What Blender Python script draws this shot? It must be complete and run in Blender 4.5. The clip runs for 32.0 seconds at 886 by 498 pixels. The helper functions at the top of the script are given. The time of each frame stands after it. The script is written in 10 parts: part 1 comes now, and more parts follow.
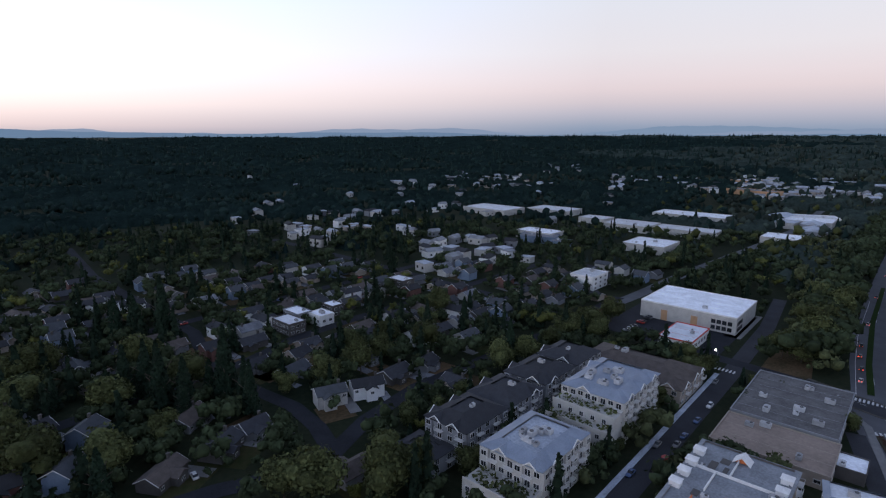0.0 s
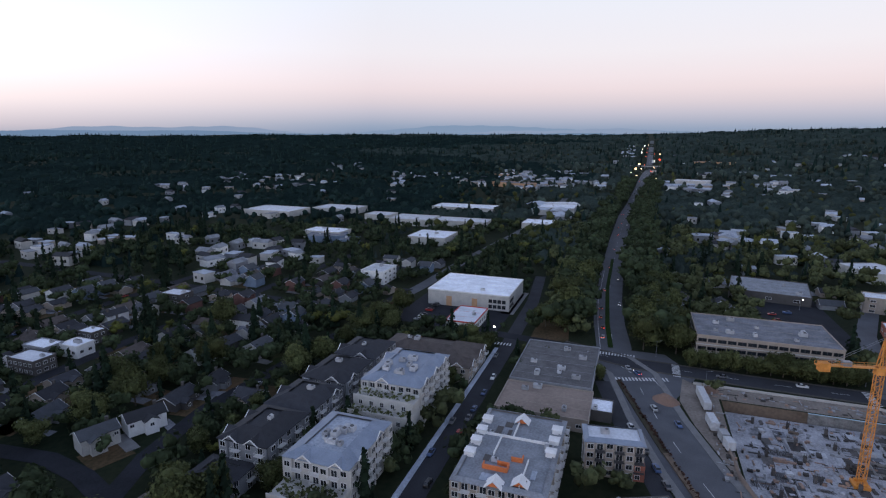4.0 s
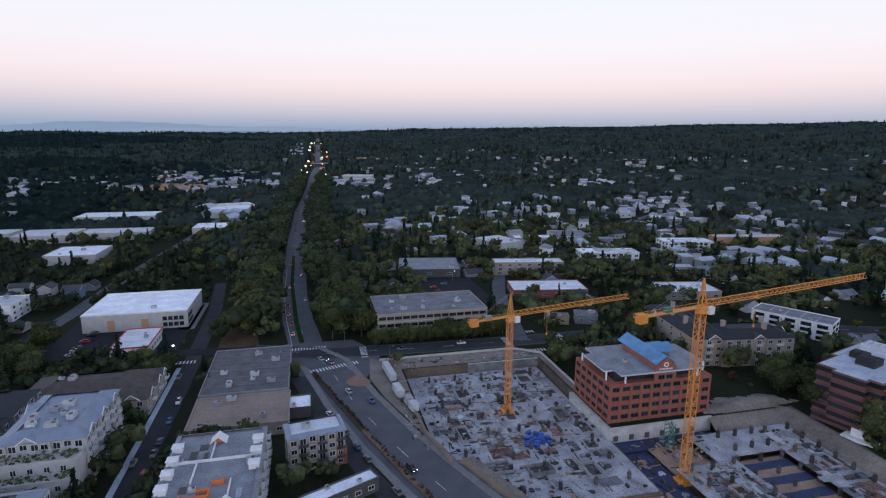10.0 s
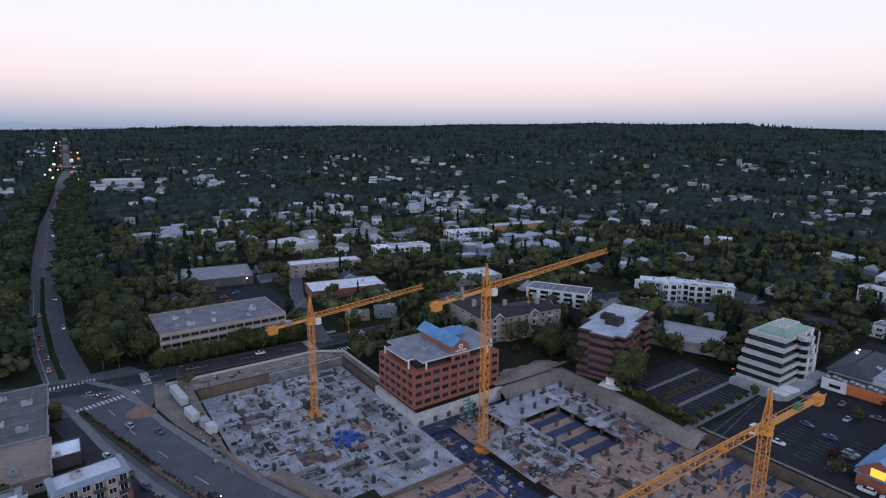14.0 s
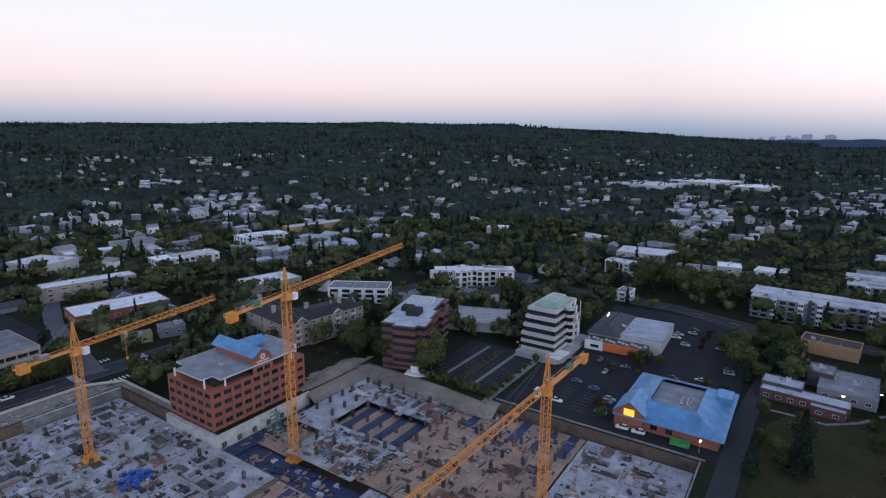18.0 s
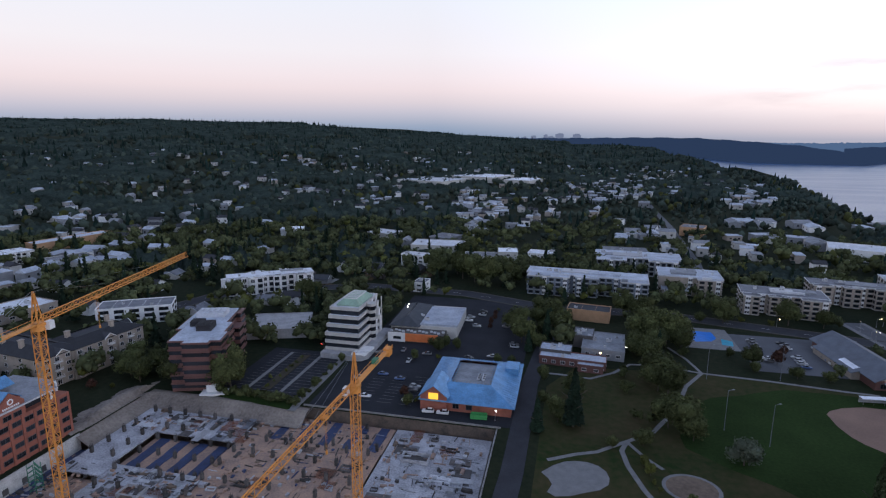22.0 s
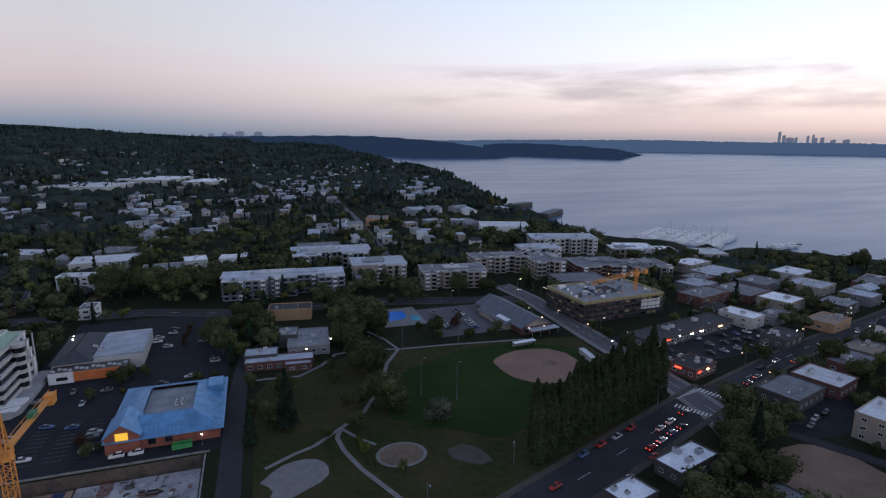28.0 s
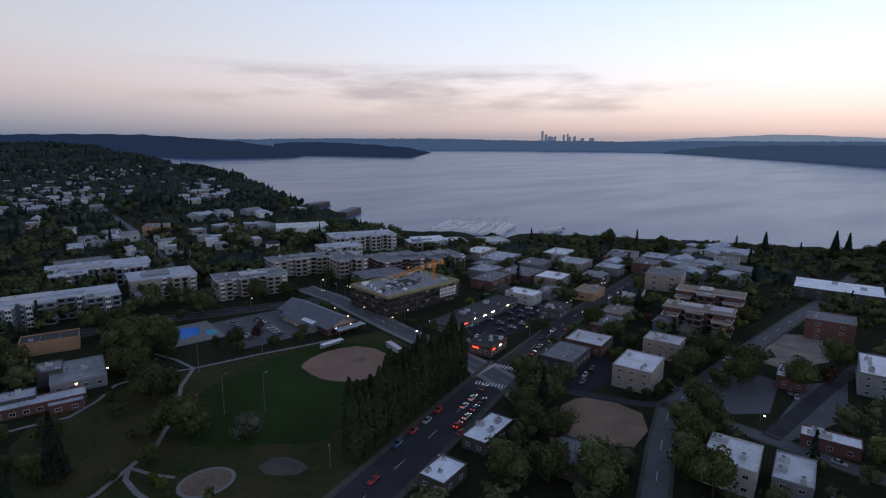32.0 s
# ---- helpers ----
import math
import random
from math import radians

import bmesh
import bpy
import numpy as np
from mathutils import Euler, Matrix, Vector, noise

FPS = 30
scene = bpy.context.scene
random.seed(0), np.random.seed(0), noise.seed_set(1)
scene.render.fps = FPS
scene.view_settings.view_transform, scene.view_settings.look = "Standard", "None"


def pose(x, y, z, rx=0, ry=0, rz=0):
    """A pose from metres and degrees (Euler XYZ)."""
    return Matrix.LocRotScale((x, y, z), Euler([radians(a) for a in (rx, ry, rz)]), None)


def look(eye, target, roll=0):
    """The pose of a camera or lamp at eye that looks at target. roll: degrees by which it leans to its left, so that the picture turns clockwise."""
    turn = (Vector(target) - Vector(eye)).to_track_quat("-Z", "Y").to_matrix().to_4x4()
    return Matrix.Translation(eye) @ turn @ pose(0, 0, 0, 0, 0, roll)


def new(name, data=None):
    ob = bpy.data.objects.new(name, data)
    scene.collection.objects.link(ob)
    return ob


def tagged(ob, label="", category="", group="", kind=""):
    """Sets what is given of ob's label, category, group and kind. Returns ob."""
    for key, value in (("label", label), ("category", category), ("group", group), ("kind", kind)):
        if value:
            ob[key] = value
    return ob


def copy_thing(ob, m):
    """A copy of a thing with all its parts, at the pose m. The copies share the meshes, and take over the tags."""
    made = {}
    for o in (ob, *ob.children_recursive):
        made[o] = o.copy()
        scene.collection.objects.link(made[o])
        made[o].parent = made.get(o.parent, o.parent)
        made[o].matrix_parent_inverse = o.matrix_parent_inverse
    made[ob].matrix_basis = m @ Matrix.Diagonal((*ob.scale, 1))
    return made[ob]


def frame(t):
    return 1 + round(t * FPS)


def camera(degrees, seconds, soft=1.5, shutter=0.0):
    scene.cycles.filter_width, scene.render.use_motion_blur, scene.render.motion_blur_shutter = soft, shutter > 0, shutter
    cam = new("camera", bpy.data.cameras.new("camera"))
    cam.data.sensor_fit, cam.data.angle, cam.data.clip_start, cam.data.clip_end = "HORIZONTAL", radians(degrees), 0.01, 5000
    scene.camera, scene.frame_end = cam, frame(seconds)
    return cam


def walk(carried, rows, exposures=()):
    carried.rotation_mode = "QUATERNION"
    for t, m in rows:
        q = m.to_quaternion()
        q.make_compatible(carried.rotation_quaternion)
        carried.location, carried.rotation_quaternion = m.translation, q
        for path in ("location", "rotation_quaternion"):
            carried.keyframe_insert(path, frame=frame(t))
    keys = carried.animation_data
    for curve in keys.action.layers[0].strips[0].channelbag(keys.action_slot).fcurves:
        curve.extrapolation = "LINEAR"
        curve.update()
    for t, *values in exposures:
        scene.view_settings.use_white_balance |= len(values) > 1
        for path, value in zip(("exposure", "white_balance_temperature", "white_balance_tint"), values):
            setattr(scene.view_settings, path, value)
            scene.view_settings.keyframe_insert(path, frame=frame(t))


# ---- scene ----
# ---- camera: hovers at one spot and turns on itself ----
EYE = (0.0, 0.0, 100.0)
TILT, LEAN, AZ0 = -11.462, 0.356, 48.6
TURN = [(0, 0.01), (1, 5.5), (2, 10.88), (3, 16.52), (3.5, 19.32), (5.5, 30.38), (6, 33.13), (7, 38.64), (8, 44.2), (9, 49.65),
        (10, 55.08), (11, 60.45), (12, 65.81), (13, 71.14), (14, 76.47), (14.5, 79.15), (16.5, 89.76), (17, 92.36), (18, 97.62),
        (19, 102.91), (20, 108.22), (21, 113.54), (22, 118.83), (23, 124.1), (24, 129.27), (25, 134.64), (25.5, 137.32),
        (27.5, 147.82), (28, 150.38), (29, 155.55), (30, 160.79), (31, 166.02), (32, 171.25)]


def aim(turn):
    a, p = radians(AZ0 + turn), radians(TILT)
    return look(EYE, (EYE[0] + math.sin(a) * math.cos(p), EYE[1] + math.cos(a) * math.cos(p), EYE[2] + math.sin(p)), LEAN)


cam = camera(77.59, 32.0, soft=1.22)
walk(cam, [(t, aim(a)) for t, a in TURN], exposures=[(t, e, 6180, 12) for t, e in ((0, -0.42), (3, -0.32), (6, -0.27), (13, -0.17), (19, -0.19), (25, -0.44), (32, -0.93))])

# ---- world and light: clear sky just after sunset, glow in the west-north-west ----
world = bpy.data.worlds.new("dusk_sky")
scene.world = world
world.use_nodes = True
wn, wl = world.node_tree.nodes, world.node_tree.links
wn.clear()


def wnode(kind, **kw):
    n = wn.new(kind)
    for k, v in kw.items():
        if k == "op":
            n.operation = v
        elif k == "blend":
            n.data_type, n.blend_type = "RGBA", v
    return n


def ramp(tree, stops, mode="LINEAR"):
    n = tree.nodes.new("ShaderNodeValToRGB")
    n.color_ramp.interpolation = mode
    el = n.color_ramp.elements
    el[0].position, el[0].color = stops[0][0], (*stops[0][1], 1)
    el[1].position, el[1].color = stops[-1][0], (*stops[-1][1], 1)
    for p, c in stops[1:-1]:
        el.new(p).color = (*c, 1)
    return n


coord = wnode("ShaderNodeTexCoord")
sep = wnode("ShaderNodeSeparateXYZ")
wl.new(coord.outputs["Generated"], sep.inputs[0])
east_sky = ramp(world.node_tree, [(0.0, (0.25, 0.36, 0.51)), (0.018, (0.36, 0.46, 0.60)), (0.042, (0.63, 0.63, 0.73)), (0.06, (0.83, 0.74, 0.79)), (0.08, (0.99, 0.84, 0.86)),
                                  (0.10, (1.04, 0.90, 0.92)), (0.14, (1.05, 0.98, 1.0)), (0.24, (0.99, 1.01, 1.07)), (0.40, (0.56, 0.66, 0.92)), (1.0, (0.26, 0.325, 0.51))])
west_sky = ramp(world.node_tree, [(0.0, (0.95, 0.78, 0.76)), (0.015, (1.55, 1.16, 1.02)), (0.05, (2.05, 1.66, 1.46)), (0.09, (2.05, 1.88, 1.82)),
                                  (0.14, (1.84, 1.95, 2.12)), (0.24, (1.42, 1.74, 2.2)), (0.40, (0.72, 0.85, 1.18)), (1.0, (0.26, 0.325, 0.51))])
wl.new(sep.outputs["Z"], east_sky.inputs[0])
wl.new(sep.outputs["Z"], west_sky.inputs[0])
side = wnode("ShaderNodeVectorMath", op="DOT_PRODUCT")
wl.new(coord.outputs["Generated"], side.inputs[0])
side.inputs[1].default_value = (-0.906, 0.423, 0.0)
span = wn.new("ShaderNodeMapRange")
span.interpolation_type = "LINEAR"
for i, v in ((1, -0.62), (2, 0.74), (3, 0.0), (4, 1.0)):
    span.inputs[i].default_value = v
wl.new(side.outputs["Value"], span.inputs[0])
blend = wnode("ShaderNodeMix", blend="MIX")
wl.new(span.outputs[0], blend.inputs[0])
wl.new(east_sky.outputs[0], blend.inputs[6])
wl.new(west_sky.outputs[0], blend.inputs[7])
# thin grey clouds low over the lake in the south-west
cmap = wn.new("ShaderNodeMapping")
cmap.inputs["Scale"].default_value = (2.4, 2.4, 16.0)
wl.new(coord.outputs["Generated"], cmap.inputs[0])
cn = wn.new("ShaderNodeTexNoise")
cn.inputs["Scale"].default_value, cn.inputs["Detail"].default_value, cn.inputs["Roughness"].default_value = 1.7, 7, 0.58
wl.new(cmap.outputs[0], cn.inputs[0])
cr = ramp(world.node_tree, [(0.46, (0, 0, 0)), (0.66, (1, 1, 1))])
wl.new(cn.outputs[0], cr.inputs[0])
cband = ramp(world.node_tree, [(0.015, (0, 0, 0)), (0.05, (1, 1, 1)), (0.105, (1, 1, 1)), (0.125, (0, 0, 0))])
wl.new(sep.outputs["Z"], cband.inputs[0])
cdir = wnode("ShaderNodeVectorMath", op="DOT_PRODUCT")
wl.new(coord.outputs["Generated"], cdir.inputs[0])
cdir.inputs[1].default_value = (-0.62, -0.785, 0.0)
cspan = wn.new("ShaderNodeMapRange")
for i, v in ((1, 0.86), (2, 0.97), (3, 0.0), (4, 0.62)):
    cspan.inputs[i].default_value = v
wl.new(cdir.outputs["Value"], cspan.inputs[0])
c1, c2 = wnode("ShaderNodeMath", op="MULTIPLY"), wnode("ShaderNodeMath", op="MULTIPLY")
wl.new(cr.outputs[0], c1.inputs[0])
wl.new(cband.outputs[0], c1.inputs[1])
wl.new(c1.outputs[0], c2.inputs[0])
wl.new(cspan.outputs[0], c2.inputs[1])
cloud = wnode("ShaderNodeMix", blend="MIX")
wl.new(c2.outputs[0], cloud.inputs[0])
wl.new(blend.outputs[2], cloud.inputs[6])
cloud.inputs[7].default_value = (0.74, 0.64, 0.68, 1)
sky = wn.new("ShaderNodeTexSky")
sky.sky_type, sky.sun_disc, sky.sun_elevation, sky.sun_rotation = "NISHITA", False, radians(1.0), radians(295)
bg, bg2, addw, wout = wn.new("ShaderNodeBackground"), wn.new("ShaderNodeBackground"), wn.new("ShaderNodeAddShader"), wn.new("ShaderNodeOutputWorld")
wl.new(cloud.outputs[2], bg.inputs[0])
wl.new(sky.outputs[0], bg2.inputs[0])
bg.inputs[1].default_value, bg2.inputs[1].default_value = 1.0, 0.05
wl.new(bg.outputs[0], addw.inputs[0])
wl.new(bg2.outputs[0], addw.inputs[1])
wl.new(addw.outputs[0], wout.inputs[0])

# the last glow, wide and weak
glow = new("sun", bpy.data.lights.new("sun", "SUN"))
glow.data.energy, glow.data.angle, glow.data.color = 0.2, radians(40), (1.0, 0.86, 0.78)
glow.matrix_world = look((0, 0, 500), (0.87 * 500, -0.4 * 500, 400))


# ---- materials ----
def mat(name, col, rough=0.8, scale=1.0, var=0.25, bump=0.0, metal=0.0, fine=8.0, spread=0.0, island=0.0, col2=None, spec=0.5):
    """A surface with variation at two scales; spread varies it from object to object, island from piece to piece."""
    m = bpy.data.materials.new(name)
    m.use_nodes = True
    nt = m.node_tree
    n, l = nt.nodes, nt.links
    b = n["Principled BSDF"]
    b.inputs["Roughness"].default_value, b.inputs["Metallic"].default_value = rough, metal
    b.inputs["Specular IOR Level"].default_value = spec
    tc = n.new("ShaderNodeTexCoord")
    a, f = n.new("ShaderNodeTexNoise"), n.new("ShaderNodeTexNoise")
    a.inputs["Scale"].default_value, a.inputs["Detail"].default_value = scale, 4
    f.inputs["Scale"].default_value, f.inputs["Detail"].default_value = scale * fine, 3
    l.new(tc.outputs["Object"], a.inputs[0])
    l.new(tc.outputs["Object"], f.inputs[0])
    mixn = n.new("ShaderNodeMath")
    mixn.operation = "MULTIPLY_ADD"
    mixn.inputs[1].default_value = 0.45
    sc = n.new("ShaderNodeMath")
    sc.operation = "MULTIPLY"
    sc.inputs[1].default_value = 0.6
    l.new(a.outputs[0], sc.inputs[0])
    l.new(f.outputs[0], mixn.inputs[0])
    l.new(sc.outputs[0], mixn.inputs[2])
    c2 = col2 or tuple(x * (1 - var) for x in col)
    c1 = col if col2 else tuple(min(1, x * (1 + var)) for x in col)
    r = ramp(nt, [(0.36, c2), (0.68, c1)])
    l.new(mixn.outputs[0], r.inputs[0])
    last = r.outputs[0]
    for amount, src in ((spread, "o"), (island, "i")):
        if amount:
            g = n.new("ShaderNodeObjectInfo" if src == "o" else "ShaderNodeNewGeometry")
            mr = n.new("ShaderNodeMapRange")
            mr.inputs[3].default_value, mr.inputs[4].default_value = 1 - amount, 1 + amount
            l.new(g.outputs["Random" if src == "o" else "Random Per Island"], mr.inputs[0])
            vm = n.new("ShaderNodeVectorMath")
            vm.operation = "SCALE"
            l.new(last, vm.inputs[0])
            l.new(mr.outputs[0], vm.inputs["Scale"])
            last = vm.outputs[0]
    l.new(last, b.inputs["Base Color"])
    if bump:
        bp = n.new("ShaderNodeBump")
        bp.inputs["Strength"].default_value, bp.inputs["Distance"].default_value = bump, 0.05
        l.new(f.outputs[0], bp.inputs["Height"])
        l.new(bp.outputs[0], b.inputs["Normal"])
    return m


def lit(name, col, power):
    m = bpy.data.materials.new(name)
    m.use_nodes = True
    b = m.node_tree.nodes["Principled BSDF"]
    b.inputs["Base Color"].default_value = (*col, 1)
    b.inputs["Emission Color"].default_value, b.inputs["Emission Strength"].default_value = (*col, 1), power
    return m


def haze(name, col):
    """Far land seen through kilometres of evening air: that haze painted as a plain faint glow."""
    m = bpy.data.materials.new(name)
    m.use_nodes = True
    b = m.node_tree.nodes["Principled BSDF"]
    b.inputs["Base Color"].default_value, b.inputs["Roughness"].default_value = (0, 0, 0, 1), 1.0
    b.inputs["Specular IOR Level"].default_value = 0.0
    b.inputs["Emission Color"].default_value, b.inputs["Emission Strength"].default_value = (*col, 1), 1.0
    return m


M = {
    "soil": mat("soil", (0.030, 0.034, 0.019), 0.95, 0.02, 0.5, 0.3, fine=22, col2=(0.011, 0.018, 0.010), spec=0.05),
    "asphalt": mat("asphalt", (0.078, 0.082, 0.094), 0.85, 0.12, 0.22, 0.2, fine=20),
    "lot": mat("lot_asphalt", (0.022, 0.024, 0.030), 0.9, 0.1, 0.3, 0.2, fine=20, spec=0.15),
    "concrete": mat("concrete", (0.30, 0.30, 0.31), 0.85, 0.25, 0.25, 0.2),
    "slab": mat("slab_concrete", (0.50, 0.505, 0.54), 0.85, 0.14, 0.45, 0.2, fine=11, col2=(0.17, 0.17, 0.18)),
    "walk": mat("pavement_concrete", (0.17, 0.17, 0.172), 0.9, 0.4, 0.2),
    "stall": mat("worn_stall_paint", (0.15, 0.15, 0.15), 0.8, 1.5, 0.4),
    "tar": mat("fresh_dark_asphalt", (0.036, 0.038, 0.045), 0.9, 0.12, 0.26, 0.2, fine=20, spec=0.2),
    "paint": mat("road_paint", (0.55, 0.55, 0.55), 0.7, 1.5, 0.25),
    "grass": mat("grass", (0.022, 0.041, 0.011), 0.95, 0.04, 0.3, 0.3, fine=25, spec=0.05),
    "parkgrass": mat("patchy_park_grass", (0.062, 0.050, 0.026), 0.95, 0.045, 0.3, 0.3, fine=9, col2=(0.020, 0.036, 0.011), spec=0.05),
    "dry": mat("dry_grass", (0.060, 0.043, 0.025), 0.95, 0.07, 0.3, 0.2, col2=(0.022, 0.025, 0.012), fine=12),
    "drylawn": mat("dry_lawn", (0.13, 0.085, 0.05), 0.95, 0.07, 0.3, 0.2, col2=(0.04, 0.038, 0.02), fine=12, spec=0.05),
    "infield": mat("infield_dirt", (0.215, 0.135, 0.10), 0.95, 0.08, 0.18, fine=20),
    "dirt": mat("dirt", (0.15, 0.11, 0.08), 0.95, 0.1, 0.3, 0.3),
    "drydirt": mat("dry_bare_earth", (0.19, 0.13, 0.09), 0.95, 0.1, 0.3, 0.3, fine=14),
    "verge": mat("worn_verge", (0.085, 0.075, 0.065), 0.95, 0.2, 0.4, 0.3, col2=(0.035, 0.035, 0.03)),
    "water": None,
    "white": mat("white_paint", (0.72, 0.72, 0.72), 0.7, 0.35, 0.12),
    "bluegrey": mat("slate_blue_siding", (0.15, 0.18, 0.225), 0.8, 0.5, 0.2),
    "bluewall": mat("blue_grey_siding", (0.14, 0.19, 0.27), 0.8, 0.4, 0.15),
    "offwhite": mat("offwhite_paint", (0.44, 0.43, 0.41), 0.75, 0.35, 0.15),
    "beige": mat("beige_stucco", (0.32, 0.275, 0.235), 0.85, 0.4, 0.15),
    "tan": mat("tan_stucco", (0.45, 0.27, 0.15), 0.85, 0.4, 0.15),
    "greywall": mat("grey_siding", (0.20, 0.21, 0.23), 0.8, 0.5, 0.15, spread=0.2),
    "brick": mat("red_brick", (0.275, 0.095, 0.064), 0.85, 0.5, 0.18, 0.1),
    "brown": mat("brown_panel", (0.125, 0.058, 0.050), 0.6, 0.3, 0.2),
    "darkwall": mat("dark_wall", (0.075, 0.070, 0.068), 0.8, 0.5, 0.2),
    "roofwhite": mat("white_roof_membrane", (0.64, 0.67, 0.73), 0.7, 0.16, 0.22, fine=7, spread=0.3),
    "roofgrey": mat("grey_gravel_roof", (0.15, 0.158, 0.18), 0.9, 0.2, 0.4, 0.1),
    "roofmid": mat("mid_grey_roof", (0.215, 0.23, 0.255), 0.85, 0.2, 0.3, 0.1, fine=8),
    "shinglebrown": mat("brown_shingle", (0.078, 0.064, 0.058), 0.9, 0.5, 0.3, 0.15),
    "roofpale": mat("pale_blue_grey_roof", (0.36, 0.40, 0.47), 0.75, 0.15, 0.3, fine=8, spread=0.15),
    "roofbrown": mat("brown_gravel_roof", (0.235, 0.185, 0.155), 0.9, 0.12, 0.2, 0.1),
    "roofslate": mat("slate_blue_metal_roof", (0.085, 0.10, 0.13), 0.6, 0.3, 0.25, 0.1),
    "roofdark": mat("dark_shingle", (0.027, 0.029, 0.036), 0.9, 0.5, 0.25, 0.1, spread=0.3),
    "roofblue": mat("blue_grey_metal_roof", (0.21, 0.25, 0.32), 0.5, 0.3, 0.15),
    "bluemetal": mat("blue_metal_roof", (0.11, 0.27, 0.48), 0.45, 0.25, 0.3, metal=0.15),
    "glass": mat("dark_window_glass", (0.018, 0.022, 0.028), 0.12, 0.3, 0.3, spread=0.5),
    "frame": mat("white_window_frame", (0.60, 0.60, 0.60), 0.6, 1, 0.1),
    "darkframe": mat("dark_window_frame", (0.06, 0.06, 0.065), 0.5, 1, 0.15),
    "steel": mat("galvanised_steel", (0.30, 0.31, 0.33), 0.45, 1, 0.2, metal=0.6),
    "unit": mat("rooftop_unit_paint", (0.40, 0.41, 0.43), 0.6, 1, 0.2, spread=0.3),
    "yellow": mat("crane_yellow_paint", (0.66, 0.27, 0.05), 0.55, 0.8, 0.15),
    "orange": mat("orange_panel", (0.62, 0.17, 0.05), 0.7, 0.6, 0.15),
    "redpaint": mat("red_paint", (0.48, 0.05, 0.035), 0.6, 0.6, 0.2),
    "greenpatina": mat("pale_green_roof", (0.24, 0.36, 0.28), 0.7, 0.4, 0.2),
    "bark": mat("bark", (0.07, 0.055, 0.042), 0.95, 2, 0.3),
    "leaf": mat("broadleaf_foliage", (0.062, 0.072, 0.029), 0.9, 0.25, 0.35, spread=0.3, island=0.35, spec=0.08),
    "poplar": mat("poplar_foliage", (0.044, 0.058, 0.028), 0.9, 0.3, 0.3, spread=0.12, island=0.3, spec=0.06),
    "leafy": mat("yellow_green_foliage", (0.078, 0.085, 0.020), 0.85, 0.25, 0.3, spread=0.25, island=0.3, spec=0.2),
    "needle": mat("conifer_foliage", (0.013, 0.027, 0.015), 0.9, 0.25, 0.35, spread=0.25, island=0.3, spec=0.2),
    "leafmid": mat("garden_tree_foliage", (0.063, 0.073, 0.034), 0.9, 0.03, 0.45, island=0.4, fine=20, spec=0.08),
    "leafdark": mat("roadside_foliage", (0.036, 0.049, 0.025), 0.9, 0.03, 0.4, island=0.4, fine=20, spec=0.06),
    "needlemid": mat("garden_conifer_foliage", (0.014, 0.024, 0.015), 0.9, 0.03, 0.35, island=0.4, fine=20, spec=0.05),
    "tarroof": mat("weathered_tar_roof", (0.105, 0.102, 0.105), 0.9, 0.2, 0.4, 0.1, fine=8, spread=0.2),
    "willow": mat("grey_green_foliage", (0.085, 0.10, 0.07), 0.9, 0.3, 0.3, island=0.3, spec=0.06),
    "rust": mat("reddish_foliage", (0.055, 0.026, 0.017), 0.85, 0.25, 0.3, spread=0.2, island=0.3, spec=0.2),
    # far green foliage carries a little blue haze in its base colour
    "farwood": mat("hazed_wood_foliage", (0.037, 0.050, 0.041), 0.95, 0.008, 0.4, island=0.45, fine=6, spec=0.05),
    "canopy": mat("hazed_canopy_foliage", (0.035, 0.048, 0.041), 0.95, 0.02, 0.5, fine=14, spec=0.0),
    "canopydark": mat("hazed_fir_canopy_foliage", (0.012, 0.022, 0.020), 0.95, 0.02, 0.45, fine=14, spec=0.0),
    "faryellow": mat("far_yellow_foliage", (0.052, 0.058, 0.020), 0.95, 0.01, 0.35, island=0.3, fine=6, spec=0.1),
    "farneedle": mat("hazed_conifer_foliage", (0.013, 0.026, 0.023), 0.95, 0.01, 0.3, island=0.35, fine=6, spec=0.05),
    "bluetarp": mat("blue_tarpaulin", (0.03, 0.09, 0.36), 0.6, 0.7, 0.3),
    "bluecover": mat("dark_blue_sheet", (0.025, 0.04, 0.10), 0.7, 0.3, 0.4),
    "ply": mat("formwork_plywood", (0.44, 0.28, 0.19), 0.8, 0.16, 0.35, fine=10, col2=(0.18, 0.135, 0.12)),
    "rebar": mat("dark_formwork", (0.075, 0.068, 0.065), 0.85, 0.6, 0.4, spread=0.5),
    "rustbar": mat("rusty_steel_bar", (0.20, 0.075, 0.04), 0.9, 0.8, 0.35, spread=0.3),
    "poolblue": mat("pool_water_blue", (0.014, 0.17, 0.60), 0.4, 0.4, 0.15, spec=0.15),
    "poolaqua": mat("pool_water_aqua", (0.04, 0.30, 0.42), 0.4, 0.4, 0.15, spec=0.15),
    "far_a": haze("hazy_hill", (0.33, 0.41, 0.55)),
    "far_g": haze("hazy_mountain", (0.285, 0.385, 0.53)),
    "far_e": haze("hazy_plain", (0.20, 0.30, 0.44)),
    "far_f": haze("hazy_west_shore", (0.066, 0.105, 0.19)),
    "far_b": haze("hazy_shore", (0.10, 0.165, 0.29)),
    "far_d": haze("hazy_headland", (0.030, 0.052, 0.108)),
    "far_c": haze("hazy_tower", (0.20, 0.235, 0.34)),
    "ochre": mat("ochre_sheathing", (0.30, 0.25, 0.13), 0.8, 0.4, 0.25),
    "dirtgrey": mat("grey_loose_earth", (0.27, 0.235, 0.20), 0.95, 0.12, 0.4, 0.6, fine=9, col2=(0.12, 0.10, 0.088)),
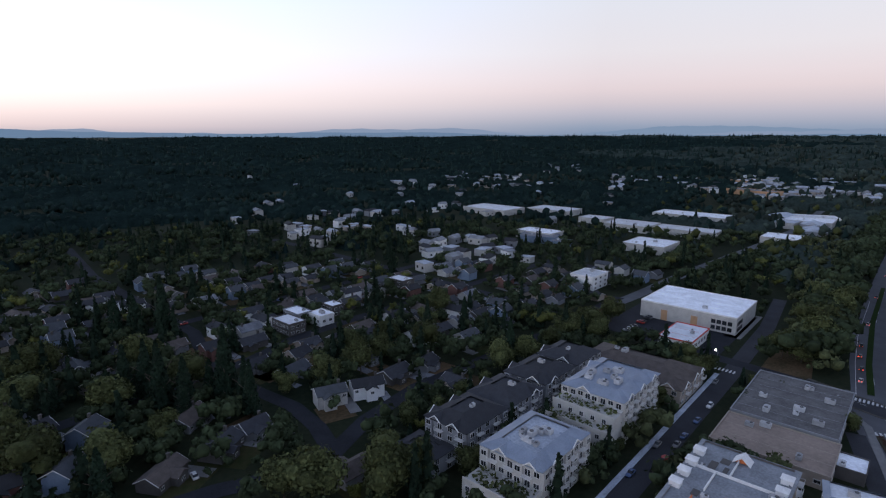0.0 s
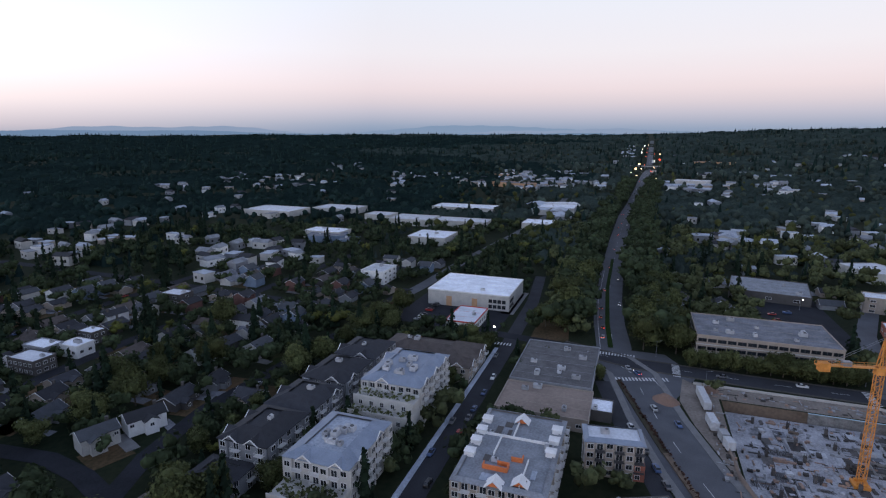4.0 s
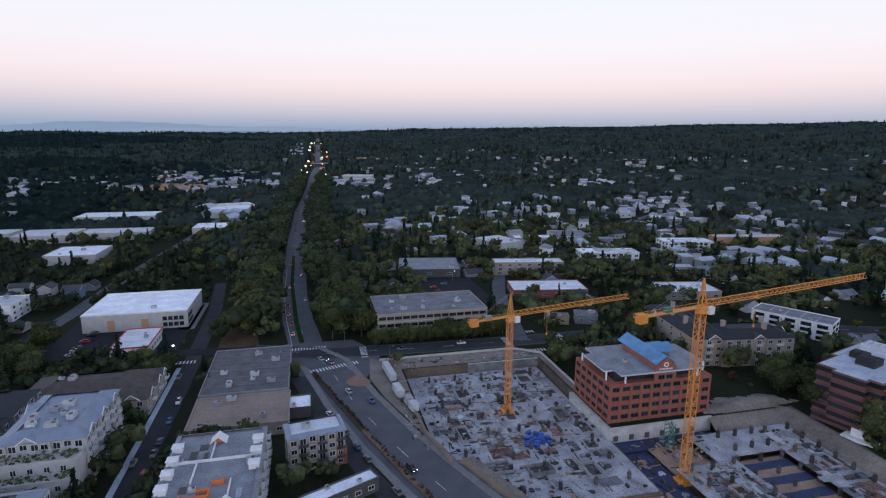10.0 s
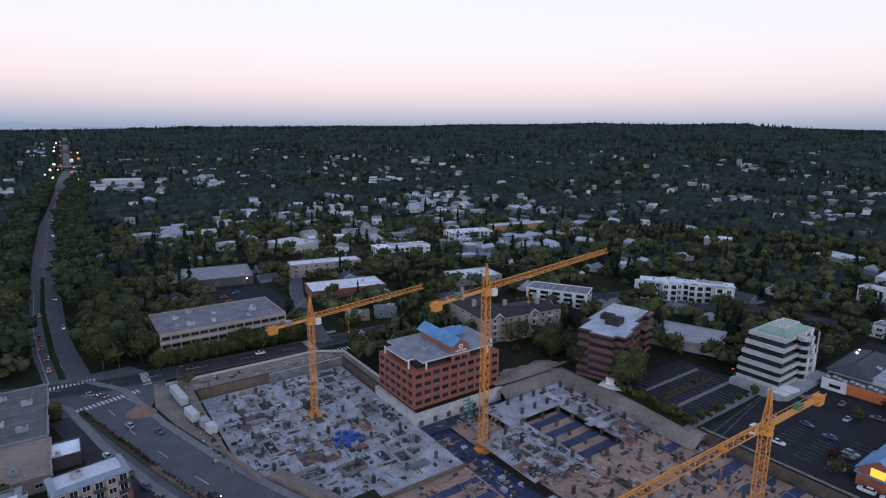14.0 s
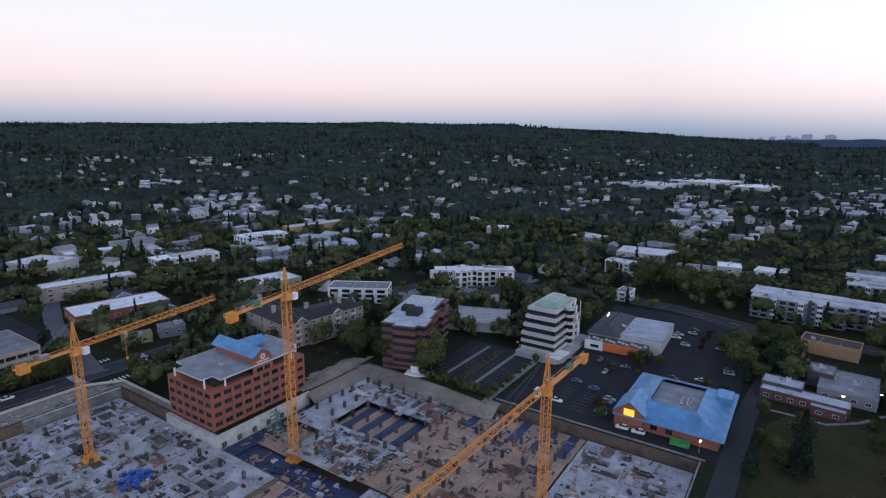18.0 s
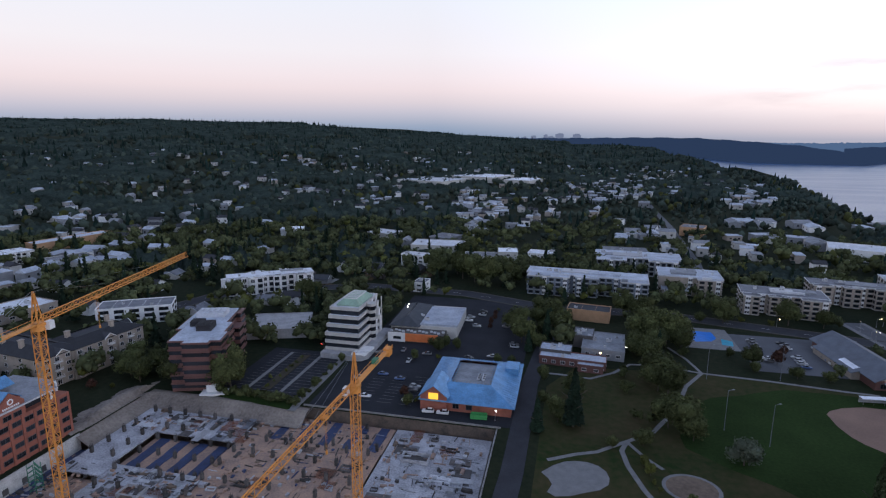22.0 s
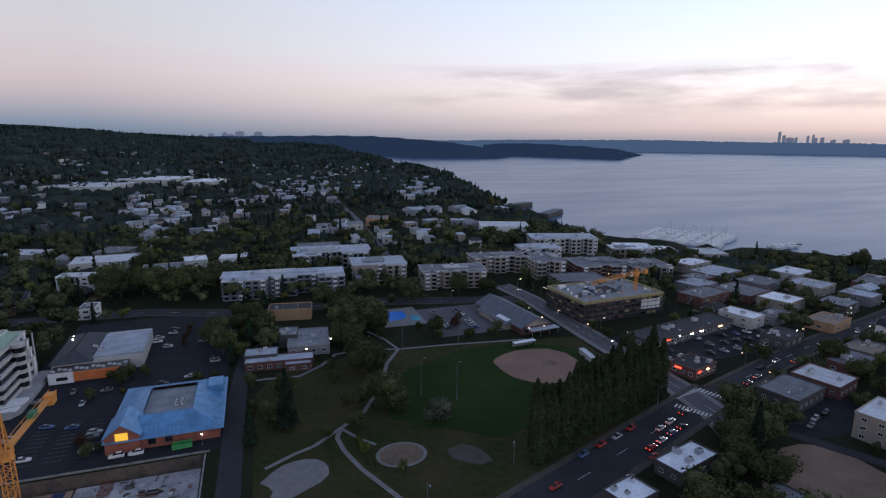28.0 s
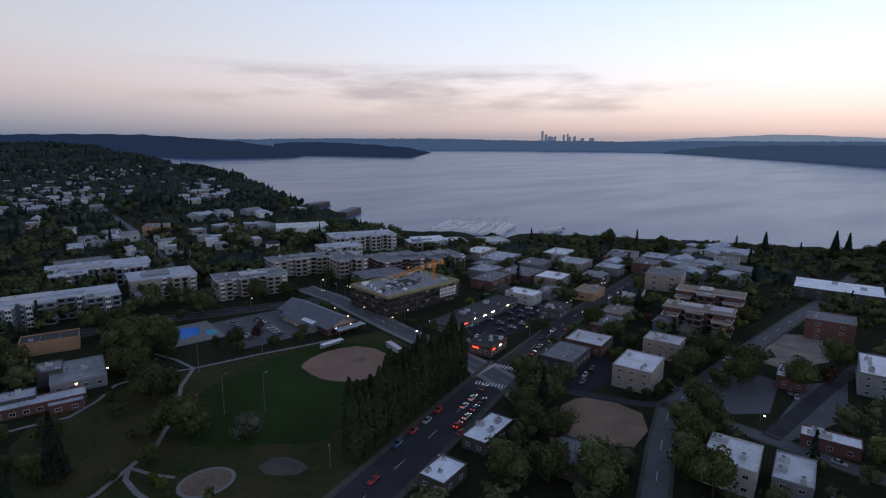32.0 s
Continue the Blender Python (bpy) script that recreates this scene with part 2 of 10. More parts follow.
    "podium": mat("white_concrete", (0.58, 0.57, 0.55), 0.85, 0.3, 0.25, 0.2, fine=7, col2=(0.30, 0.29, 0.28)),
    "netting": mat("dark_scaffold_netting", (0.026, 0.026, 0.029), 0.9, 0.4, 0.35, 0.3),
    "skipgreen": mat("green_skip_paint", (0.06, 0.30, 0.09), 0.6, 0.8, 0.25),
    "slate": mat("slate_grey_shingle", (0.052, 0.058, 0.068), 0.9, 0.4, 0.25, 0.15),
    "stained": mat("stained_concrete", (0.27, 0.265, 0.26), 0.9, 0.35, 0.35, 0.3, fine=6, col2=(0.10, 0.098, 0.095)),
    "lagging": mat("timber_lagging", (0.14, 0.105, 0.08), 0.9, 0.4, 0.35, 0.3, fine=8, col2=(0.05, 0.042, 0.038)),
    "green": mat("green_scaffold_paint", (0.04, 0.17, 0.10), 0.6, 0.6, 0.25),
    "rubber": mat("tyre_rubber", (0.02, 0.02, 0.02), 0.8, 3, 0.2),
    "lampwarm": lit("warm_lamp", (1.0, 0.62, 0.30), 9.0),
    "lampwhite": lit("white_lamp", (1.0, 0.88, 0.74), 10.0),
    "lampred": lit("red_lamp", (1.0, 0.07, 0.03), 5.0),
    "sodium": lit("yellow_lit_window", (1.0, 0.55, 0.05), 1.15),
}
wm = bpy.data.materials.new("lake_water")
wm.use_nodes = True
wb = wm.node_tree.nodes["Principled BSDF"]
wb.inputs["Base Color"].default_value, wb.inputs["Roughness"].default_value, wb.inputs["IOR"].default_value = (0.05, 0.105, 0.22, 1), 0.2, 1.33
wt, wz, wp = wm.node_tree.nodes.new("ShaderNodeTexCoord"), wm.node_tree.nodes.new("ShaderNodeTexNoise"), wm.node_tree.nodes.new("ShaderNodeBump")
wz.inputs["Scale"].default_value, wz.inputs["Detail"].default_value = 0.12, 6
wp.inputs["Strength"].default_value, wp.inputs["Distance"].default_value = 0.38, 1.2
wm.node_tree.links.new(wt.outputs["Object"], wz.inputs[0])
wm.node_tree.links.new(wz.outputs[0], wp.inputs["Height"])
wm.node_tree.links.new(wp.outputs[0], wb.inputs["Normal"])
# patches of rougher water where a breeze runs over it
wmap, wbr, wrr = wm.node_tree.nodes.new("ShaderNodeMapping"), wm.node_tree.nodes.new("ShaderNodeTexNoise"), wm.node_tree.nodes.new("ShaderNodeMapRange")
wmap.inputs["Scale"].default_value = (0.0016, 0.006, 1.0)
wmap.inputs["Rotation"].default_value = (0, 0, radians(38))
wbr.inputs["Scale"].default_value, wbr.inputs["Detail"].default_value = 2.2, 5
wrr.inputs[1].default_value, wrr.inputs[2].default_value, wrr.inputs[3].default_value, wrr.inputs[4].default_value = 0.35, 0.65, 0.28, 0.34
wm.node_tree.links.new(wt.outputs["Object"], wmap.inputs[0])
wm.node_tree.links.new(wmap.outputs[0], wbr.inputs[0])
wm.node_tree.links.new(wbr.outputs[0], wrr.inputs[0])
wm.node_tree.links.new(wrr.outputs[0], wb.inputs["Roughness"])
M["water"] = wm

# ---- geometry helpers ----
rng = random.Random(7)
nrng = np.random.default_rng(7)


class Geo:
    """Vertices, faces and material slots of one mesh."""

    def __init__(self):
        self.v, self.f, self.m = [], [], []

    def add(self, vs, fs, mi=0):
        n = len(self.v)
        self.v.extend(vs)
        self.f.extend([tuple(i + n for i in f) for f in fs])
        self.m.extend([mi] * len(fs))
        return self

    def box(self, x0, x1, y0, y1, z0, z1, mi=0, bottom=True):
        vs = [(x0, y0, z0), (x1, y0, z0), (x1, y1, z0), (x0, y1, z0), (x0, y0, z1), (x1, y0, z1), (x1, y1, z1), (x0, y1, z1)]
        fs = [(4, 5, 6, 7), (0, 1, 5, 4), (1, 2, 6, 5), (2, 3, 7, 6), (3, 0, 4, 7)] + ([(3, 2, 1, 0)] if bottom else [])
        return self.add(vs, fs, mi)

    def cbox(self, cx, cy, z0, w, d, h, mi=0, turn=0.0):
        c, s = math.cos(turn), math.sin(turn)
        vs = []
        for z in (z0, z0 + h):
            for a, b in ((-1, -1), (1, -1), (1, 1), (-1, 1)):
                x, y = a * w / 2, b * d / 2
                vs.append((cx + x * c - y * s, cy + x * s + y * c, z))
        return self.add(vs, [(4, 5, 6, 7), (0, 1, 5, 4), (1, 2, 6, 5), (2, 3, 7, 6), (3, 0, 4, 7), (3, 2, 1, 0)], mi)

    def prism(self, poly, z0, z1, mi=0):
        n = len(poly)
        vs = [(x, y, z0) for x, y in poly] + [(x, y, z1) for x, y in poly]
        fs = [tuple(range(n, 2 * n)), tuple(range(n - 1, -1, -1))] + [(i, (i + 1) % n, n + (i + 1) % n, n + i) for i in range(n)]
        return self.add(vs, fs, mi)

    def bar(self, a, b, t, mi=0):
        """A square bar from a to b."""
        a, b = Vector(a), Vector(b)
        d = (b - a).normalized()
        u = d.cross(Vector((0, 0, 1)) if abs(d.z) < 0.9 else Vector((1, 0, 0))).normalized() * t / 2
        w = d.cross(u).normalized() * t / 2
        vs = [tuple(p + q) for p in (a, b) for q in (u + w, u - w, -u - w, -u + w)]
        return self.add(vs, [(0, 1, 2, 3), (7, 6, 5, 4), (0, 4, 5, 1), (1, 5, 6, 2), (2, 6, 7, 3), (3, 7, 4, 0)], mi)

    def tube(self, cx, cy, z0, z1, r0, r1, n=8, mi=0):
        vs = [(cx + r * math.cos(2 * math.pi * i / n), cy + r * math.sin(2 * math.pi * i / n), z) for z, r in ((z0, r0), (z1, r1)) for i in range(n)]
        return self.add(vs, [(i, (i + 1) % n, n + (i + 1) % n, n + i) for i in range(n)] + [tuple(range(n, 2 * n)), tuple(range(n - 1, -1, -1))], mi)

    def mesh(self, name, mats):
        me = bpy.data.meshes.new(name)
        me.from_pydata([tuple(map(float, p)) for p in self.v], [], self.f)
        for k in (mats if isinstance(mats, (list, tuple)) else [mats]):
            me.materials.append(M[k] if isinstance(k, str) else k)
        if len(me.materials) > 1:
            me.polygons.foreach_set("material_index", self.m)
        me.update()
        return me


def part(name, geo, mats, parent, label="", at=None, turn=0.0):
    """One mesh object under a thing or a part; geo may be a finished mesh."""
    ob = new(name, geo.mesh(name, mats) if isinstance(geo, Geo) else geo)
    ob.parent = parent
    if at is not None:
        ob.location = at
    if turn:
        ob.rotation_euler = (0, 0, turn)
    if label:
        ob["label"] = label
    return ob


def thing(name, label, category, x=0, y=0, z=0, yaw=0, group="", kind=""):
    ob = new(name)
    ob.empty_display_size = 0.5
    ob.matrix_basis = pose(x, y, z, 0, 0, yaw)
    return tagged(ob, label, category, group, kind)


def single(name, geo, mats, label, category="", kind="", group=""):
    return tagged(new(name, geo.mesh(name, mats)), label, category, group, kind)


def big(name, v, f, mats, mi=None):
    """A mesh from arrays of vertices and equal-sized faces."""
    me = bpy.data.meshes.new(name)
    v, f = np.asarray(v, dtype=np.float32), np.asarray(f, dtype=np.int32)
    me.vertices.add(len(v))
    me.vertices.foreach_set("co", v.ravel())
    k = f.shape[1]
    me.loops.add(f.size)
    me.loops.foreach_set("vertex_index", f.ravel())
    me.polygons.add(len(f))
    me.polygons.foreach_set("loop_start", np.arange(0, f.size, k, dtype=np.int32))
    for m_ in mats:
        me.materials.append(M[m_])
    if mi is not None:
        me.polygons.foreach_set("material_index", np.asarray(mi, dtype=np.int32))
    me.update(calc_edges=True)
    return me


# ---- occupied ground, so that trees and houses keep clear of roads and buildings ----
CELL, HALF = 2.0, 900.0
taken = np.zeros((int(2 * HALF / CELL),) * 2, dtype=bool)
gx, gy = np.meshgrid(np.arange(-HALF + 1, HALF, CELL), np.arange(-HALF + 1, HALF, CELL), indexing="ij")


def keep(cx, cy, w, d, yaw=0.0, margin=1.5):
    c, s = math.cos(radians(yaw)), math.sin(radians(yaw))
    u, v = (gx - cx) * c + (gy - cy) * s, -(gx - cx) * s + (gy - cy) * c
    taken[(abs(u) < w / 2 + margin) & (abs(v) < d / 2 + margin)] = True


def keep_line(pts, width):
    for (x0, y0), (x1, y1) in zip(pts, pts[1:]):
        keep((x0 + x1) / 2, (y0 + y1) / 2, math.hypot(x1 - x0, y1 - y0), width, math.degrees(math.atan2(y1 - y0, x1 - x0)))


def clear_at(x, y, r=0.0):
    if max(abs(x), abs(y)) > HALF - 20:
        return True
    i, j, k = int((x + HALF) / CELL), int((y + HALF) / CELL), int(r / CELL)
    return not taken[i - k:i + k + 1, j - k:j + k + 1].any()


# ---- the lie of the land: flat round the site, rising to wooded ridges, falling to the lake ----
AZK = np.array([-180, -170, -120, -101, -60, 0, 33, 61, 87, 104, 120, 139, 152, 164, 172, 180])
ELK = np.array([-0.6, -0.6, -0.5, -0.5, -0.3, -0.35, -0.1, 0.22, 0.32, 0.88, 1.1, 1.45, 1.3, 0.65, 0.1, -0.35])
RIDGE = 3600.0
SHAZ = np.array([180, 188, 190.4, 194.3, 199.3, 202.9, 206, 211, 215.5, 222, 227, 232, 238, 243, 250, 259, 275, 290])
SHR = np.array([4800, 3400, 2640, 1900, 1575, 1095, 860, 680, 595, 590, 590, 592, 598, 600, 612, 650, 720, 820])
FAZ = np.array([180, 196, 204.5, 206, 216.5, 218.7, 219.2, 224, 228, 232, 239, 247.5, 258.5, 270, 290])
FAR = np.array([4800, 2950, 2940, 3270, 2860, 3780, 4700, 4700, 4700, 4650, 4600, 3770, 2840, 2500, 2400])
LAKE = -8.0


def lie(x, y):
    """Ground height at x, y (arrays)."""
    x, y = np.asarray(x, float), np.asarray(y, float)
    r, az = np.hypot(x, y), np.degrees(np.arctan2(x, y))
    crest = EYE[2] - 17 + RIDGE * np.tan(np.radians(np.interp(az, AZK, ELK)))
    k = np.clip((r - 850) / (RIDGE - 850), 0, 1.15)
    z = crest * k ** 1.05
    z = z + np.clip((r - 700) / 900, 0, 1) * 5 * (np.sin(x / 170 + 1.3) * np.cos(y / 210) + 0.6 * np.sin(x / 90 - y / 120))
    a2 = az % 360
    wet = (a2 > 180) & (a2 < 290)
    near, far = np.interp(a2, SHAZ, SHR), np.interp(a2, FAZ, FAR)
    shore = np.minimum(r - near, far - r)
    wob = 14 * np.sin(x / 47 + y / 61) * np.clip((r - 500) / 600, 0, 1)
    inland = np.clip((near - r) / 260, 0, 1)
    zl = np.where(r < near, np.minimum(z, 0) + (-7.2 + 7.2 * inland) + np.maximum(z, 0) * inland, z)
    dip = np.clip((shore + wob) / 25, -1, 1)
    zl = np.where(shore > -60, np.where(r < near + 60, zl + np.where(dip > 0, -6 * dip, 0), zl), zl)
    beyond = np.clip((r - far) / 500, 0, 1)
    lakebed = LAKE - 6
    zf = LAKE - 3 + beyond * 2
    z_w = np.where(shore + wob > 0, np.where(shore > 25, lakebed, zl), np.where(r > far, np.where(r < 4900, zf, zf), zl))
    z_w = np.where(r > near + 60, lakebed - 8, z_w)
    return np.where(wet, z_w, z)


def ground_z(x, y):
    return float(lie(x, y))

# ---- ground sheet with the excavation left open ----
PIT = [(128, 224, -100, -37), (20, 158, -176, -66)]
lines = sorted({*np.round(np.concatenate([np.arange(-420, 421, 12), [20, 128, 158, 224], np.geomspace(450, 4950, 70), -np.geomspace(450, 4950, 70)]), 1)})
linesy = sorted({*np.round(np.concatenate([np.arange(-420, 421, 12), [-100, -37, -176, -66], np.geomspace(450, 4950, 70), -np.geomspace(450, 4950, 70)]), 1)})
LX, LY = np.meshgrid(lines, linesy, indexing="ij")
LZ = lie(LX, LY)
verts = np.stack([LX, LY, LZ], -1).reshape(-1, 3)
ny = len(linesy)
ii, jj = np.meshgrid(np.arange(len(lines) - 1), np.arange(ny - 1), indexing="ij")
quads = np.stack([ii * ny + jj, (ii + 1) * ny + jj, (ii + 1) * ny + jj + 1, ii * ny + jj + 1], -1).reshape(-1, 4)
mid = verts[quads].mean(1)
hole = np.zeros(len(quads), bool)
for x0, x1, y0, y1 in PIT:
    hole |= (mid[:, 0] > x0) & (mid[:, 0] < x1) & (mid[:, 1] > y0) & (mid[:, 1] < y1)
ground = tagged(new("ground", big("ground", verts, quads[~hole], ["soil"])), "dark earth and rough grass under the town and woods", "ground", kind="structure")
for p in ground.data.polygons:
    p.use_smooth = True
lake = Geo()
for i in range(30):
    a0, a1 = radians(178 + i * 3.8), radians(178 + (i + 1) * 3.8)
    lake.add([(r * math.sin(a), r * math.cos(a), LAKE) for a, r in ((a0, 450), (a1, 450), (a1, 4980), (a0, 4980))], [(0, 3, 2, 1)])
single("water", lake, "water", "calm grey-blue lake water under the evening sky", "lake", "structure")


# ---- roads, pavements and lots ----
def offset(pts, o):
    out = []
    for i, (x, y) in enumerate(pts):
        a, b = pts[max(i - 1, 0)], pts[min(i + 1, len(pts) - 1)]
        dx, dy = b[0] - a[0], b[1] - a[1]
        n = math.hypot(dx, dy)
        out.append((x - dy / n * o, y + dx / n * o))
    return out


def dense(pts, step=25.0):
    out = [pts[0]]
    for a, b in zip(pts, pts[1:]):
        n = max(1, int(math.hypot(b[0] - a[0], b[1] - a[1]) / step))
        out += [(a[0] + (b[0] - a[0]) * k / n, a[1] + (b[1] - a[1]) * k / n) for k in range(1, n + 1)]
    return out


def strip(name, pts, width, z, mats, label="", category="road", off=0.0, thick=0.0, kind="structure", parent=None, step=25.0):
    pts = dense(pts, step)
    a, b = offset(pts, off + width / 2), offset(pts, off - width / 2)
    g = Geo()
    n = len(pts)
    za = lie([p[0] for p in a], [p[1] for p in a]) + z
    zb = lie([p[0] for p in b], [p[1] for p in b]) + z
    vs = [(*p, q) for p, q in zip(a, za)] + [(*p, q) for p, q in zip(b, zb)]
    g.add(vs, [(i, n + i, n + i + 1, i + 1) for i in range(n - 1)])
    if thick:
        lo = [(x, y, q - thick) for x, y, q in vs]
        g.add(vs + lo, [(i + 1, 2 * n + i + 1, 2 * n + i, i) for i in range(n - 1)] + [(n + i, 3 * n + i, 3 * n + i + 1, n + i + 1) for i in range(n - 1)])
    ob = new(name, g.mesh(name, mats))
    if parent:
        ob.parent = parent
        return ob
    return tagged(ob, label, category, kind=kind)


ROADS = []


def road(label, pts, width, walk=2.2, line=True, centre="paint", mats="asphalt", path="walk"):
    ROADS.append(label)
    lift = 0.007 * len(ROADS)
    keep_line(pts, width + 2 * walk + 1)
    r = strip("road", pts, width, 0.05 + lift, mats, label, "road")
    if walk:
        for s in (1, -1):
            strip("pavement", pts, walk, 0.22 - lift * .5, path, "concrete pavement with a raised kerb along a road" if path != "verge" else "bare verge with a raised kerb beside the street", "pavement", s * (width / 2 + walk / 2), 0.3)
    if line:
        pp = dense(pts, 9.0)
        g = Geo()
        for i in range(0, len(pp) - 1, 2):
            a, b = pp[i], pp[i + 1]
            dx, dy = b[0] - a[0], b[1] - a[1]
            n = math.hypot(dx, dy)
            za, zb = ground_z(*a) + 0.062 + lift, ground_z(*b) + 0.062 + lift
            ox, oy = -dy / n * 0.09, dx / n * 0.09
            g.add([(a[0] + ox, a[1] + oy, za), (a[0] - ox, a[1] - oy, za), (a[0] + dx * .6 - ox, a[1] + dy * .6 - oy, zb), (a[0] + dx * .6 + ox, a[1] + dy * .6 + oy, zb)], [(0, 1, 2, 3)])
        part("lane_line", g, centre, r, "dashed painted lane line")
    return r


def crosswalk(x, y, length, yaw, depth=3.2, z=0.18):
    """White ladder bars across a road; length runs across the road along yaw."""
    g = Geo()
    n = int(length / 1.35)
    for i in range(n):
        g.cbox(-length / 2 + (i + 0.5) * length / n, 0, 0, 0.72, depth, 0.012)
    c = thing("crosswalk", "white ladder crosswalk painted on asphalt", "crosswalk", x, y, ground_z(x, y) + z, yaw)
    part("crosswalk_bars", g, "paint", c)


def patch(name, poly, z, mats, label, category, kind="structure"):
    g = Geo()
    g.prism(poly, z - 0.3, z)
    xs, ys = [p[0] for p in poly], [p[1] for p in poly]
    return single(name, g, mats, label, category, kind)


def rect(x0, x1, y0, y1):
    return [(x0, y0), (x1, y0), (x1, y1), (x0, y1)]


def ellipse(cx, cy, a, b, n=28, turn=0.0):
    return [(cx + a * math.cos(t) * math.cos(turn) - b * math.sin(t) * math.sin(turn), cy + a * math.cos(t) * math.sin(turn) + b * math.sin(t) * math.cos(turn)) for t in (2 * math.pi * i / n for i in range(n))]


EAST_AVENUE = [(252, 6), (268, 5), (303, 9), (350, 12), (430, 13.5), (560, 14), (760, 12), (1050, -3), (1540, -26), (3000, -55)]
LAKE_STREET = [(-700, -307), (-366, -214), (-310, -198), (-246, -182), (-172, -159)]
CENTRAL_WEST = [(-172, -159), (-140, -147), (-73, -121), (20, -84)]
CENTRAL = [(20, -84), (146, -31.5), (168, -23), (200, -13), (238, -4), (252, 6)]
road("wide asphalt avenue running straight to the hills", EAST_AVENUE, 16.5, 0)
road("asphalt main street curving past the building site", CENTRAL, 17, 2.6)
road("dark asphalt main street running down to the lake", CENTRAL_WEST, 15, 2.4, mats="tar", path="verge")
road("dark asphalt street of parked cars towards the shore", LAKE_STREET, 10, 1.8, mats="tar", path="verge")
road("dark asphalt frontage road with parked cars", [(100, -33), (122, -25), (150, -14), (182, -3.5), (226, 8)], 6, 0, False, mats="tar")
road("asphalt cross street beside the building site", [(262, 30), (250, -5), (247, -50), (246, -100), (245, -160), (238, -230), (215, -300), (135, -345), (60, -342), (10, -324), (-60, -325), (-160, -300)], 11, 1.2, mats="tar", path="verge")
road("dark asphalt side street between apartment blocks", [(60, 53.6), (131, 53.8), (185, 54), (250, 54.2), (330, 56), (395, 62)], 7.4, 0, False, mats="tar")
strip("pavement", [(60, 58.2), (131, 58.3), (185, 58.4), (247, 58.6)], 1.9, .2, "roofpale", "pale concrete pavement with a raised kerb along the side street", "pavement", 0, .3)
road("street past the industrial sheds", [(280, 140), (340, 134), (430, 130), (560, 118), (720, 108), (950, 110), (1300, 130)], 9, 0, False)
road("asphalt lane beside the park", [(16, -85), (12, -152), (11, -215), (8, -250), (0, -318)], 7, 0, False, mats="tar")
road("asphalt street of shops crossing the main street", [(-152, -128), (-158, -145), (-160, -167), (-160, -228), (-162, -300), (-158, -335)], 9, 2.6)
road("quiet asphalt street", [(-110, -55), (-135, -68), (-160, -80), (-190, -93), (-237, -96), (-286, -99), (-400, -104), (-520, -115)], 7, 1.2, mats="asphalt", path="verge")
road("narrow asphalt lane beside the dirt lot", [(-168, -132), (-172.7, -122), (-178.5, -111), (-184, -101), (-192, -94)], 5, 0, False, mats="tar")
road("narrow residential street", [(-192, -93), (-195, -60), (-197, -30), (-200, 60)], 6, 1.0, False, mats="asphalt", path="verge")
road("narrow residential lane", [(-196, -60), (-254, -60), (-330, -56)], 6, 0, False, mats="tar")
road("suburban street among houses", [(20, 216), (118, 221), (148, 230), (194, 232), (300, 230), (420, 228)], 7, 0, False, mats="lot")
road("suburban street among houses", [(40, 148), (63, 142), (80, 134), (96, 132), (119, 141), (150, 146), (235, 140), (330, 140)], 7, 0, False, mats="lot")
road("suburban street among houses", [(99, 136), (104, 150), (107, 169), (101, 221), (118, 275), (122, 443), (141, 574)], 6.5, 0, False, mats="lot")
road("suburban street among houses", [(-20, 290), (150, 296), (400, 300), (600, 300)], 7, 0, False, mats="lot")
road("suburban street climbing the hill", [(262, 30), (275, 140), (285, 300), (290, 480)], 8, 0, False, mats="lot")
road("straight street running south through houses", [(-95, -390), (-107, -476), (-119, -679), (-127, -950), (-140, -1250)], 7, 0, False)
road("street among eastern houses", [(246, -100), (330, -118), (420, -150), (560, -330), (700, -520)], 9, 0, False)
for x, y, n, yaw in ((258, 6, 22, 90), (233, -7, 24, 107), (248, -22, 14, 0), (245, -93, 13, 0), (245, -122, 13, 0), (232, -104, 8, 90), (257, -108, 8, 90),
                     (-151.3, -149, 15, 121), (-168.5, -157.6, 13, 107), (-158, -162, 14, 12), (-162, -141, 9, 10), (253, 57, 9, 90), (30, 55, 9, 90)):
    crosswalk(x, y, n, yaw)


def lot(label, poly, mats="lot", z=0.05, margin=0.5):
    xs, ys = [p[0] for p in poly], [p[1] for p in poly]
    keep((min(xs) + max(xs)) / 2, (min(ys) + max(ys)) / 2, max(xs) - min(xs), max(ys) - min(ys), 0, margin)
    return patch("pavement", poly, z, mats, label, "car park" if mats in ("lot", "asphalt") else "ground")


lot("dark asphalt car park with white stall lines", rect(98, 133, -228, -180))
lot("wide asphalt crossing of two main roads", [(208, 0), (240, 12), (266, 15), (266, -18), (244, -30), (236, -27), (205, -15)], "asphalt", margin=0)
keep(200, -27, 90, 18, 8, 0)
lot("dark asphalt car park behind the shops", rect(15, 92, -330, -178))
lot("asphalt car park beside the swimming pool", rect(-128, -86, -300, -252), "asphalt", margin=0)
patch("ground", [(97, -172.5), (128, -176), (134, -181), (98, -179.5)], 0.3, "grass", "grassed strip beside the car park", "lawn")
patch("ground", [(94.5, -172), (97.6, -172), (97.6, -232), (94.5, -232)], 0.12, "walk", "pale pavement beside the car park", "pavement")
lot("asphalt car park of the restaurant", rect(-260, -168, -226, -186), margin=0)
lot("asphalt yard between flat-roofed shops", rect(-215, -170, -140, -120), margin=0)
lot("asphalt yard beside the warehouse", rect(268, 345, 64, 125))
lot("asphalt parking behind offices", rect(300, 420, -110, -70), margin=0)
lot("grey pavement along the side street", rect(300, 348, 62, 70), "walk")
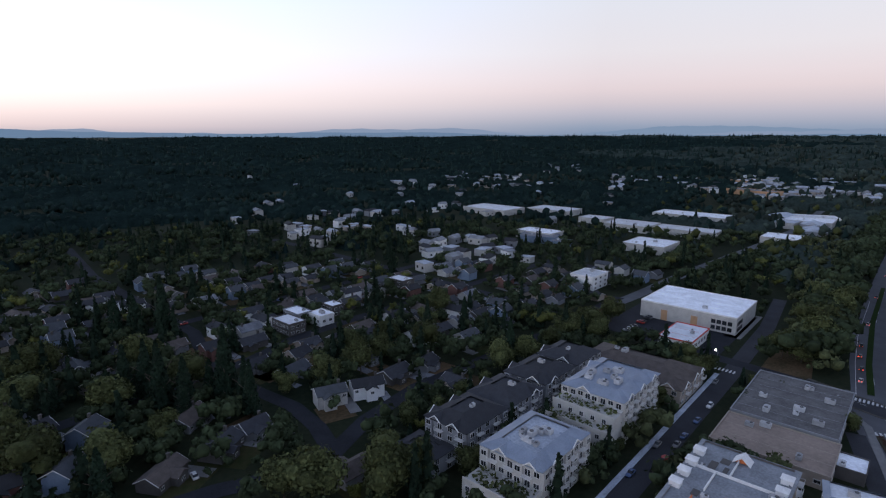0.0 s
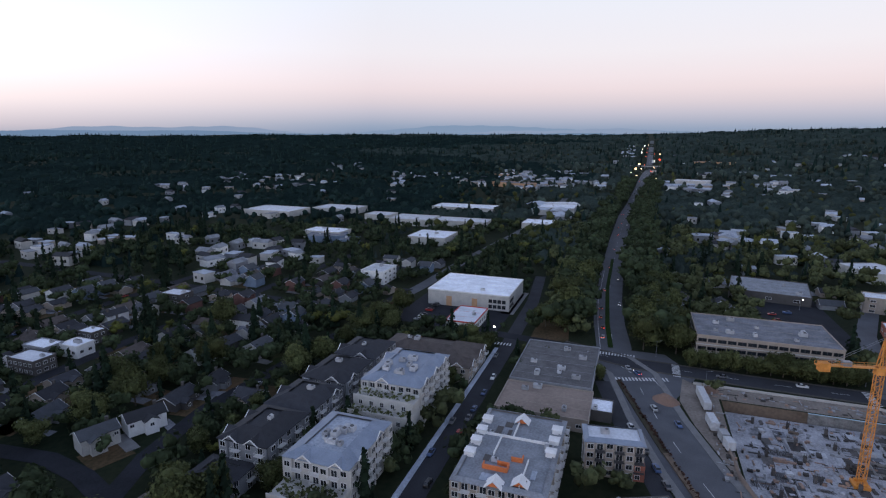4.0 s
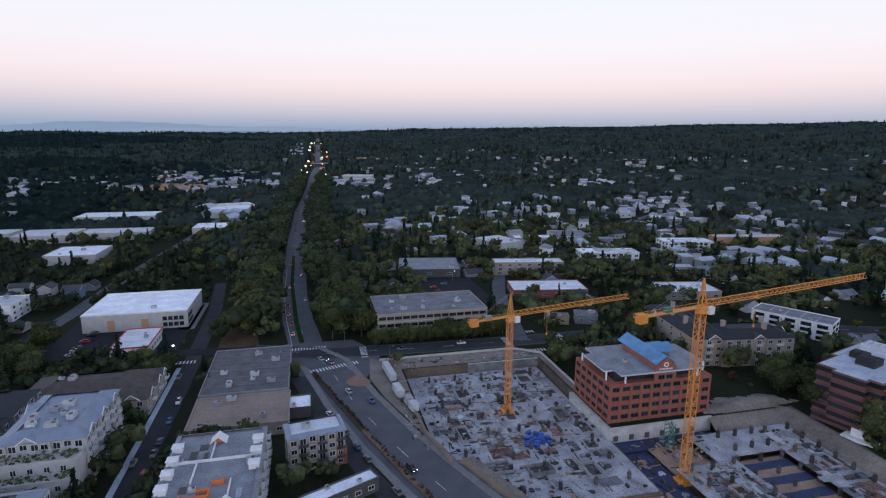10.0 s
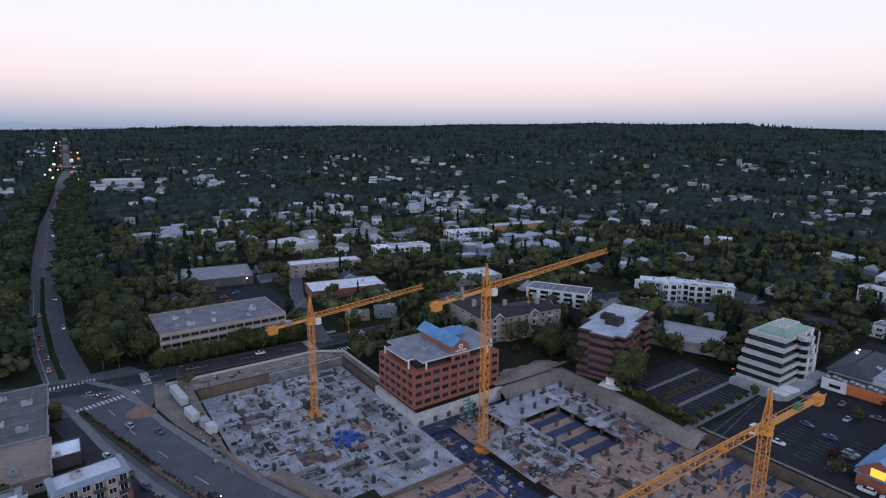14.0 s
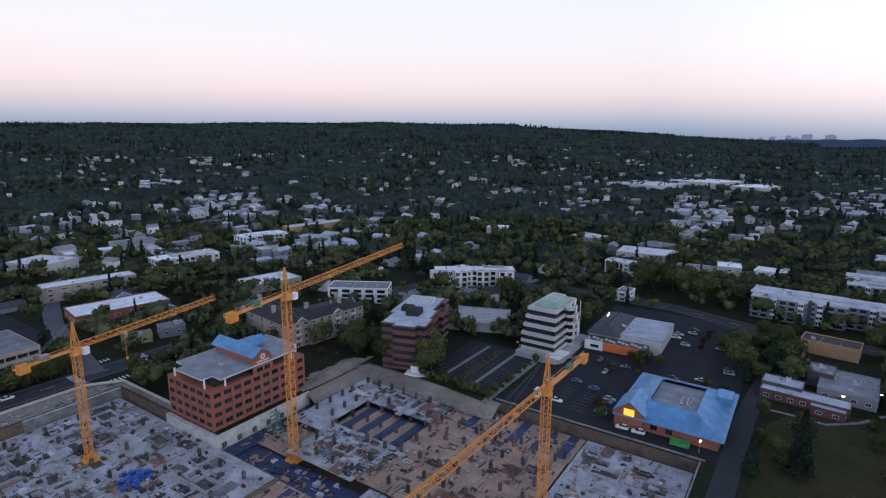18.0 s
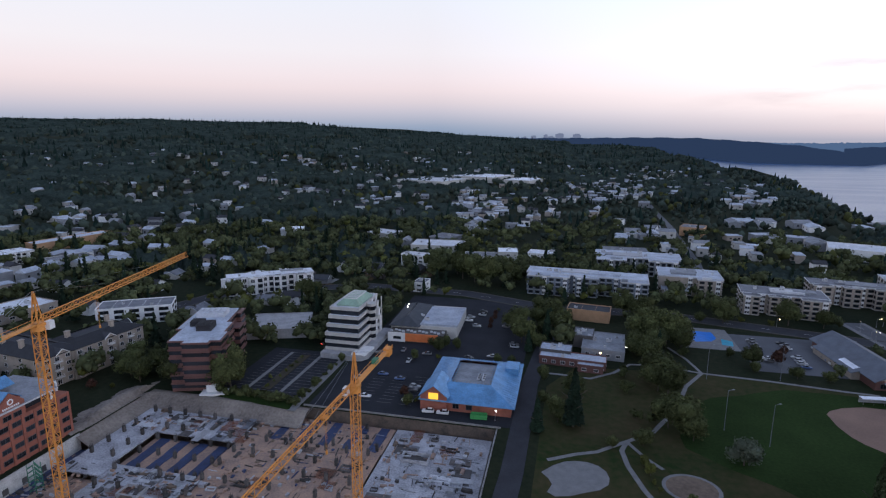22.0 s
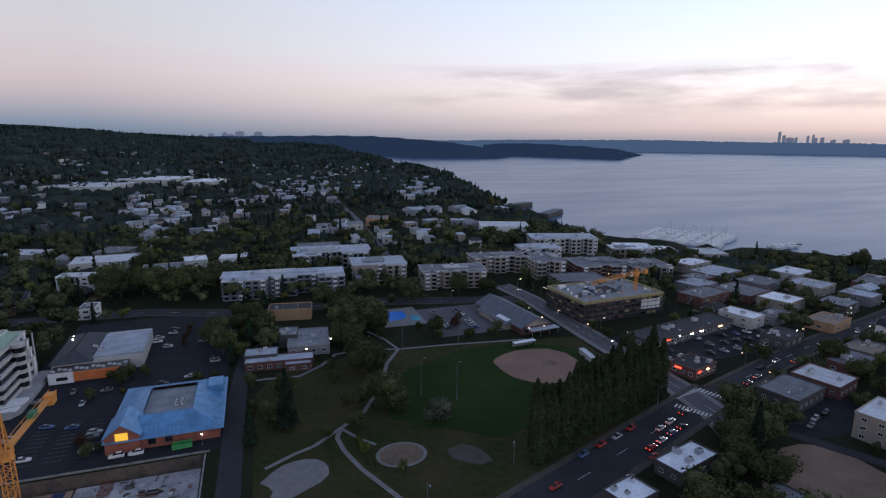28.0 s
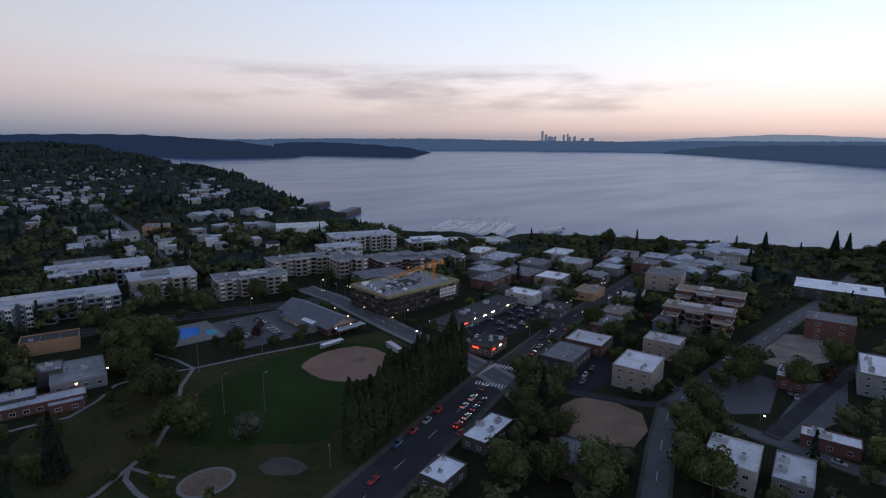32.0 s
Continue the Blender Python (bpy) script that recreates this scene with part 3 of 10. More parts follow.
patch("ground", [(-70, -243), (-8, -238), (4, -215), (6, -120), (-60, -122), (-148, -156), (-152, -232)], 0.03, "parkgrass", "park lawn with brown dry patches", "lawn")
lawn_edge = []
for i in range(44):
    q = 2 * math.pi * i / 44
    wob = 1 + .07 * math.sin(3 * q + 1) + .04 * math.sin(7 * q) + rng.uniform(-.025, .025)
    lawn_edge.append((-98 + 52 * wob * math.cos(q), -192 + 43 * wob * math.sin(q)))
patch("ground", [(min(-30, max(-150, x)), max(-234, y)) for x, y in lawn_edge if y < -152 + (x + 78) * .45 or x > -60], 0.04, "grass", "mown green outfield at dusk", "lawn")
keep(-72, -180, 150, 128, 0, 0)
patch("ground", [(-98.4, -215), (-100.5, -218), (-106, -221.6), (-114.3, -224.4), (-122, -224.2), (-130.5, -221.4), (-135.6, -214), (-136.3, -205.1), (-134.6, -199), (-131.2, -194.6), (-125, -189.6), (-118.6, -187.2), (-112.5, -186.8), (-106, -190), (-101.8, -194.6), (-99.6, -198.9), (-98.2, -206)], 0.055, "infield", "reddish dirt baseball infield", "infield")
patch("ground", ellipse(-122, -206, 4, 3, 16), 0.065, "dirt", "worn pitcher's mound of packed dirt", "mound")
patch("ground", [(-54.6, -153.8), (-60.3, -155.8), (-64, -153), (-66.2, -148), (-66.6, -143.6), (-62, -142.6), (-58, -145.4), (-54.8, -148.7)], 0.05, "verge", "worn grey gravel patch in the park lawn", "gravel")
patch("ground", ellipse(-40, -156, 8.3, 7.2, 28), 0.06, "walk", "round concrete path ring in the park", "path")
patch("ground", ellipse(-40, -156, 7.2, 6.2, 28), 0.075, "dirt", "round mulch play area in the park", "play area")
patch("ground", [(3.3, -154.3), (0, -158.6), (-3.5, -161.6), (-7, -162.8), (-10.6, -163), (-14, -161.6), (-16.1, -159.1), (-16.9, -155.6), (-16.4, -152.4), (-13.6, -149.2), (-9.8, -147.2), (-5.4, -144.6), (-1.2, -143.4), (1.2, -145), (-.1, -148.9), (1, -151.6)], 0.06, "walk", "pale concrete plaza in the park", "plaza")
patch("ground", [(-133.6, -103.7), (-140.3, -110.2), (-150, -116), (-160.3, -120.1), (-168, -120), (-173.2, -117.5), (-177.6, -108), (-177.6, -97), (-168, -89), (-155, -86.4), (-146, -96)], 0.05, "drydirt", "bare brown dirt lot", "dirt lot")
keep(-160, -103, 34, 30, -30)
for poly in ([(128, -36.2), (224.8, -36.2), (234, -29.5), (170, -33.6), (150, -38)], [(224.8, -36), (224.8, -101), (229, -103), (235.6, -92), (235.6, -29.5)], [(188, -101), (224.8, -101), (229, -103.2), (188, -103.2)]):
    patch("ground", poly, 0.045, "dirtgrey", "churned grey-brown ground round the excavation", "dirt")
patch("ground", [(298, 46), (297, 30), (269, 27), (262, 34), (268, 46)], 0.05, "drylawn", "dry brown grassy bank beside the crossing", "bank")
lot("pale rubble-strewn lot being cleared", [(-265, -96), (-313, -97), (-332, -73), (-288, -69), (-263, -78)], "dirtgrey", .06, 0)
lot("asphalt car park among the western houses", [(-212, -91), (-250, -91), (-247, -75), (-215, -67), (-197, -80)], "asphalt", .05, 0)
lot("worn concrete yard between the western houses", [(-254, -67), (-271, -57), (-232, -47), (-194, -56), (-190, -61)], "asphalt", .07, 0)
keep(-279, -68, 42, 18)
PATHS = []
for pts, w in (([(-126, -236.5), (-113, -237.8), (-87, -241.4), (-61.3, -243.4), (-52, -228), (-49.1, -219.4), (-46, -207.5), (-38.1, -195), (-33.4, -186.5), (-24, -178.4), (-21.8, -172.3), (-22.9, -163.6), (-26.4, -151.9), (-30.3, -143.2), (-36, -130)], 2.6),
               ([(-61.3, -243.4), (-44, -248), (-31.7, -246.1), (-23.9, -235.1), (-13.8, -226.7), (-1.1, -228), (5, -228)], 2.4), ([(-24, -178.4), (-13.9, -169.6), (-7.2, -166.7), (1.7, -161.3)], 2.4), ([(-61.3, -243.4), (-58, -258), (-52, -272)], 2.2), ([(-24, -178), (-28.9, -169.3), (-33.4, -164.1)], 2.0)):
    PATHS.append(w)
    strip("pavement", pts, w * .62, 0.075 + .012 * len(PATHS), "walk", "winding pale concrete park path", "path", 0, 0.05, step=6)
patch("ground", rect(-86, -58, -306, -275), 0.07, "walk", "concrete deck round the swimming pools", "pool deck")
keep(-72, -290, 30, 32)
patch("water", [(-66.5, -299), (-71, -300.4), (-78, -300), (-78.4, -291), (-75, -286), (-67, -284)], 0.12, "poolblue", "bright blue water of a swimming pool", "pool")
patch("water", [(-80.5, -291), (-85.2, -288), (-84, -281), (-79, -282)], 0.12, "poolaqua", "aqua water of a small pool", "pool")

# ---- buildings ----
MESHES = {}


def shared(key, make):
    if key not in MESHES:
        MESHES[key] = make()
    return MESHES[key]


def window_mesh(w, h, style):
    """A frame with a mullion, the glass set back in it, all one piece."""
    def make():
        g = Geo()
        t = 0.10 if w < 2 else 0.14
        xs = [-w / 2, w / 2]
        cuts = [(-w / 2 + t, -0.04), (0.04, w / 2 - t)] if w > 1.2 else [(-w / 2 + t, w / 2 - t)]
        cols = [-w / 2] + [c for p in cuts for c in p] + [w / 2]
        rows = [0, t, h - t, h]
        n = len(cols)
        vs = [(x, -0.09, z) for z in rows for x in cols]
        fs, ms = [], []
        for r in range(3):
            for c in range(n - 1):
                if not (r == 1 and c % 2 == 1):
                    fs.append((r * n + c, r * n + c + 1, (r + 1) * n + c + 1, (r + 1) * n + c))
                    ms.append(0)
        for c in range(1, n - 1, 2):
            q = [n + c, n + c + 1, 2 * n + c + 1, 2 * n + c]
            b = len(vs)
            vs += [(vs[k][0], -0.02, vs[k][2]) for k in q]
            for k in range(4):
                fs.append((q[k], q[(k + 1) % 4], b + (k + 1) % 4, b + k))
                ms.append(0)
            fs.append((b, b + 1, b + 2, b + 3))
            ms.append(1)
        o = [0, n - 1, 4 * n - 1, 3 * n]
        b = len(vs)
        vs += [(vs[k][0], 0.03, vs[k][2]) for k in o]
        for k in range(4):
            fs.append((o[(k + 1) % 4], o[k], b + k, b + (k + 1) % 4))
            ms.append(0)
        g.v, g.f, g.m = vs, fs, ms
        return g.mesh("window", [style, "glass"])
    return shared(("win", w, h, style), make)


def windows(root, w, d, z0, storey, n, spacing, ww, wh, style="frame", sides="NESW", sill=0.9, skip=0.0, name="window"):
    """Rows of windows on the four faces of a box of w by d."""
    me = window_mesh(ww, wh, style)
    for s in sides:
        length, out, turn = (w, d / 2, 0.0) if s == "S" else (w, d / 2, math.pi) if s == "N" else (d, w / 2, math.pi / 2) if s == "E" else (d, w / 2, -math.pi / 2)
        k = max(1, int((length - 0.8) / spacing))
        for f in range(n):
            for i in range(k):
                if skip and rng.random() < skip:
                    continue
                u = (i - (k - 1) / 2) * (length - 0.8) / k
                x, y = u, -out - 0.012
                c, sn = math.cos(turn), math.sin(turn)
                part(name, me, None, root, at=(x * c - y * sn, x * sn + y * c, z0 + f * storey + sill), turn=turn)


def unit_mesh(k):
    def make():
        g = Geo()
        w, d, h = ((1.8, 1.3, 1.1), (2.6, 1.6, 1.4), (1.2, 1.2, 0.8), (3.4, 2.0, 1.6))[k]
        g.box(-w / 2, w / 2, -d / 2, d / 2, 0.15, h)
        g.box(-w / 2 + .1, w / 2 - .1, -d / 2 + .1, d / 2 - .1, 0, 0.15)
        g.tube(-w / 5, 0, h, h + 0.16, d * 0.32, d * 0.32, 10, 1)
        g.box(w * 0.2, w * 0.42, -d * 0.3, d * 0.3, h, h + 0.25)
        return g.mesh("roof_unit", ["unit", "darkframe"])
    return shared(("unit", k), make)


def roof_units(root, w, d, z, n):
    for _ in range(n):
        part("roof_unit", unit_mesh(rng.randrange(4)), None, root, at=(rng.uniform(-.38, .38) * w, rng.uniform(-.36, .36) * d, z), turn=rng.choice((0, math.pi / 2)))


def flat_roof(root, w, d, h, roof, edge, rim=0.45, over=0.15):
    g = Geo()
    g.box(-w / 2 - over, w / 2 + over, -d / 2 - over, d / 2 + over, h, h + 0.18)
    part("roof", g, roof, root)
    g = Geo()
    t = 0.28
    a, b = w / 2 + over + .01, d / 2 + over + .01
    for x0, x1, y0, y1 in ((-a, a, -b, -b + t), (-a, a, b - t, b), (-a, -a + t, -b + t, b - t), (a - t, a, -b + t, b - t)):
        g.box(x0, x1, y0, y1, h - 0.05, h + 0.18 + rim)
    part("parapet", g, edge, root)
    # seams where membrane sheets meet
    if w * d < 250:
        return
    g = Geo()
    n = max(2, int(w / 7))
    for i in range(1, n):
        x = -w / 2 + i * w / n
        g.box(x - 0.07, x + 0.07, -d / 2 + 0.3, d / 2 - 0.3, h + 0.181, h + 0.205)
    part("roof_seam", g, edge, root)


def town_sides(cx, cy, yaw):
    """The two faces that look towards the town centre."""
    a = radians(yaw)
    u, v = -cx * math.cos(a) - cy * math.sin(a), cx * math.sin(a) - cy * math.cos(a)
    return ("E" if u > 0 else "W") + ("N" if v > 0 else "S")


def block(label, cx, cy, w, d, h, storeys, wall="offwhite", roof="roofgrey", edge=None, yaw=0.0, win=(3.4, 1.6, 1.5), style="frame", sides="NESW", units=3, base=None, name="building", category="building", group="", band=None, skip=0.0, z=None):
    z = ground_z(cx, cy) if z is None else z
    keep(cx, cy, w, d, yaw)
    b = thing(name, label, category, cx, cy, z, yaw, group)
    g = Geo()
    g.box(-w / 2, w / 2, -d / 2, d / 2, -1.0, h)
    part("wall", g, wall, b)
    if base:
        g = Geo()
        g.box(-w / 2 - .06, w / 2 + .06, -d / 2 - .06, d / 2 + .06, -0.8, h / storeys * 0.9)
        part("plinth", g, base, b)
    flat_roof(b, w, d, h, roof, edge or wall)
    st = h / max(storeys, 1)
    if math.hypot(cx, cy) > 330:
        sides = town_sides(cx, cy, yaw)
    if win and math.hypot(cx, cy) > 330:
        win = (win[0] * 2.0, win[1] * 1.4, win[2])
    if math.hypot(cx, cy) > 500:
        win = None
    if win:
        windows(b, w + (.12 if base else 0), d + (.12 if base else 0), 0.0, st, storeys, *win, style=style, sides=sides, sill=(st - win[2]) * 0.5, skip=skip)
    if band:
        for f in range(1, storeys):
            g = Geo()
            g.box(-w / 2 - .2, w / 2 + .2, -d / 2 - .2, d / 2 + .2, f * st - 0.25, f * st + 0.15)
            part("band", g, band, b)
    roof_units(b, w, d, h + 0.18, units if math.hypot(cx, cy) < 330 else (units + 1) // 2)
    return b


def gable_geo(w, d, eave, rise, over=0.45, thick=0.22):
    """Two sloping slabs with the ridge along x; and the end walls' triangles."""
    s, e = Geo(), Geo()
    a, b = w / 2 + over, d / 2 + over
    drop = over * rise / (d / 2)
    for k in (1, -1):
        vs = [(-a, k * b, eave - drop), (a, k * b, eave - drop), (a, 0, eave + rise), (-a, 0, eave + rise)]
        up = [(x, y, z + thick) for x, y, z in vs]
        f = [(4, 5, 6, 7), (3, 2, 1, 0), (0, 1, 5, 4), (1, 2, 6, 5), (2, 3, 7, 6), (3, 0, 4, 7)]
        s.add(vs + up, f if k < 0 else [tuple(reversed(q)) for q in f])
    for k in (1, -1):
        x = k * w / 2
        e.add([(x, -d / 2, eave), (x, d / 2, eave), (x, 0, eave + rise - 0.01)], [(0, 1, 2) if k > 0 else (2, 1, 0)])
    return s, e


def house_kit(i):
    """One of a dozen small houses: walls, gabled roof, wing, porch, chimney, door and windows."""
    def build():
        r = random.Random(100 + i)
        w, d, h = r.uniform(9, 13), r.uniform(7, 9), r.choice((3.0, 3.2, 5.4, 5.6))
        wall = ("greywall", "offwhite", "beige", "greywall", "darkwall", "greywall", "offwhite", "brown", "bluewall", "beige", "darkwall", "white")[i % 12]
        roof = ("roofdark", "slate", "roofdark", "shinglebrown", "roofdark", "slate", "roofgrey")[i % 7]
        t = thing("house", "", "house", 0, 0, -2000)
        g = Geo()
        g.box(-w / 2, w / 2, -d / 2, d / 2, -1.2, h)
        s, e = gable_geo(w, d, h, d * r.uniform(.2, .32))
        n = len(g.v)
        g.add(e.v, e.f)
        wl_, wd = r.uniform(3.6, 5), d / 2 + 2.4
        wx = r.uniform(-.22, .22) * w
        g.box(wx - wl_ / 2, wx + wl_ / 2, -wd, 0, -1.2, h * 0.92)
        s2, e2 = gable_geo(wd + 0.2, wl_, h * 0.92, wl_ * 0.26)
        s2.v = [(wx + y, -wd / 2 + x * 1.0, z) for x, y, z in s2.v]
        e2.v = [(wx + y, -wd / 2 + x * 1.0, z) for x, y, z in e2.v]
        s2.f = [tuple(reversed(q)) for q in s2.f]
        g.add(e2.v, e2.f)
        part("wall", g, wall, t)
        rise = max(p[2] for p in s.v) - .22
        ROOFX = s.add(s2.v, s2.f)
        for k in (1, -1):
            for y_ in (-d / 2 - .45, d / 2 + .45):
                ROOFX.bar((k * (w / 2 + .47), y_, h - .2), (k * (w / 2 + .47), 0, rise + .1), .2, 1)
        for k in (1, -1):
            ROOFX.bar((wx + k * (wl_ / 2 + .4), -wd - .4, h * .92 - .1), (wx, -wd - .4, h * .92 + wl_ * .26 + .1), .2, 1)
        part("roof", ROOFX, [roof, "frame"], t)
        g = Geo()
        g.box(w * .28, w * .28 + .9, .4, 1.2, h, h + d * .3 + 1.0)
        g.box(w * .28 - .08, w * .28 + .98, .32, 1.28, h + d * .3 + 1.0, h + d * .3 + 1.15)
        part("chimney", g, "darkwall", t)
        me = window_mesh(1.4, 1.2, "frame")
        part("window", me, None, t, at=(wx, -wd - .012, h * .92 - 2.1))
        part("window", me, None, t, at=(-w * .4 if wx > 0 else w * .4, -d / 2 - .012, h - 2.1))
        t["label"] = {"greywall": "grey-sided", "white": "white-painted", "beige": "beige stucco", "offwhite": "pale-sided", "darkwall": "dark-sided", "brown": "brown-clad", "bluewall": "blue-grey"}[wall] + {"roofdark": " house with a dark shingle gable roof", "roofgrey": " house with a grey gable roof", "shinglebrown": " house with a brown shingle gable roof", "slate": " house with a slate grey gable roof"}[roof]
        t["group"] = "suburban houses"
        return t
    return shared(("house", i), build)


HOUSES = []


def house(x, y, yaw, i=None, lift=0.0):
    keep(x, y, 11, 9, yaw, 0.5)
    HOUSES.append((x, y, yaw, rng.randrange(12) if i is None else i, lift))


ware = block("large white flat-roofed commercial building", 325, 90.7, 41.9, 50.3, 9, 2, "offwhite", "roofwhite", "white", win=None, units=1)
for i in range(4):
    for f in range(2):
        part("window", window_mesh(2.2, 2.2, "darkframe"), None, ware, at=(-20.97, -14 - i * 2.7, 1.2 + f * 3.2), turn=-math.pi / 2)
        part("window", window_mesh(2.2, 2.2, "darkframe"), None, ware, at=(-18 + i * 2.7, -25.17, 1.2 + f * 3.2))
for y in (-6, 10):
    g = Geo()
    g.box(-21.1, -20.9, y, y + 3.4, 0, 6)
    part("panel", g, "tan", ware)
block("small white shop with a red fascia", 276.6, 82.6, 27, 16, 5, 1, "white", "roofwhite", "redpaint", win=(4, 2.6, 2.0), units=2, name="shop", category="shop")
block("low grey flat-roofed commercial building", 227.6, 27, 45, 32, 5, 1, "greywall", "tarroof", win=(5, 2, 1.4), units=9)
block("low brown flat-roofed commercial building", 192.2, 26.6, 23.4, 33, 4.4, 1, "beige", "roofbrown", win=(5, 2, 1.4), units=3)
block("small shed with a white roof behind the shops", 195.6, 6.6, 10, 8, 3.6, 1, "darkwall", "roofwhite", win=None, units=1, name="shed", category="shed")
block("long low building with a white roof", 140, -5, 5, 22, 4, 1, "darkwall", "roofwhite", yaw=24, win=(4, 2, 1.5), units=2)
block("three-storey beige office block with a flat roof", 283, -60, 34, 58, 11.5, 3, "beige", "roofgrey", win=(3.9, 3.6, 1.7), style="darkframe", units=9, name="office_building", category="offices", band="offwhite")
block("low grey concrete parking deck", 143, -251, 30, 26, 4.5, 1, "concrete", "concrete", win=None, units=0, yaw=20, name="parking_deck", category="parking deck")
block("long white office with dark ribbon windows", 228, -248, 37, 16, 9, 3, "white", "roofgrey", "white", yaw=30, win=(3.5, 3.42, 1.9), style="darkframe", units=4, name="office_building", category="offices")
# dark walls: the shadow under the overhanging roofs is put into their colour
block("low community building with a pale roof", -6.5, -241, 29, 8, 3.4, 1, "brown", "roofpale", yaw=-5, win=(4, 2, 1.5), units=1, name="community_hall", category="hall")
block("low white-roofed wing of the community building", -14, -234.4, 11, 4, 2.9, 1, "brown", "roofpale", yaw=-5, win=(4, 2, 1.3), units=0, name="community_hall", category="hall")
block("pale-roofed link of the community building", 1, -248, 14, 9, 4.4, 1, "darkwall", "roofpale", yaw=-5, win=None, units=3, name="community_hall", category="hall")
block("raised hall of the community building", -12, -268, 9, 12, 5.8, 1, "darkwall", "roofmid", yaw=-5, win=None, units=2, name="community_hall", category="hall")
block("flat-roofed community building in the park", -21, -261, 19, 24, 4.4, 1, "greywall", "roofmid", yaw=-5, win=(4, 2, 1.5), units=5, name="community_hall", category="hall")
block("low tan stucco building with dark roof", -15.8, -309, 23, 12, 6, 1, "tan", "roofdark", yaw=-8, win=None, units=1)
for cx, cy, w, d, h, lab in ((-303, -241, 20, 19, 6, "white-roofed shop"), (-251, -222, 13, 19, 6, "white-roofed shop"), (-217, -149, 17, 18, 5, "white-roofed shop building"), (-194, -145, 22, 15, 5, "grey-roofed workshop"), (-121, -120.5, 19, 9, 4, "low white-roofed shop"), (-94, -112, 12, 9, 4, "low white-roofed shop"),
                            (-130, -92, 14.5, 14, 5, "low grey-roofed building"), (-163, -59, 16.6, 14, 8, "white-roofed apartment building"), (-171, -45, 16.5, 10, 6, "white-roofed house"), (-204, -45, 7.5, 16.6, 4, "long low white-roofed house"), (-201, -113, 20, 15.5, 9, "white-roofed apartment building"),
                            (-237, -121.5, 12, 16, 8, "white-roofed apartment building"), (-327, -80, 18, 21, 10, "brown apartment building"), (-273, -49, 26, 11, 9, "white apartment building"), (-249, -71, 15, 11, 5, "pale-roofed house"), (-422, -102, 32, 48, 7, "large white-roofed school-like building")):
    block(lab + " with a flat roof", cx, cy, w, d, h, max(1, int(h / 3)), ("brown" if "brown" in lab else "darkwall" if "school" in lab else rng.choice(("beige", "offwhite", "greywall", "tan" if h > 8 else "beige"))) if h > 5 else rng.choice(("darkwall", "brown")), "roofwhite" if "white" in lab or "pale" in lab else "roofgrey", yaw=15, win=(4, 1.6, 1.3), units=3)
for cx, cy, w, d in ((606, 443, 48, 70), (653, 376, 42, 60), (599, 246, 40, 50), (600, 186, 29, 62), (727, 221, 41, 86), (498, 185, 40, 38), (483, 294, 25, 41), (774, 103, 48, 51), (617, 102, 33, 32)):
    block("long white-roofed industrial building", cx, cy, w, d, 7, 1, "offwhite", "roofwhite", win=(8, 4, 3), units=3, name="warehouse", category="warehouse")
for cx, cy, w, d, h in ((343, 168, 22, 17, 9), (253, 261, 11, 15, 6), (153, 242, 10, 16, 6), (165, 252, 9, 14, 6), (172, 240, 9, 11, 5.5), (186, 248, 8, 10, 6)):
    block("modern flat-roofed house with white roof", cx, cy, w, d, h, int(h / 3), rng.choice(("white", "greywall", "darkwall")), "roofwhite", win=(3, 1.8, 1.5), units=1, name="house", category="house")
for cx, cy, w, d, h in ((379, -158, 14, 52, 9), (301, -233, 24, 42, 5), (495, -210, 16, 37, 5)):
    block("long pale-roofed building among trees", cx, cy, w, d, h, max(1, int(h / 3)), rng.choice(("beige", "offwhite")), rng.choice(("roofwhite", "roofpale")), yaw=-10, win=(3.4, 2, 1.5), units=4)
block("low brick building with a white flat roof", 324, -149, 24, 48, 5, 1, "brick", "roofwhite", yaw=-10, win=(3.4, 2, 1.5), units=3)
block("grey-roofed workshop with dark walls", 400, -86, 40, 45, 5.5, 1, "darkwall", "roofmid", yaw=-10, win=(6, 2.4, 1.5), units=4)
block("tan apartment row with pale roofs", 441, -411, 16, 70, 8, 2, "tan", "roofpale", yaw=-10, win=(3.4, 2, 1.5), units=4)
for cx, cy, w, d in ((258, -1070, 105, 100), (184, -1176, 118, 100), (84, -1137, 56, 80)):
    block("huge white-roofed factory among houses", cx, cy, w, d, 10, 2, "offwhite", "roofwhite", yaw=-20, win=(9, 5, 2), units=6, name="warehouse", category="warehouse")

# ---- buildings with a shape of their own ----
def skirt(w, d, h, inset, rise, over=0.5, mi=0, thick=0.2):
    """A sloping roof edge all round with a flat top left open."""
    g = Geo()
    a, b, c, e = w / 2 + over, d / 2 + over, w / 2 - inset, d / 2 - inset
    o = [(-a, -b, h), (a, -b, h), (a, b, h), (-a, b, h)]
    t = [(-c, -e, h + rise), (c, -e, h + rise), (c, e, h + rise), (-c, e, h + rise)]
    u = [(x, y, z - thick) for x, y, z in o]
    g.add(o + t + u, [(i, (i + 1) % 4, 4 + (i + 1) % 4, 4 + i) for i in range(4)] + [(8 + i, 8 + (i + 1) % 4, (i + 1) % 4, i) for i in range(4)] + [(11, 10, 9, 8)], mi)
    return g


def turned(g, ang, dx=0, dy=0, dz=0):
    c, s = math.cos(ang), math.sin(ang)
    g.v = [(x * c - y * s + dx, x * s + y * c + dy, z + dz) for x, y, z in g.v]
    return g


SIDE = {"S": 0.0, "N": math.pi, "E": math.pi / 2, "W": -math.pi / 2}


def face_at(side, u, out):
    """Place on a face: u along it, out from the centre."""
    c, s = math.cos(SIDE[side]), math.sin(SIDE[side])
    return u * c + out * s, u * s - out * c


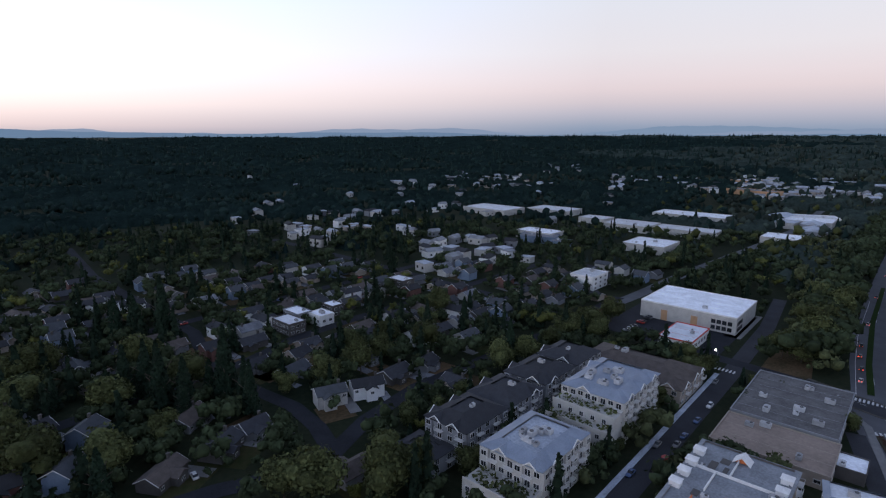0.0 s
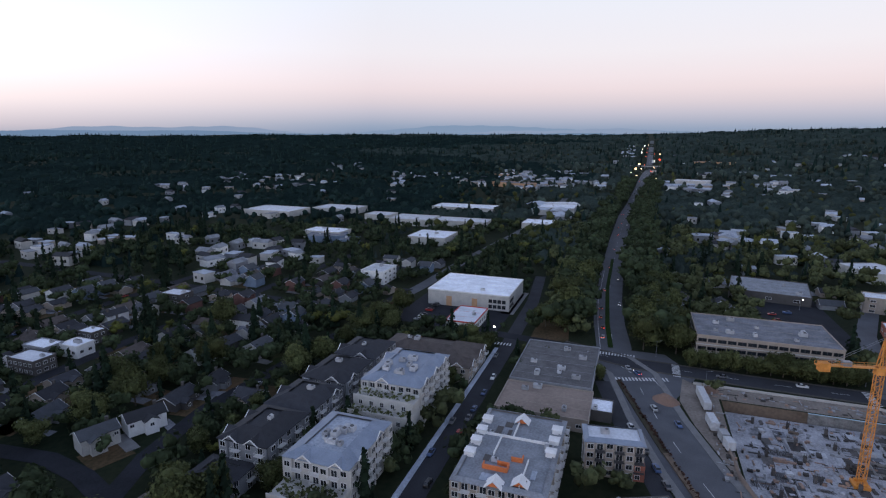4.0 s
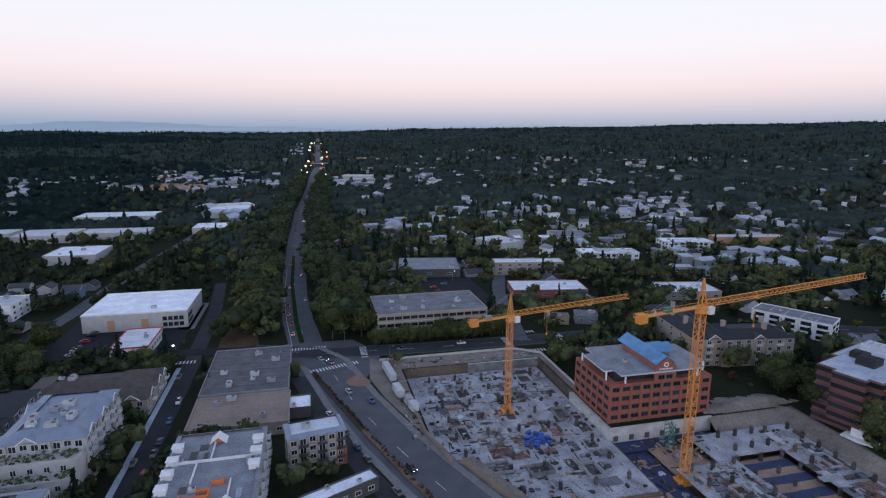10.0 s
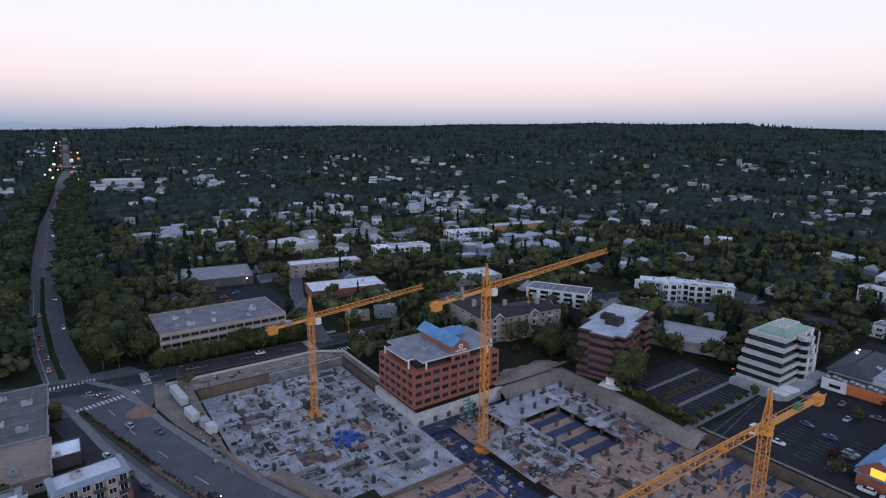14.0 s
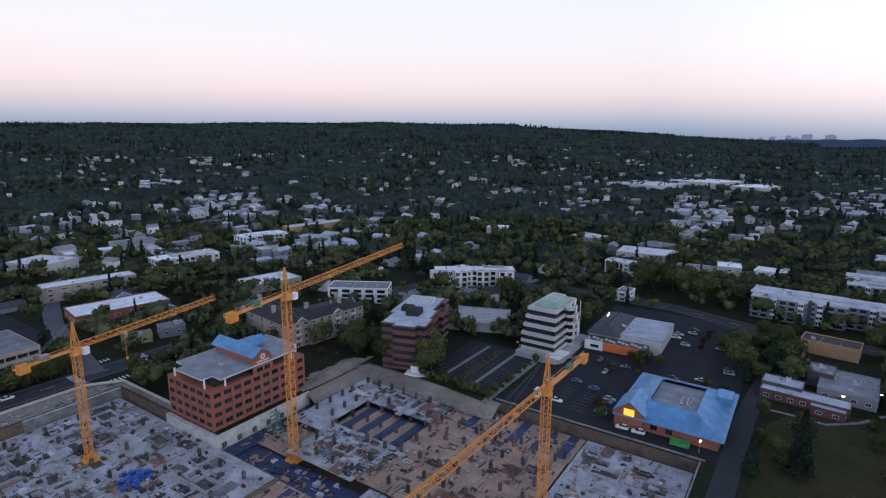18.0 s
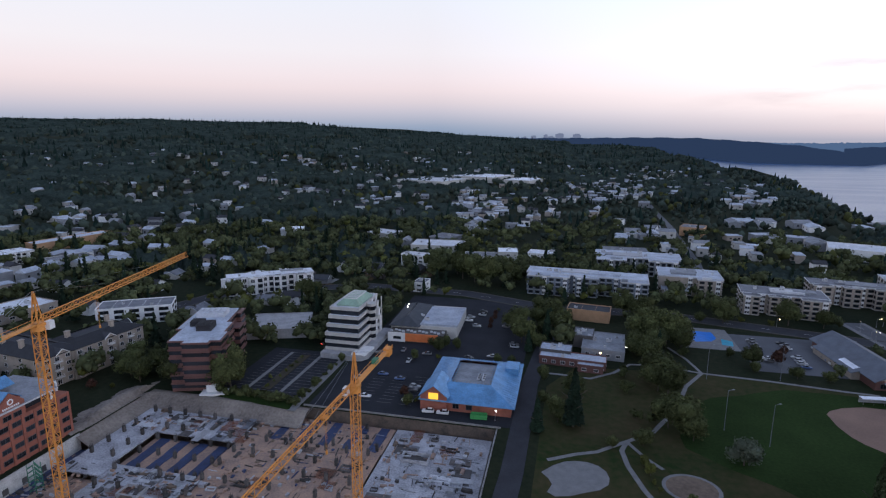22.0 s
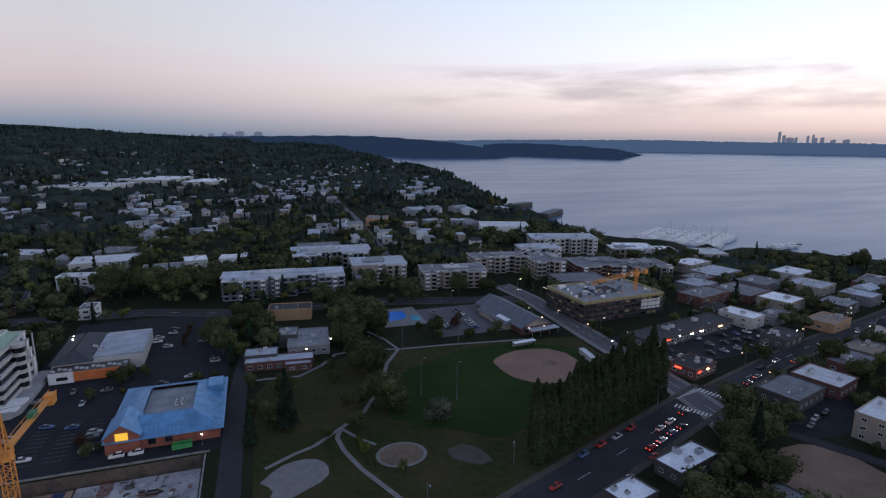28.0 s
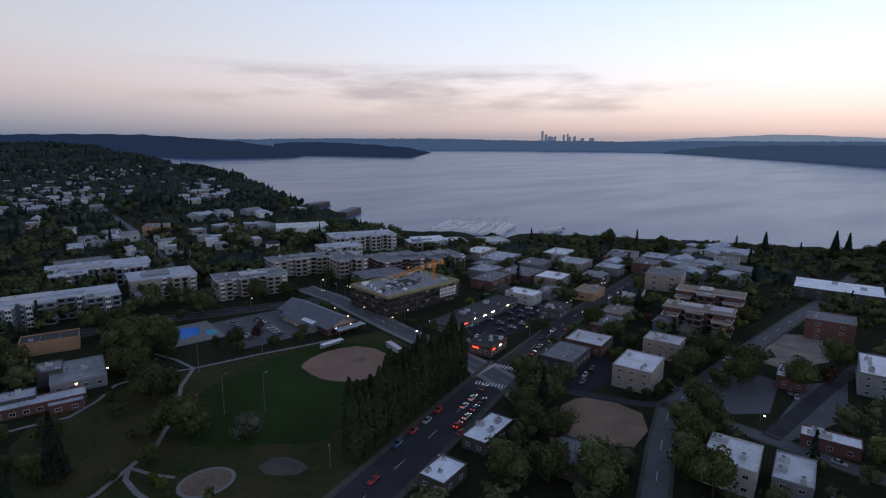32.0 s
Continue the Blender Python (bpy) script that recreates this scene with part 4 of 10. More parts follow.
def dormer(root, side, u, out, z, width, rise, depth, wall, roof, trim="white"):
    """A gable that faces outwards with its own pitched roof and pale verge boards."""
    g = Geo()
    g.add([(-width / 2, -0.15, 0), (width / 2, -0.15, 0), (0, -0.15, rise), (-width / 2, 0.1, 0), (width / 2, 0.1, 0), (0, 0.1, rise)], [(0, 1, 2), (5, 4, 3), (0, 2, 5, 3), (2, 1, 4, 5), (1, 0, 3, 4)])
    x, y = face_at(side, u, out)
    part("gable", turned(g, SIDE[side], x, y, z), wall, root)
    g = Geo()
    for k in (1, -1):
        vs = [(k * (width / 2 + .35), -.5, -.25), (k * (width / 2 + .35), depth, -.25), (0, depth, rise + .08), (0, -.5, rise + .08)]
        up = [(p, q, r + .2) for p, q, r in vs]
        f = [(4, 5, 6, 7), (3, 2, 1, 0), (0, 1, 5, 4), (1, 2, 6, 5), (2, 3, 7, 6), (3, 0, 4, 7)]
        g.add(vs + up, f if k > 0 else [tuple(reversed(q)) for q in f])
    r = part("dormer_roof", turned(g, SIDE[side], x, y, z), roof, root)
    g = Geo()
    for k in (1, -1):
        g.bar((k * (width / 2 + .35), -.52, -.2), (0, -.52, rise + .12), .26)
    part("verge", turned(g, SIDE[side], x, y, z), trim, r)


def balcony_mesh(w, d, mats):
    def make():
        g = Geo()
        g.box(-w / 2, w / 2, -d, 0.05, 0, .18)
        for x0, x1, y0, y1 in ((-w / 2, w / 2, -d, -d + .07), (-w / 2, -w / 2 + .07, -d, 0), (w / 2 - .07, w / 2, -d, 0)):
            g.box(x0, x1, y0, y1, 1.05, 1.14)
        n = int(w / .3)
        for i in range(n + 1):
            x = -w / 2 + .035 + (w - .07) * i / n
            g.box(x - .02, x + .02, -d + .01, -d + .06, .18, 1.05)
        return g.mesh("balcony", mats)
    return shared(("balc", w, d, mats), make)


def on_face(root, name, me, side, u, out, z):
    x, y = face_at(side, u, out)
    return part(name, me, None, root, at=(x, y, z), turn=SIDE[side])


def residence(label, cx, cy, w, d, h, storeys, wall="offwhite", roof="roofblue", flat="roofwhite", yaw=0.0, inset=4.0, rise=1.9, gables=(), balc="SW", bay=5.4, units=4, category="apartments", rail="frame", plinth=None, win=(1.9, 1.7)):
    z = ground_z(cx, cy)
    keep(cx, cy, w, d, yaw)
    b = thing("apartment_building", label, category, cx, cy, z, yaw)
    g = Geo()
    g.box(-w / 2, w / 2, -d / 2, d / 2, -1, h)
    part("wall", g, wall, b)
    part("roof", skirt(w, d, h, inset, rise), roof, b)
    g = Geo()
    g.box(-w / 2 + inset - .05, w / 2 - inset + .05, -d / 2 + inset - .05, d / 2 - inset + .05, h, h + rise - .5)
    part("flat_roof", g, flat, b)
    st = h / storeys
    if plinth:
        g = Geo()
        g.box(-w / 2 - .05, w / 2 + .05, -d / 2 - .05, d / 2 + .05, -.9, st)
        part("plinth", g, plinth, b)
    me, wm_ = balcony_mesh(3.0, 1.4, rail), window_mesh(win[0], win[1], "frame")
    door = window_mesh(1.9, 2.1, "frame")
    for s in "SWNE":
        ln, out = (w, d / 2) if s in "SN" else (d, w / 2)
        k = max(2, int(ln / (bay / 2)))
        for i in range(k):
            u = (i - (k - 1) / 2) * ln / k
            for f in range(storeys):
                if s in balc and i % 2 == 1:
                    on_face(b, "balcony_door", door, s, u, out + .065, f * st + .25)
                    if f:
                        on_face(b, "balcony", me, s, u, out + .05, f * st)
                elif s in balc or i % 2 == 0:
                    jut = .75 if s in balc and i % 4 == 0 and h > 9 else 0
                    if jut and f == 0:
                        g = Geo()
                        g.box(-1.5, 1.5, -jut, 0, -.8, h - .3)
                        x_, y_ = face_at(s, u, out)
                        part("bay", turned(g, SIDE[s], x_, y_), wall if plinth is None else plinth, b)
                    on_face(b, "window", wm_, s, u, out + .065 + jut, f * st + .85)
    for s, u, gw in gables:
        dormer(b, s, u, (d / 2 if s in "SN" else w / 2) + .1, h - .1, gw, gw * .36, inset + 1.2, wall, roof)
    for _ in range(units):
        part("roof_unit", unit_mesh(rng.randrange(4)), None, b, at=(rng.uniform(-.5, .5) * (w - 2 * inset - 2), rng.uniform(-.5, .5) * (d - 2 * inset - 2), h + rise - .5), turn=rng.choice((0, 1.5708)))
    return b


def planter(root, x0, x1, y0, y1, z, n, name="planting"):
    """Low shrubs on a terrace."""
    rg = np.random.default_rng(n)
    p = np.stack([rg.uniform(x0, x1, n), rg.uniform(y0, y1, n), z + rg.uniform(.1, 1.3, n)], 1)
    v, q = leaf_quads(p, np.tile([0, 0, 1.0], (n, 1)), .5, rg)
    part(name, big(name, v, q, ["leaf"]), None, root)


def leaf_quads(pts, nrm, size, rg):
    """Small leaf clumps: a quad at each point, facing roughly nrm."""
    n = len(pts)
    nrm = nrm + rg.normal(0, 0.55, (n, 3))
    nrm /= np.linalg.norm(nrm, axis=1)[:, None]
    u = np.cross(nrm, rg.normal(0, 1, (n, 3)))
    u /= np.linalg.norm(u, axis=1)[:, None]
    w = np.cross(nrm, u)
    s = size * rg.uniform(0.6, 1.4, (n, 1))
    v = np.stack([pts - u * s - w * s * .7, pts + u * s - w * s * .6, pts + u * s * .8 + w * s * .7, pts - u * s * .9 + w * s * .8], 1)
    v += rg.normal(0, 0.12 * size, v.shape)
    return v.reshape(-1, 3), np.arange(4 * n).reshape(-1, 4)


# pale residences on the side street, with roof terraces stepping down to the west
ra = residence("pale apartment block with blue-grey hipped roof edge and balconies", 129, 76.8, 26.4, 20, 13.6, 4, gables=(("W", 6.5, 3.6), ("W", -3.5, 4.2), ("S", -6, 4.2), ("S", 5, 4.2)), units=9, flat="roofpale")
g = Geo()
g.box(-22.5, -13.1, -10.5, 9.5, -1, 7.2)
g.box(-22.5, -22.2, -10.5, 9.5, 7.2, 8.1)
g.box(-22.2, -13.1, -10.5, -10.2, 7.2, 8.1)
part("terrace_wing", g, "offwhite", ra)
planter(ra, -21.5, -14.5, -9.5, 9, 7.2, 150)
for i in range(5):
    for f in range(2):
        on_face(ra, "window", window_mesh(1.5, 1.7, "frame"), "W", (i - 2) * 3.8, 22.51, f * 3.4 + .9)
rb = residence("pale five-storey apartment block with blue-grey roof and balconies", 179, 76.5, 31, 22, 15.6, 5, gables=(("W", -3, 4.6), ("S", -10, 4.2), ("S", 0, 4.2), ("S", 10, 4.2), ("N", -6, 4.5)), units=9, flat="roofblue")
for k, (x, hh) in enumerate(((-19.5, 12.2), (-24.5, 8.9))):
    g = Geo()
    g.box(x - 2.5 if k else x - 3, x + 4, -11.2 - k * .1, 10.8 + k * .1, -1, hh)
    part("terrace_wing", g, "offwhite", rb)
    g = Geo()
    g.box(x - 3.1 + k * .5, x - 2.8 + k * .5, -11.3 - k * .1, 10.9, hh, hh + .95)
    part("parapet", g, "offwhite", rb)
    planter(rb, x - 2.2, x + 3, -10, 10, hh, 90)
    for i in range(5):
        on_face(rb, "window", window_mesh(1.5, 1.7, "frame"), "W", (i - 2) * 4, -x + 3.02 - k * .5, hh - 2.4)
# stepped grey row with dark shingle roofs
for cx, w, d, h, gs in ((131, 22, 17, 11.5, (("W", 3.5, 4.5), ("W", -4, 4.5), ("N", -4, 4), ("N", 6, 4))), (153, 20, 18, 11.5, (("N", 0, 5), ("S", 5, 4))), (176, 22, 18, 12, (("W", 4, 5), ("N", 5, 4.5), ("S", -5, 4))), (199, 20, 18, 12, (("W", 3, 5), ("N", 4, 5)))):
    residence("grey-sided apartment row with a dark shingle roof", cx, 104.5, w, d, h, 4, "greywall", "roofdark", "roofdark", gables=gs, inset=5.5, rise=2.6, units=1, bay=7.5)
residence("low grey wing with a dark roof beside the apartment row", 113.5, 107, 11, 15, 6, 2, "greywall", "roofdark", "roofdark", gables=(("W", 2, 4),), inset=3, rise=.9, units=0, bay=8)
# many-gabled block
residence("beige apartment block with rows of small gables on a brown roof", 218, 82, 28, 44, 7.0, 2, "beige", "shinglebrown", "shinglebrown", gables=tuple(("W", -17 + 8.5 * i, 5) for i in range(5)) + (("S", -8, 5), ("S", 3, 5), ("S", 10, 4.5)), inset=11, rise=4.6, units=2, bay=9)
# mixed-use block with white roof boxes and orange gables
mx = residence("mixed-use block with white roof boxes and orange-sided gables", 145.6, 28.6, 41, 25, 11, 4, "beige", "roofmid", "roofmid", gables=(), inset=1.0, rise=.6, units=4, bay=5)
for u, y in ((11.9, 11), (5.1, 11), (-1.3, 11), (-7.9, 11), (12.4, -10.9), (5.8, -10.9), (-.8, -10.9)):
    g = Geo()
    g.cbox(u, y, 11, 2.7, 2.7, 1.7)
    rbx = part("roof_box", g, "white", mx)
    g = Geo()
    g.add([(u - 1.6, y - 1.6, 12.7), (u + 1.6, y - 1.6, 12.7), (u + 1.6, y + 1.6, 12.7), (u - 1.6, y + 1.6, 12.7), (u, y, 13.3)], [(0, 1, 4), (1, 2, 4), (2, 3, 4), (3, 0, 4), (3, 2, 1, 0)])
    part("cap", g, "white", rbx)
for u, out in ((-.4, -14), (-1, 20.7), (5.4, 18.4)):
    dormer(mx, "W", u, out, 11.3, 4.0, 1.7, 3.2, "orange", "white")
for x0, x1, y0, y1 in ((-13.4, -13.0, -1, 6), (-13.0, -10.2, -1, -.7), (-10.5, -10.2, -.7, 2.4), (-13.0, -11.4, 5.7, 6), (-7.4, -7.0, -4, -.8), (-7.0, -5.2, -4, -3.7)):
    g = Geo()
    g.box(x0, x1, y0, y1, 11.1, 12.4)
    part("roof_screen", g, "orange", mx, "orange-painted roof screen wall")
for x0, x1, y0, y1 in ((4.2, 4.5, -9.8, 9.8), (-6, 4.2, 4.4, 4.7), (4.5, 18, 1, 1.3), (-19, -6, -5.6, -5.3)):
    g = Geo()
    g.box(x0, x1, y0, y1, 11.1, 11.9)
    part("roof_wall", g, "white", mx)
for x, y, a, c in ((8, 6.2, 4.5, 2), (12, 4, 3, 2.4), (7.5, 2.8, 3, 1.2), (-8, 6, 3, 1.8), (-17, 4, 3.4, 3), (-12, -8, 4, 1.4)):
    g = Geo()
    g.cbox(x, y, 11.12, a, c, .12)
    part("roof_mat", g, "darkwall" if x > -10 else "roofpale", mx)
# four-storey corner block
bb = residence("beige four-storey apartment block with a sloping metal roof", 162, 1.4, 9.5, 17, 11.4, 4, "beige", "roofblue", "roofwhite", yaw=9, inset=1.0, rise=.9, units=1, bay=5, balc="W", rail="darkframe")
g = Geo()
g.box(-5.4, 0, -8.9, -3, -1, 5.4)
part("brick_bay", g, "brick", bb)
for f in range(2):
    for i in range(2):
        on_face(bb, "window", window_mesh(1.5, 1.5, "frame"), "W", 4.4 + 2.4 * i, 5.42, f * 2.8 + .7)


# red brick office with a recessed glass storey and a blue gabled ridge
def brick_office(cx, cy, w, d):
    b = thing("office_building", "red brick office block with a blue gabled roof and round sign", "offices", cx, cy, 0)
    keep(cx, cy, w + 8, d + 8)
    g = Geo()
    g.box(-w / 2, w / 2, -d / 2, d / 2, -4, 14.8)
    part("wall", g, "brick", b)
    st = 3.5
    me = window_mesh(2.9, 1.7, "darkframe")
    for s, ln, out in (("W", d, w / 2), ("E", d, w / 2), ("N", w, d / 2), ("S", w, d / 2)):
        k = int(ln / 4.05)
        for i in range(k):
            u = (i - (k - 1) / 2) * ln / k
            for f in range(4):
                on_face(b, "window", me, s, u, out + .065, f * st + .9 + .5)
        for i in range(k + 1):
            u = (i - k / 2) * ln / k
            g = Geo()
            g.box(-.42, .42, -.22, 0, -2, 14.8)
            x, y = face_at(s, max(-ln / 2 + .3, min(ln / 2 - .3, u)), out)
            part("pier", turned(g, SIDE[s], x, y), "brick", b)
    g = Geo()
    g.box(-w / 2 + 2.4, w / 2 - 2.4, -d / 2 + 3, d / 2 - 3, 14.8, 17.9)
    part("glass_storey", g, "glass", b, "dark recessed glass storey")
    g = Geo()
    a, e = w / 2 + .3, d / 2 + .2
    poly = [(-a, -e + 4), (-a + 5, -e + 4), (-a + 5, -e), (a - 4, -e), (a - 4, -e + 4), (a, -e + 4), (a, e - 4), (a - 6, e - 4), (a - 6, e), (-a + 5, e), (-a + 5, e - 4), (-a, e - 4)]
    g.prism(poly, 17.6, 18.4)
    g.prism([(x * 1.012, y * 1.008) for x, y in poly], 17.75, 18.2, 1)
    part("roof", g, ["roofmid", "unit"], b, "pale overhanging flat roof with stepped corners")
    g = Geo()
    for x, y in ((-a + .6, -e + 6), (-a + .6, e - 6), (-a + 4.5, e - .6), (-a + 4.5, -e + .6), (a - 4, e - .7), (a - 4, -e + .7)):
        g.tube(x, y, 14.8, 17.9, .35, .35, 8)
    part("post", g, "white", b)
    g = Geo()
    g.box(-w / 2 - 3.2, w / 2 - 8, -d / 2 + 1.2, d / 2 - .5, -6, -.7)
    g.box(-w / 2 - 3.6, -w / 2 - 3.2, -d / 2 + 1, d / 2 + 1.8, -6, .3)
    g.box(-w / 2 - 3.2, w / 2 + 1, d / 2 - .5, d / 2 + 1.75, -6, -.4)
    part("podium", g, "podium", b, "white concrete podium wall")
    # solid dark boxes on the wall paint the shade inside openings
    for i in range(6):
        g = Geo()
        g.box(-w / 2 - 3.75, -w / 2 - 3.5, d / 2 - 2 - i * 6.2, d / 2 - .2 - i * 6.2, -5, -3.0)
        part("opening", g, "darkwall", b)
    # ridge roof with blue metal and the pediment
    g = Geo()
    g.box(-w / 2 + .2, w / 2 - 3, -4.6, 2.6, 18.4, 20.9)
    part("ridge_wall", g, "brick", b)
    s_, e_ = gable_geo(w - 1, 7.2, 20.9, 2.6, .4)
    part("ridge_roof", turned(s_, 0, -.2, -1), "bluemetal", b, "blue metal gabled roof")
    s_, e_ = gable_geo(12, 6, 20.4, 2.2, .4)
    part("cross_roof", turned(s_, 1.5708, 2, -6), "bluemetal", b)
    g = Geo()
    g.prism([(-4.4, 0), (4.4, 0), (4.4, .6), (-4.4, .6)], 14.8, 19.6)
    g.add([(-4.4, 0, 19.6), (4.4, 0, 19.6), (0, 0, 23.4), (-4.4, .6, 19.6), (4.4, .6, 19.6), (0, .6, 23.4)], [(0, 1, 2), (5, 4, 3), (0, 2, 5, 3), (2, 1, 4, 5)])
    ped = part("pediment", turned(g, SIDE["W"], -w / 2 - .2, -1), "brick", b)
    for i in range(2):
        on_face(b, "window", window_mesh(2.6, 1.7, "darkframe"), "W", -1.6 + 3.3 * i + 1, w / 2 + .27, 15.1)
    g = Geo()
    ring = [(math.cos(t), math.sin(t)) for t in (2 * math.pi * i / 20 for i in range(20))]
    n = 20
    g.add([(1.0 * c, -.08, 1.0 * s + 20.6) for c, s in ring] + [(.55 * c, -.08, .55 * s + 20.6) for c, s in ring], [(i, (i + 1) % n, n + (i + 1) % n, n + i) for i in range(n)])
    part("round_sign", turned(g, SIDE["W"], -w / 2 - .2, -1), "white", b, "white ring sign")
    g = Geo()
    for i in range(9):
        g.box(-2.6 + i * .6, -2.2 + i * .6, -.1, .02, 18.7, 19.25)
    part("sign_bar", turned(g, SIDE["W"], -w / 2 - .2, -1), "white", b, "small white sign letters as bars")
    roof_units(b, w * .6, d * .7, 18.4, 3)
    return b


brick_office(174.5, -121, 26, 41)

# cream block with dark hipped roofs and chimneys
for cx, cy, w, d, yaw in ((222, -176, 50, 18, -8), (203, -194, 20, 34, -8)):
    residence("cream apartment block with a dark hipped roof and pale chimneys", cx, cy, w, d, 13, 4, "beige", "roofdark", "roofdark", yaw=yaw, gables=(("W", 0, 5), ("N", -12 if w > 30 else 0, 5), ("S", 8 if w > 30 else 0, 5)), inset=6, rise=2.6, units=0, bay=9)
for x, y in ((205, -183), (214, -170), (226, -172), (198, -199), (206, -205), (236, -179)):
    g = Geo()
    g.cbox(0, 0, 0, 1.6, 1.6, 3.2)
    g.cbox(0, 0, 3.2, 2.0, 2.0, .3)
    c = thing("chimney", "square cream chimney rising from a dark roof", "chimney", x, y, 14.6, -8)
    part("flue", g, "beige", c)


# dark brown office with stepped bays on a white base
def brown_office(cx, cy, yaw):
    b = thing("office_building", "dark brown office block with stepped corner bays", "offices", cx, cy, 0, yaw)
    keep(cx, cy, 26, 46, yaw)
    for k, (x0, x1, y0, y1, h) in enumerate(((-7, 9, -22, 20, 21), (-11, -7, 10, 20, 21), (-9.5, -7, -2, 10, 21), (-11, -7, -12, -5, 17.5), (-9, -7, -22, -15, 21), (9, 11, -18, 6, 21), (-7, 3, 20, 22.5, 21), (-12.5, -11, 13, 19, 17.5))):
        g = Geo()
        g.box(x0, x1, y0, y1, -.5 if k == 0 else 3.5, h)
        w_ = part("wall", g, "brown", b)
        for f in range(6):
            g = Geo()
            g.box(x0 - .04, x1 + .04, y0 - .04, y1 + .04, f * 3.5 + 1.3, f * 3.5 + 2.9)
            if f * 3.5 + 2.9 < h and (k == 0 or f > 0):
                part("ribbon_window", g, "glass", w_, "dark ribbon window")
            g = Geo()
            g.box(x0 - .35, x1 + .35, y0 - .35, y1 + .35, f * 3.5 + 3.0, f * 3.5 + 3.55)
            if f * 3.5 + 3.55 < h + .2 and (k == 0 or f > 0):
                part("spandrel", g, "brown", w_)
    g = Geo()
    g.box(-6.7, 8.7, -21.7, 19.7, 21, 21.25)
    g.box(-10.7, -6.7, 10.3, 19.7, 21, 21.2)
    g.box(-9.2, -6.7, -1.7, 10.3, 21, 21.22)
    g.box(9, 10.8, -17.7, 5.7, 21, 21.2)
    g.box(-6.7, 2.7, 19.7, 22.2, 21, 21.2)
    part("roof", g, "roofpale", b)
    for x, y, a, c, h in ((-1, 6, 6, 7, 2.6), (4, 1, 5, 5, 2.0), (2, -12, 12, 8, 2.2)):
        g = Geo()
        g.cbox(x, y, 21.2, a, c, h)
        for i in range(5):
            g.cbox(x - a / 2 + (i + .5) * a / 5, y, 21.2 + h, a / 7, c * .7, .35)
        part("plant_room", g, "netting" if y > 0 else "roofwhite", b)
    g = Geo()
    g.box(-9, -5, 20.2, 22.5, -.3, 3.3)
    g.box(-13, -3, 20.1, 25, -.3, .6)
    part("base", g, "white", b, "white entrance base")
    g = Geo()
    g.box(-8.5, -6.95, 4, 13, -.3, 3.4)
    part("entrance", g, "darkwall", b)
    return b


brown_office(146.5, -197.5, 17)


# white office with ribbon windows and a pale green roof pavilion
def white_office(cx, cy):
    b = thing("office_building", "white six-storey office block with ribbon windows and green roof pavilion", "offices", cx, cy, 0)
    keep(cx, cy, 20, 38)
    for f in range(6):
        s = max(0, f - 2) * .75
        g = Geo()
        g.box(-8 + s, 8, -16, 16 - s * 2.8, f * 3.5, f * 3.5 + 3.5)
        lv = part("storey", g, "glass", b, "dark ribbon glazing of one storey")
        g = Geo()
        a0, a1, b0, b1 = -8.4 + s, 8.4, -16.4, 16.4 - s * 2.8
        for x0, x1, y0, y1 in ((a0, a1, b0, b0 + .45), (a0, a1, b1 - .45, b1), (a0, a0 + .45, b0 + .45, b1 - .45), (a1 - .45, a1, b0 + .45, b1 - .45)):
            g.box(x0, x1, y0, y1, f * 3.5 + 2.4, f * 3.5 + 3.95)
        part("spandrel", g, "offwhite", lv, "white horizontal spandrel band")
        g = Geo()
        g.box(a0 + .45, a1 - .45, b0 + .45, b1 - .45, f * 3.5 + 3.5, f * 3.5 + 3.6)
        part("terrace", g, "roofwhite", lv, "pale terrace floor")
        for x, y in ((-8.2 + s, -8), (-8.2 + s, -14)):
            g = Geo()
            g.cbox(x, y, f * 3.5, .9, 1.6, 3.5)
            part("pier", g, "white", lv)
    g = Geo()
    g.box(-5.5, 7.7, -15.7, 9.4, 21.1, 21.4)
    part("roof", g, "roofwhite", b)
    g = Geo()
    g.add([(-5.5, -12, 22), (6, -12, 22), (6, 8, 22), (-5.5, 8, 22), (-3, -9, 24.2), (3.5, -9, 24.2), (3.5, 5, 24.2), (-3, 5, 24.2)], [(0, 1, 5, 4), (1, 2, 6, 5), (2, 3, 7, 6), (3, 0, 4, 7), (4, 5, 6, 7)])
    g.box(-5.3, 5.8, -11.8, 7.8, 21.4, 22)
    part("pavilion", g, "greenpatina", b, "pale green sloping roof pavilion")
    g = Geo()
    for i in range(6):
        g.box(-3, 3.5, -9 + i * 2.7, -8.8 + i * 2.7, 24.2, 24.7)
    g.box(-3, -2.8, -9, 5, 24.2, 24.7)
    g.box(3.3, 3.5, -9, 5, 24.2, 24.7)
    part("roof_frame", g, "frame", b)
    for i in (0, 3, 5):
        g = Geo()
        g.box(-8.75, -8.3, -15.5 + i * 2.3, -15 + i * 2.3, .2, 20.5)
        part("fin", g, "offwhite", b, "pale vertical fin between balconies")
    # round corner tower of bays
    g = Geo()
    g.tube(-8.2, -1.5, 0, 20, 2.0, 2.0, 14)
    tw = part("bay_tower", g, "glass", b, "rounded glazed bay")
    for f in range(6):
        g = Geo()
        g.tube(-8.2, -1.5, f * 3.5 + 2.2, f * 3.5 + 3.6, 2.4, 2.4, 14)
        part("band", g, "offwhite", tw)
    g = Geo()
    g.prism([(-13, -18), (-8.6, -18), (-8.6, 16.6), (9, 16.6), (9, 20.5), (-7, 21.5), (-11, 20.5), (-13, 17)], -.3, 2.6)
    part("podium", g, "concrete", b)
    g = Geo()
    g.prism([(-13.5, 10), (-8, 10), (-6, 20), (-12.5, 20)], 2.4, 3.4)
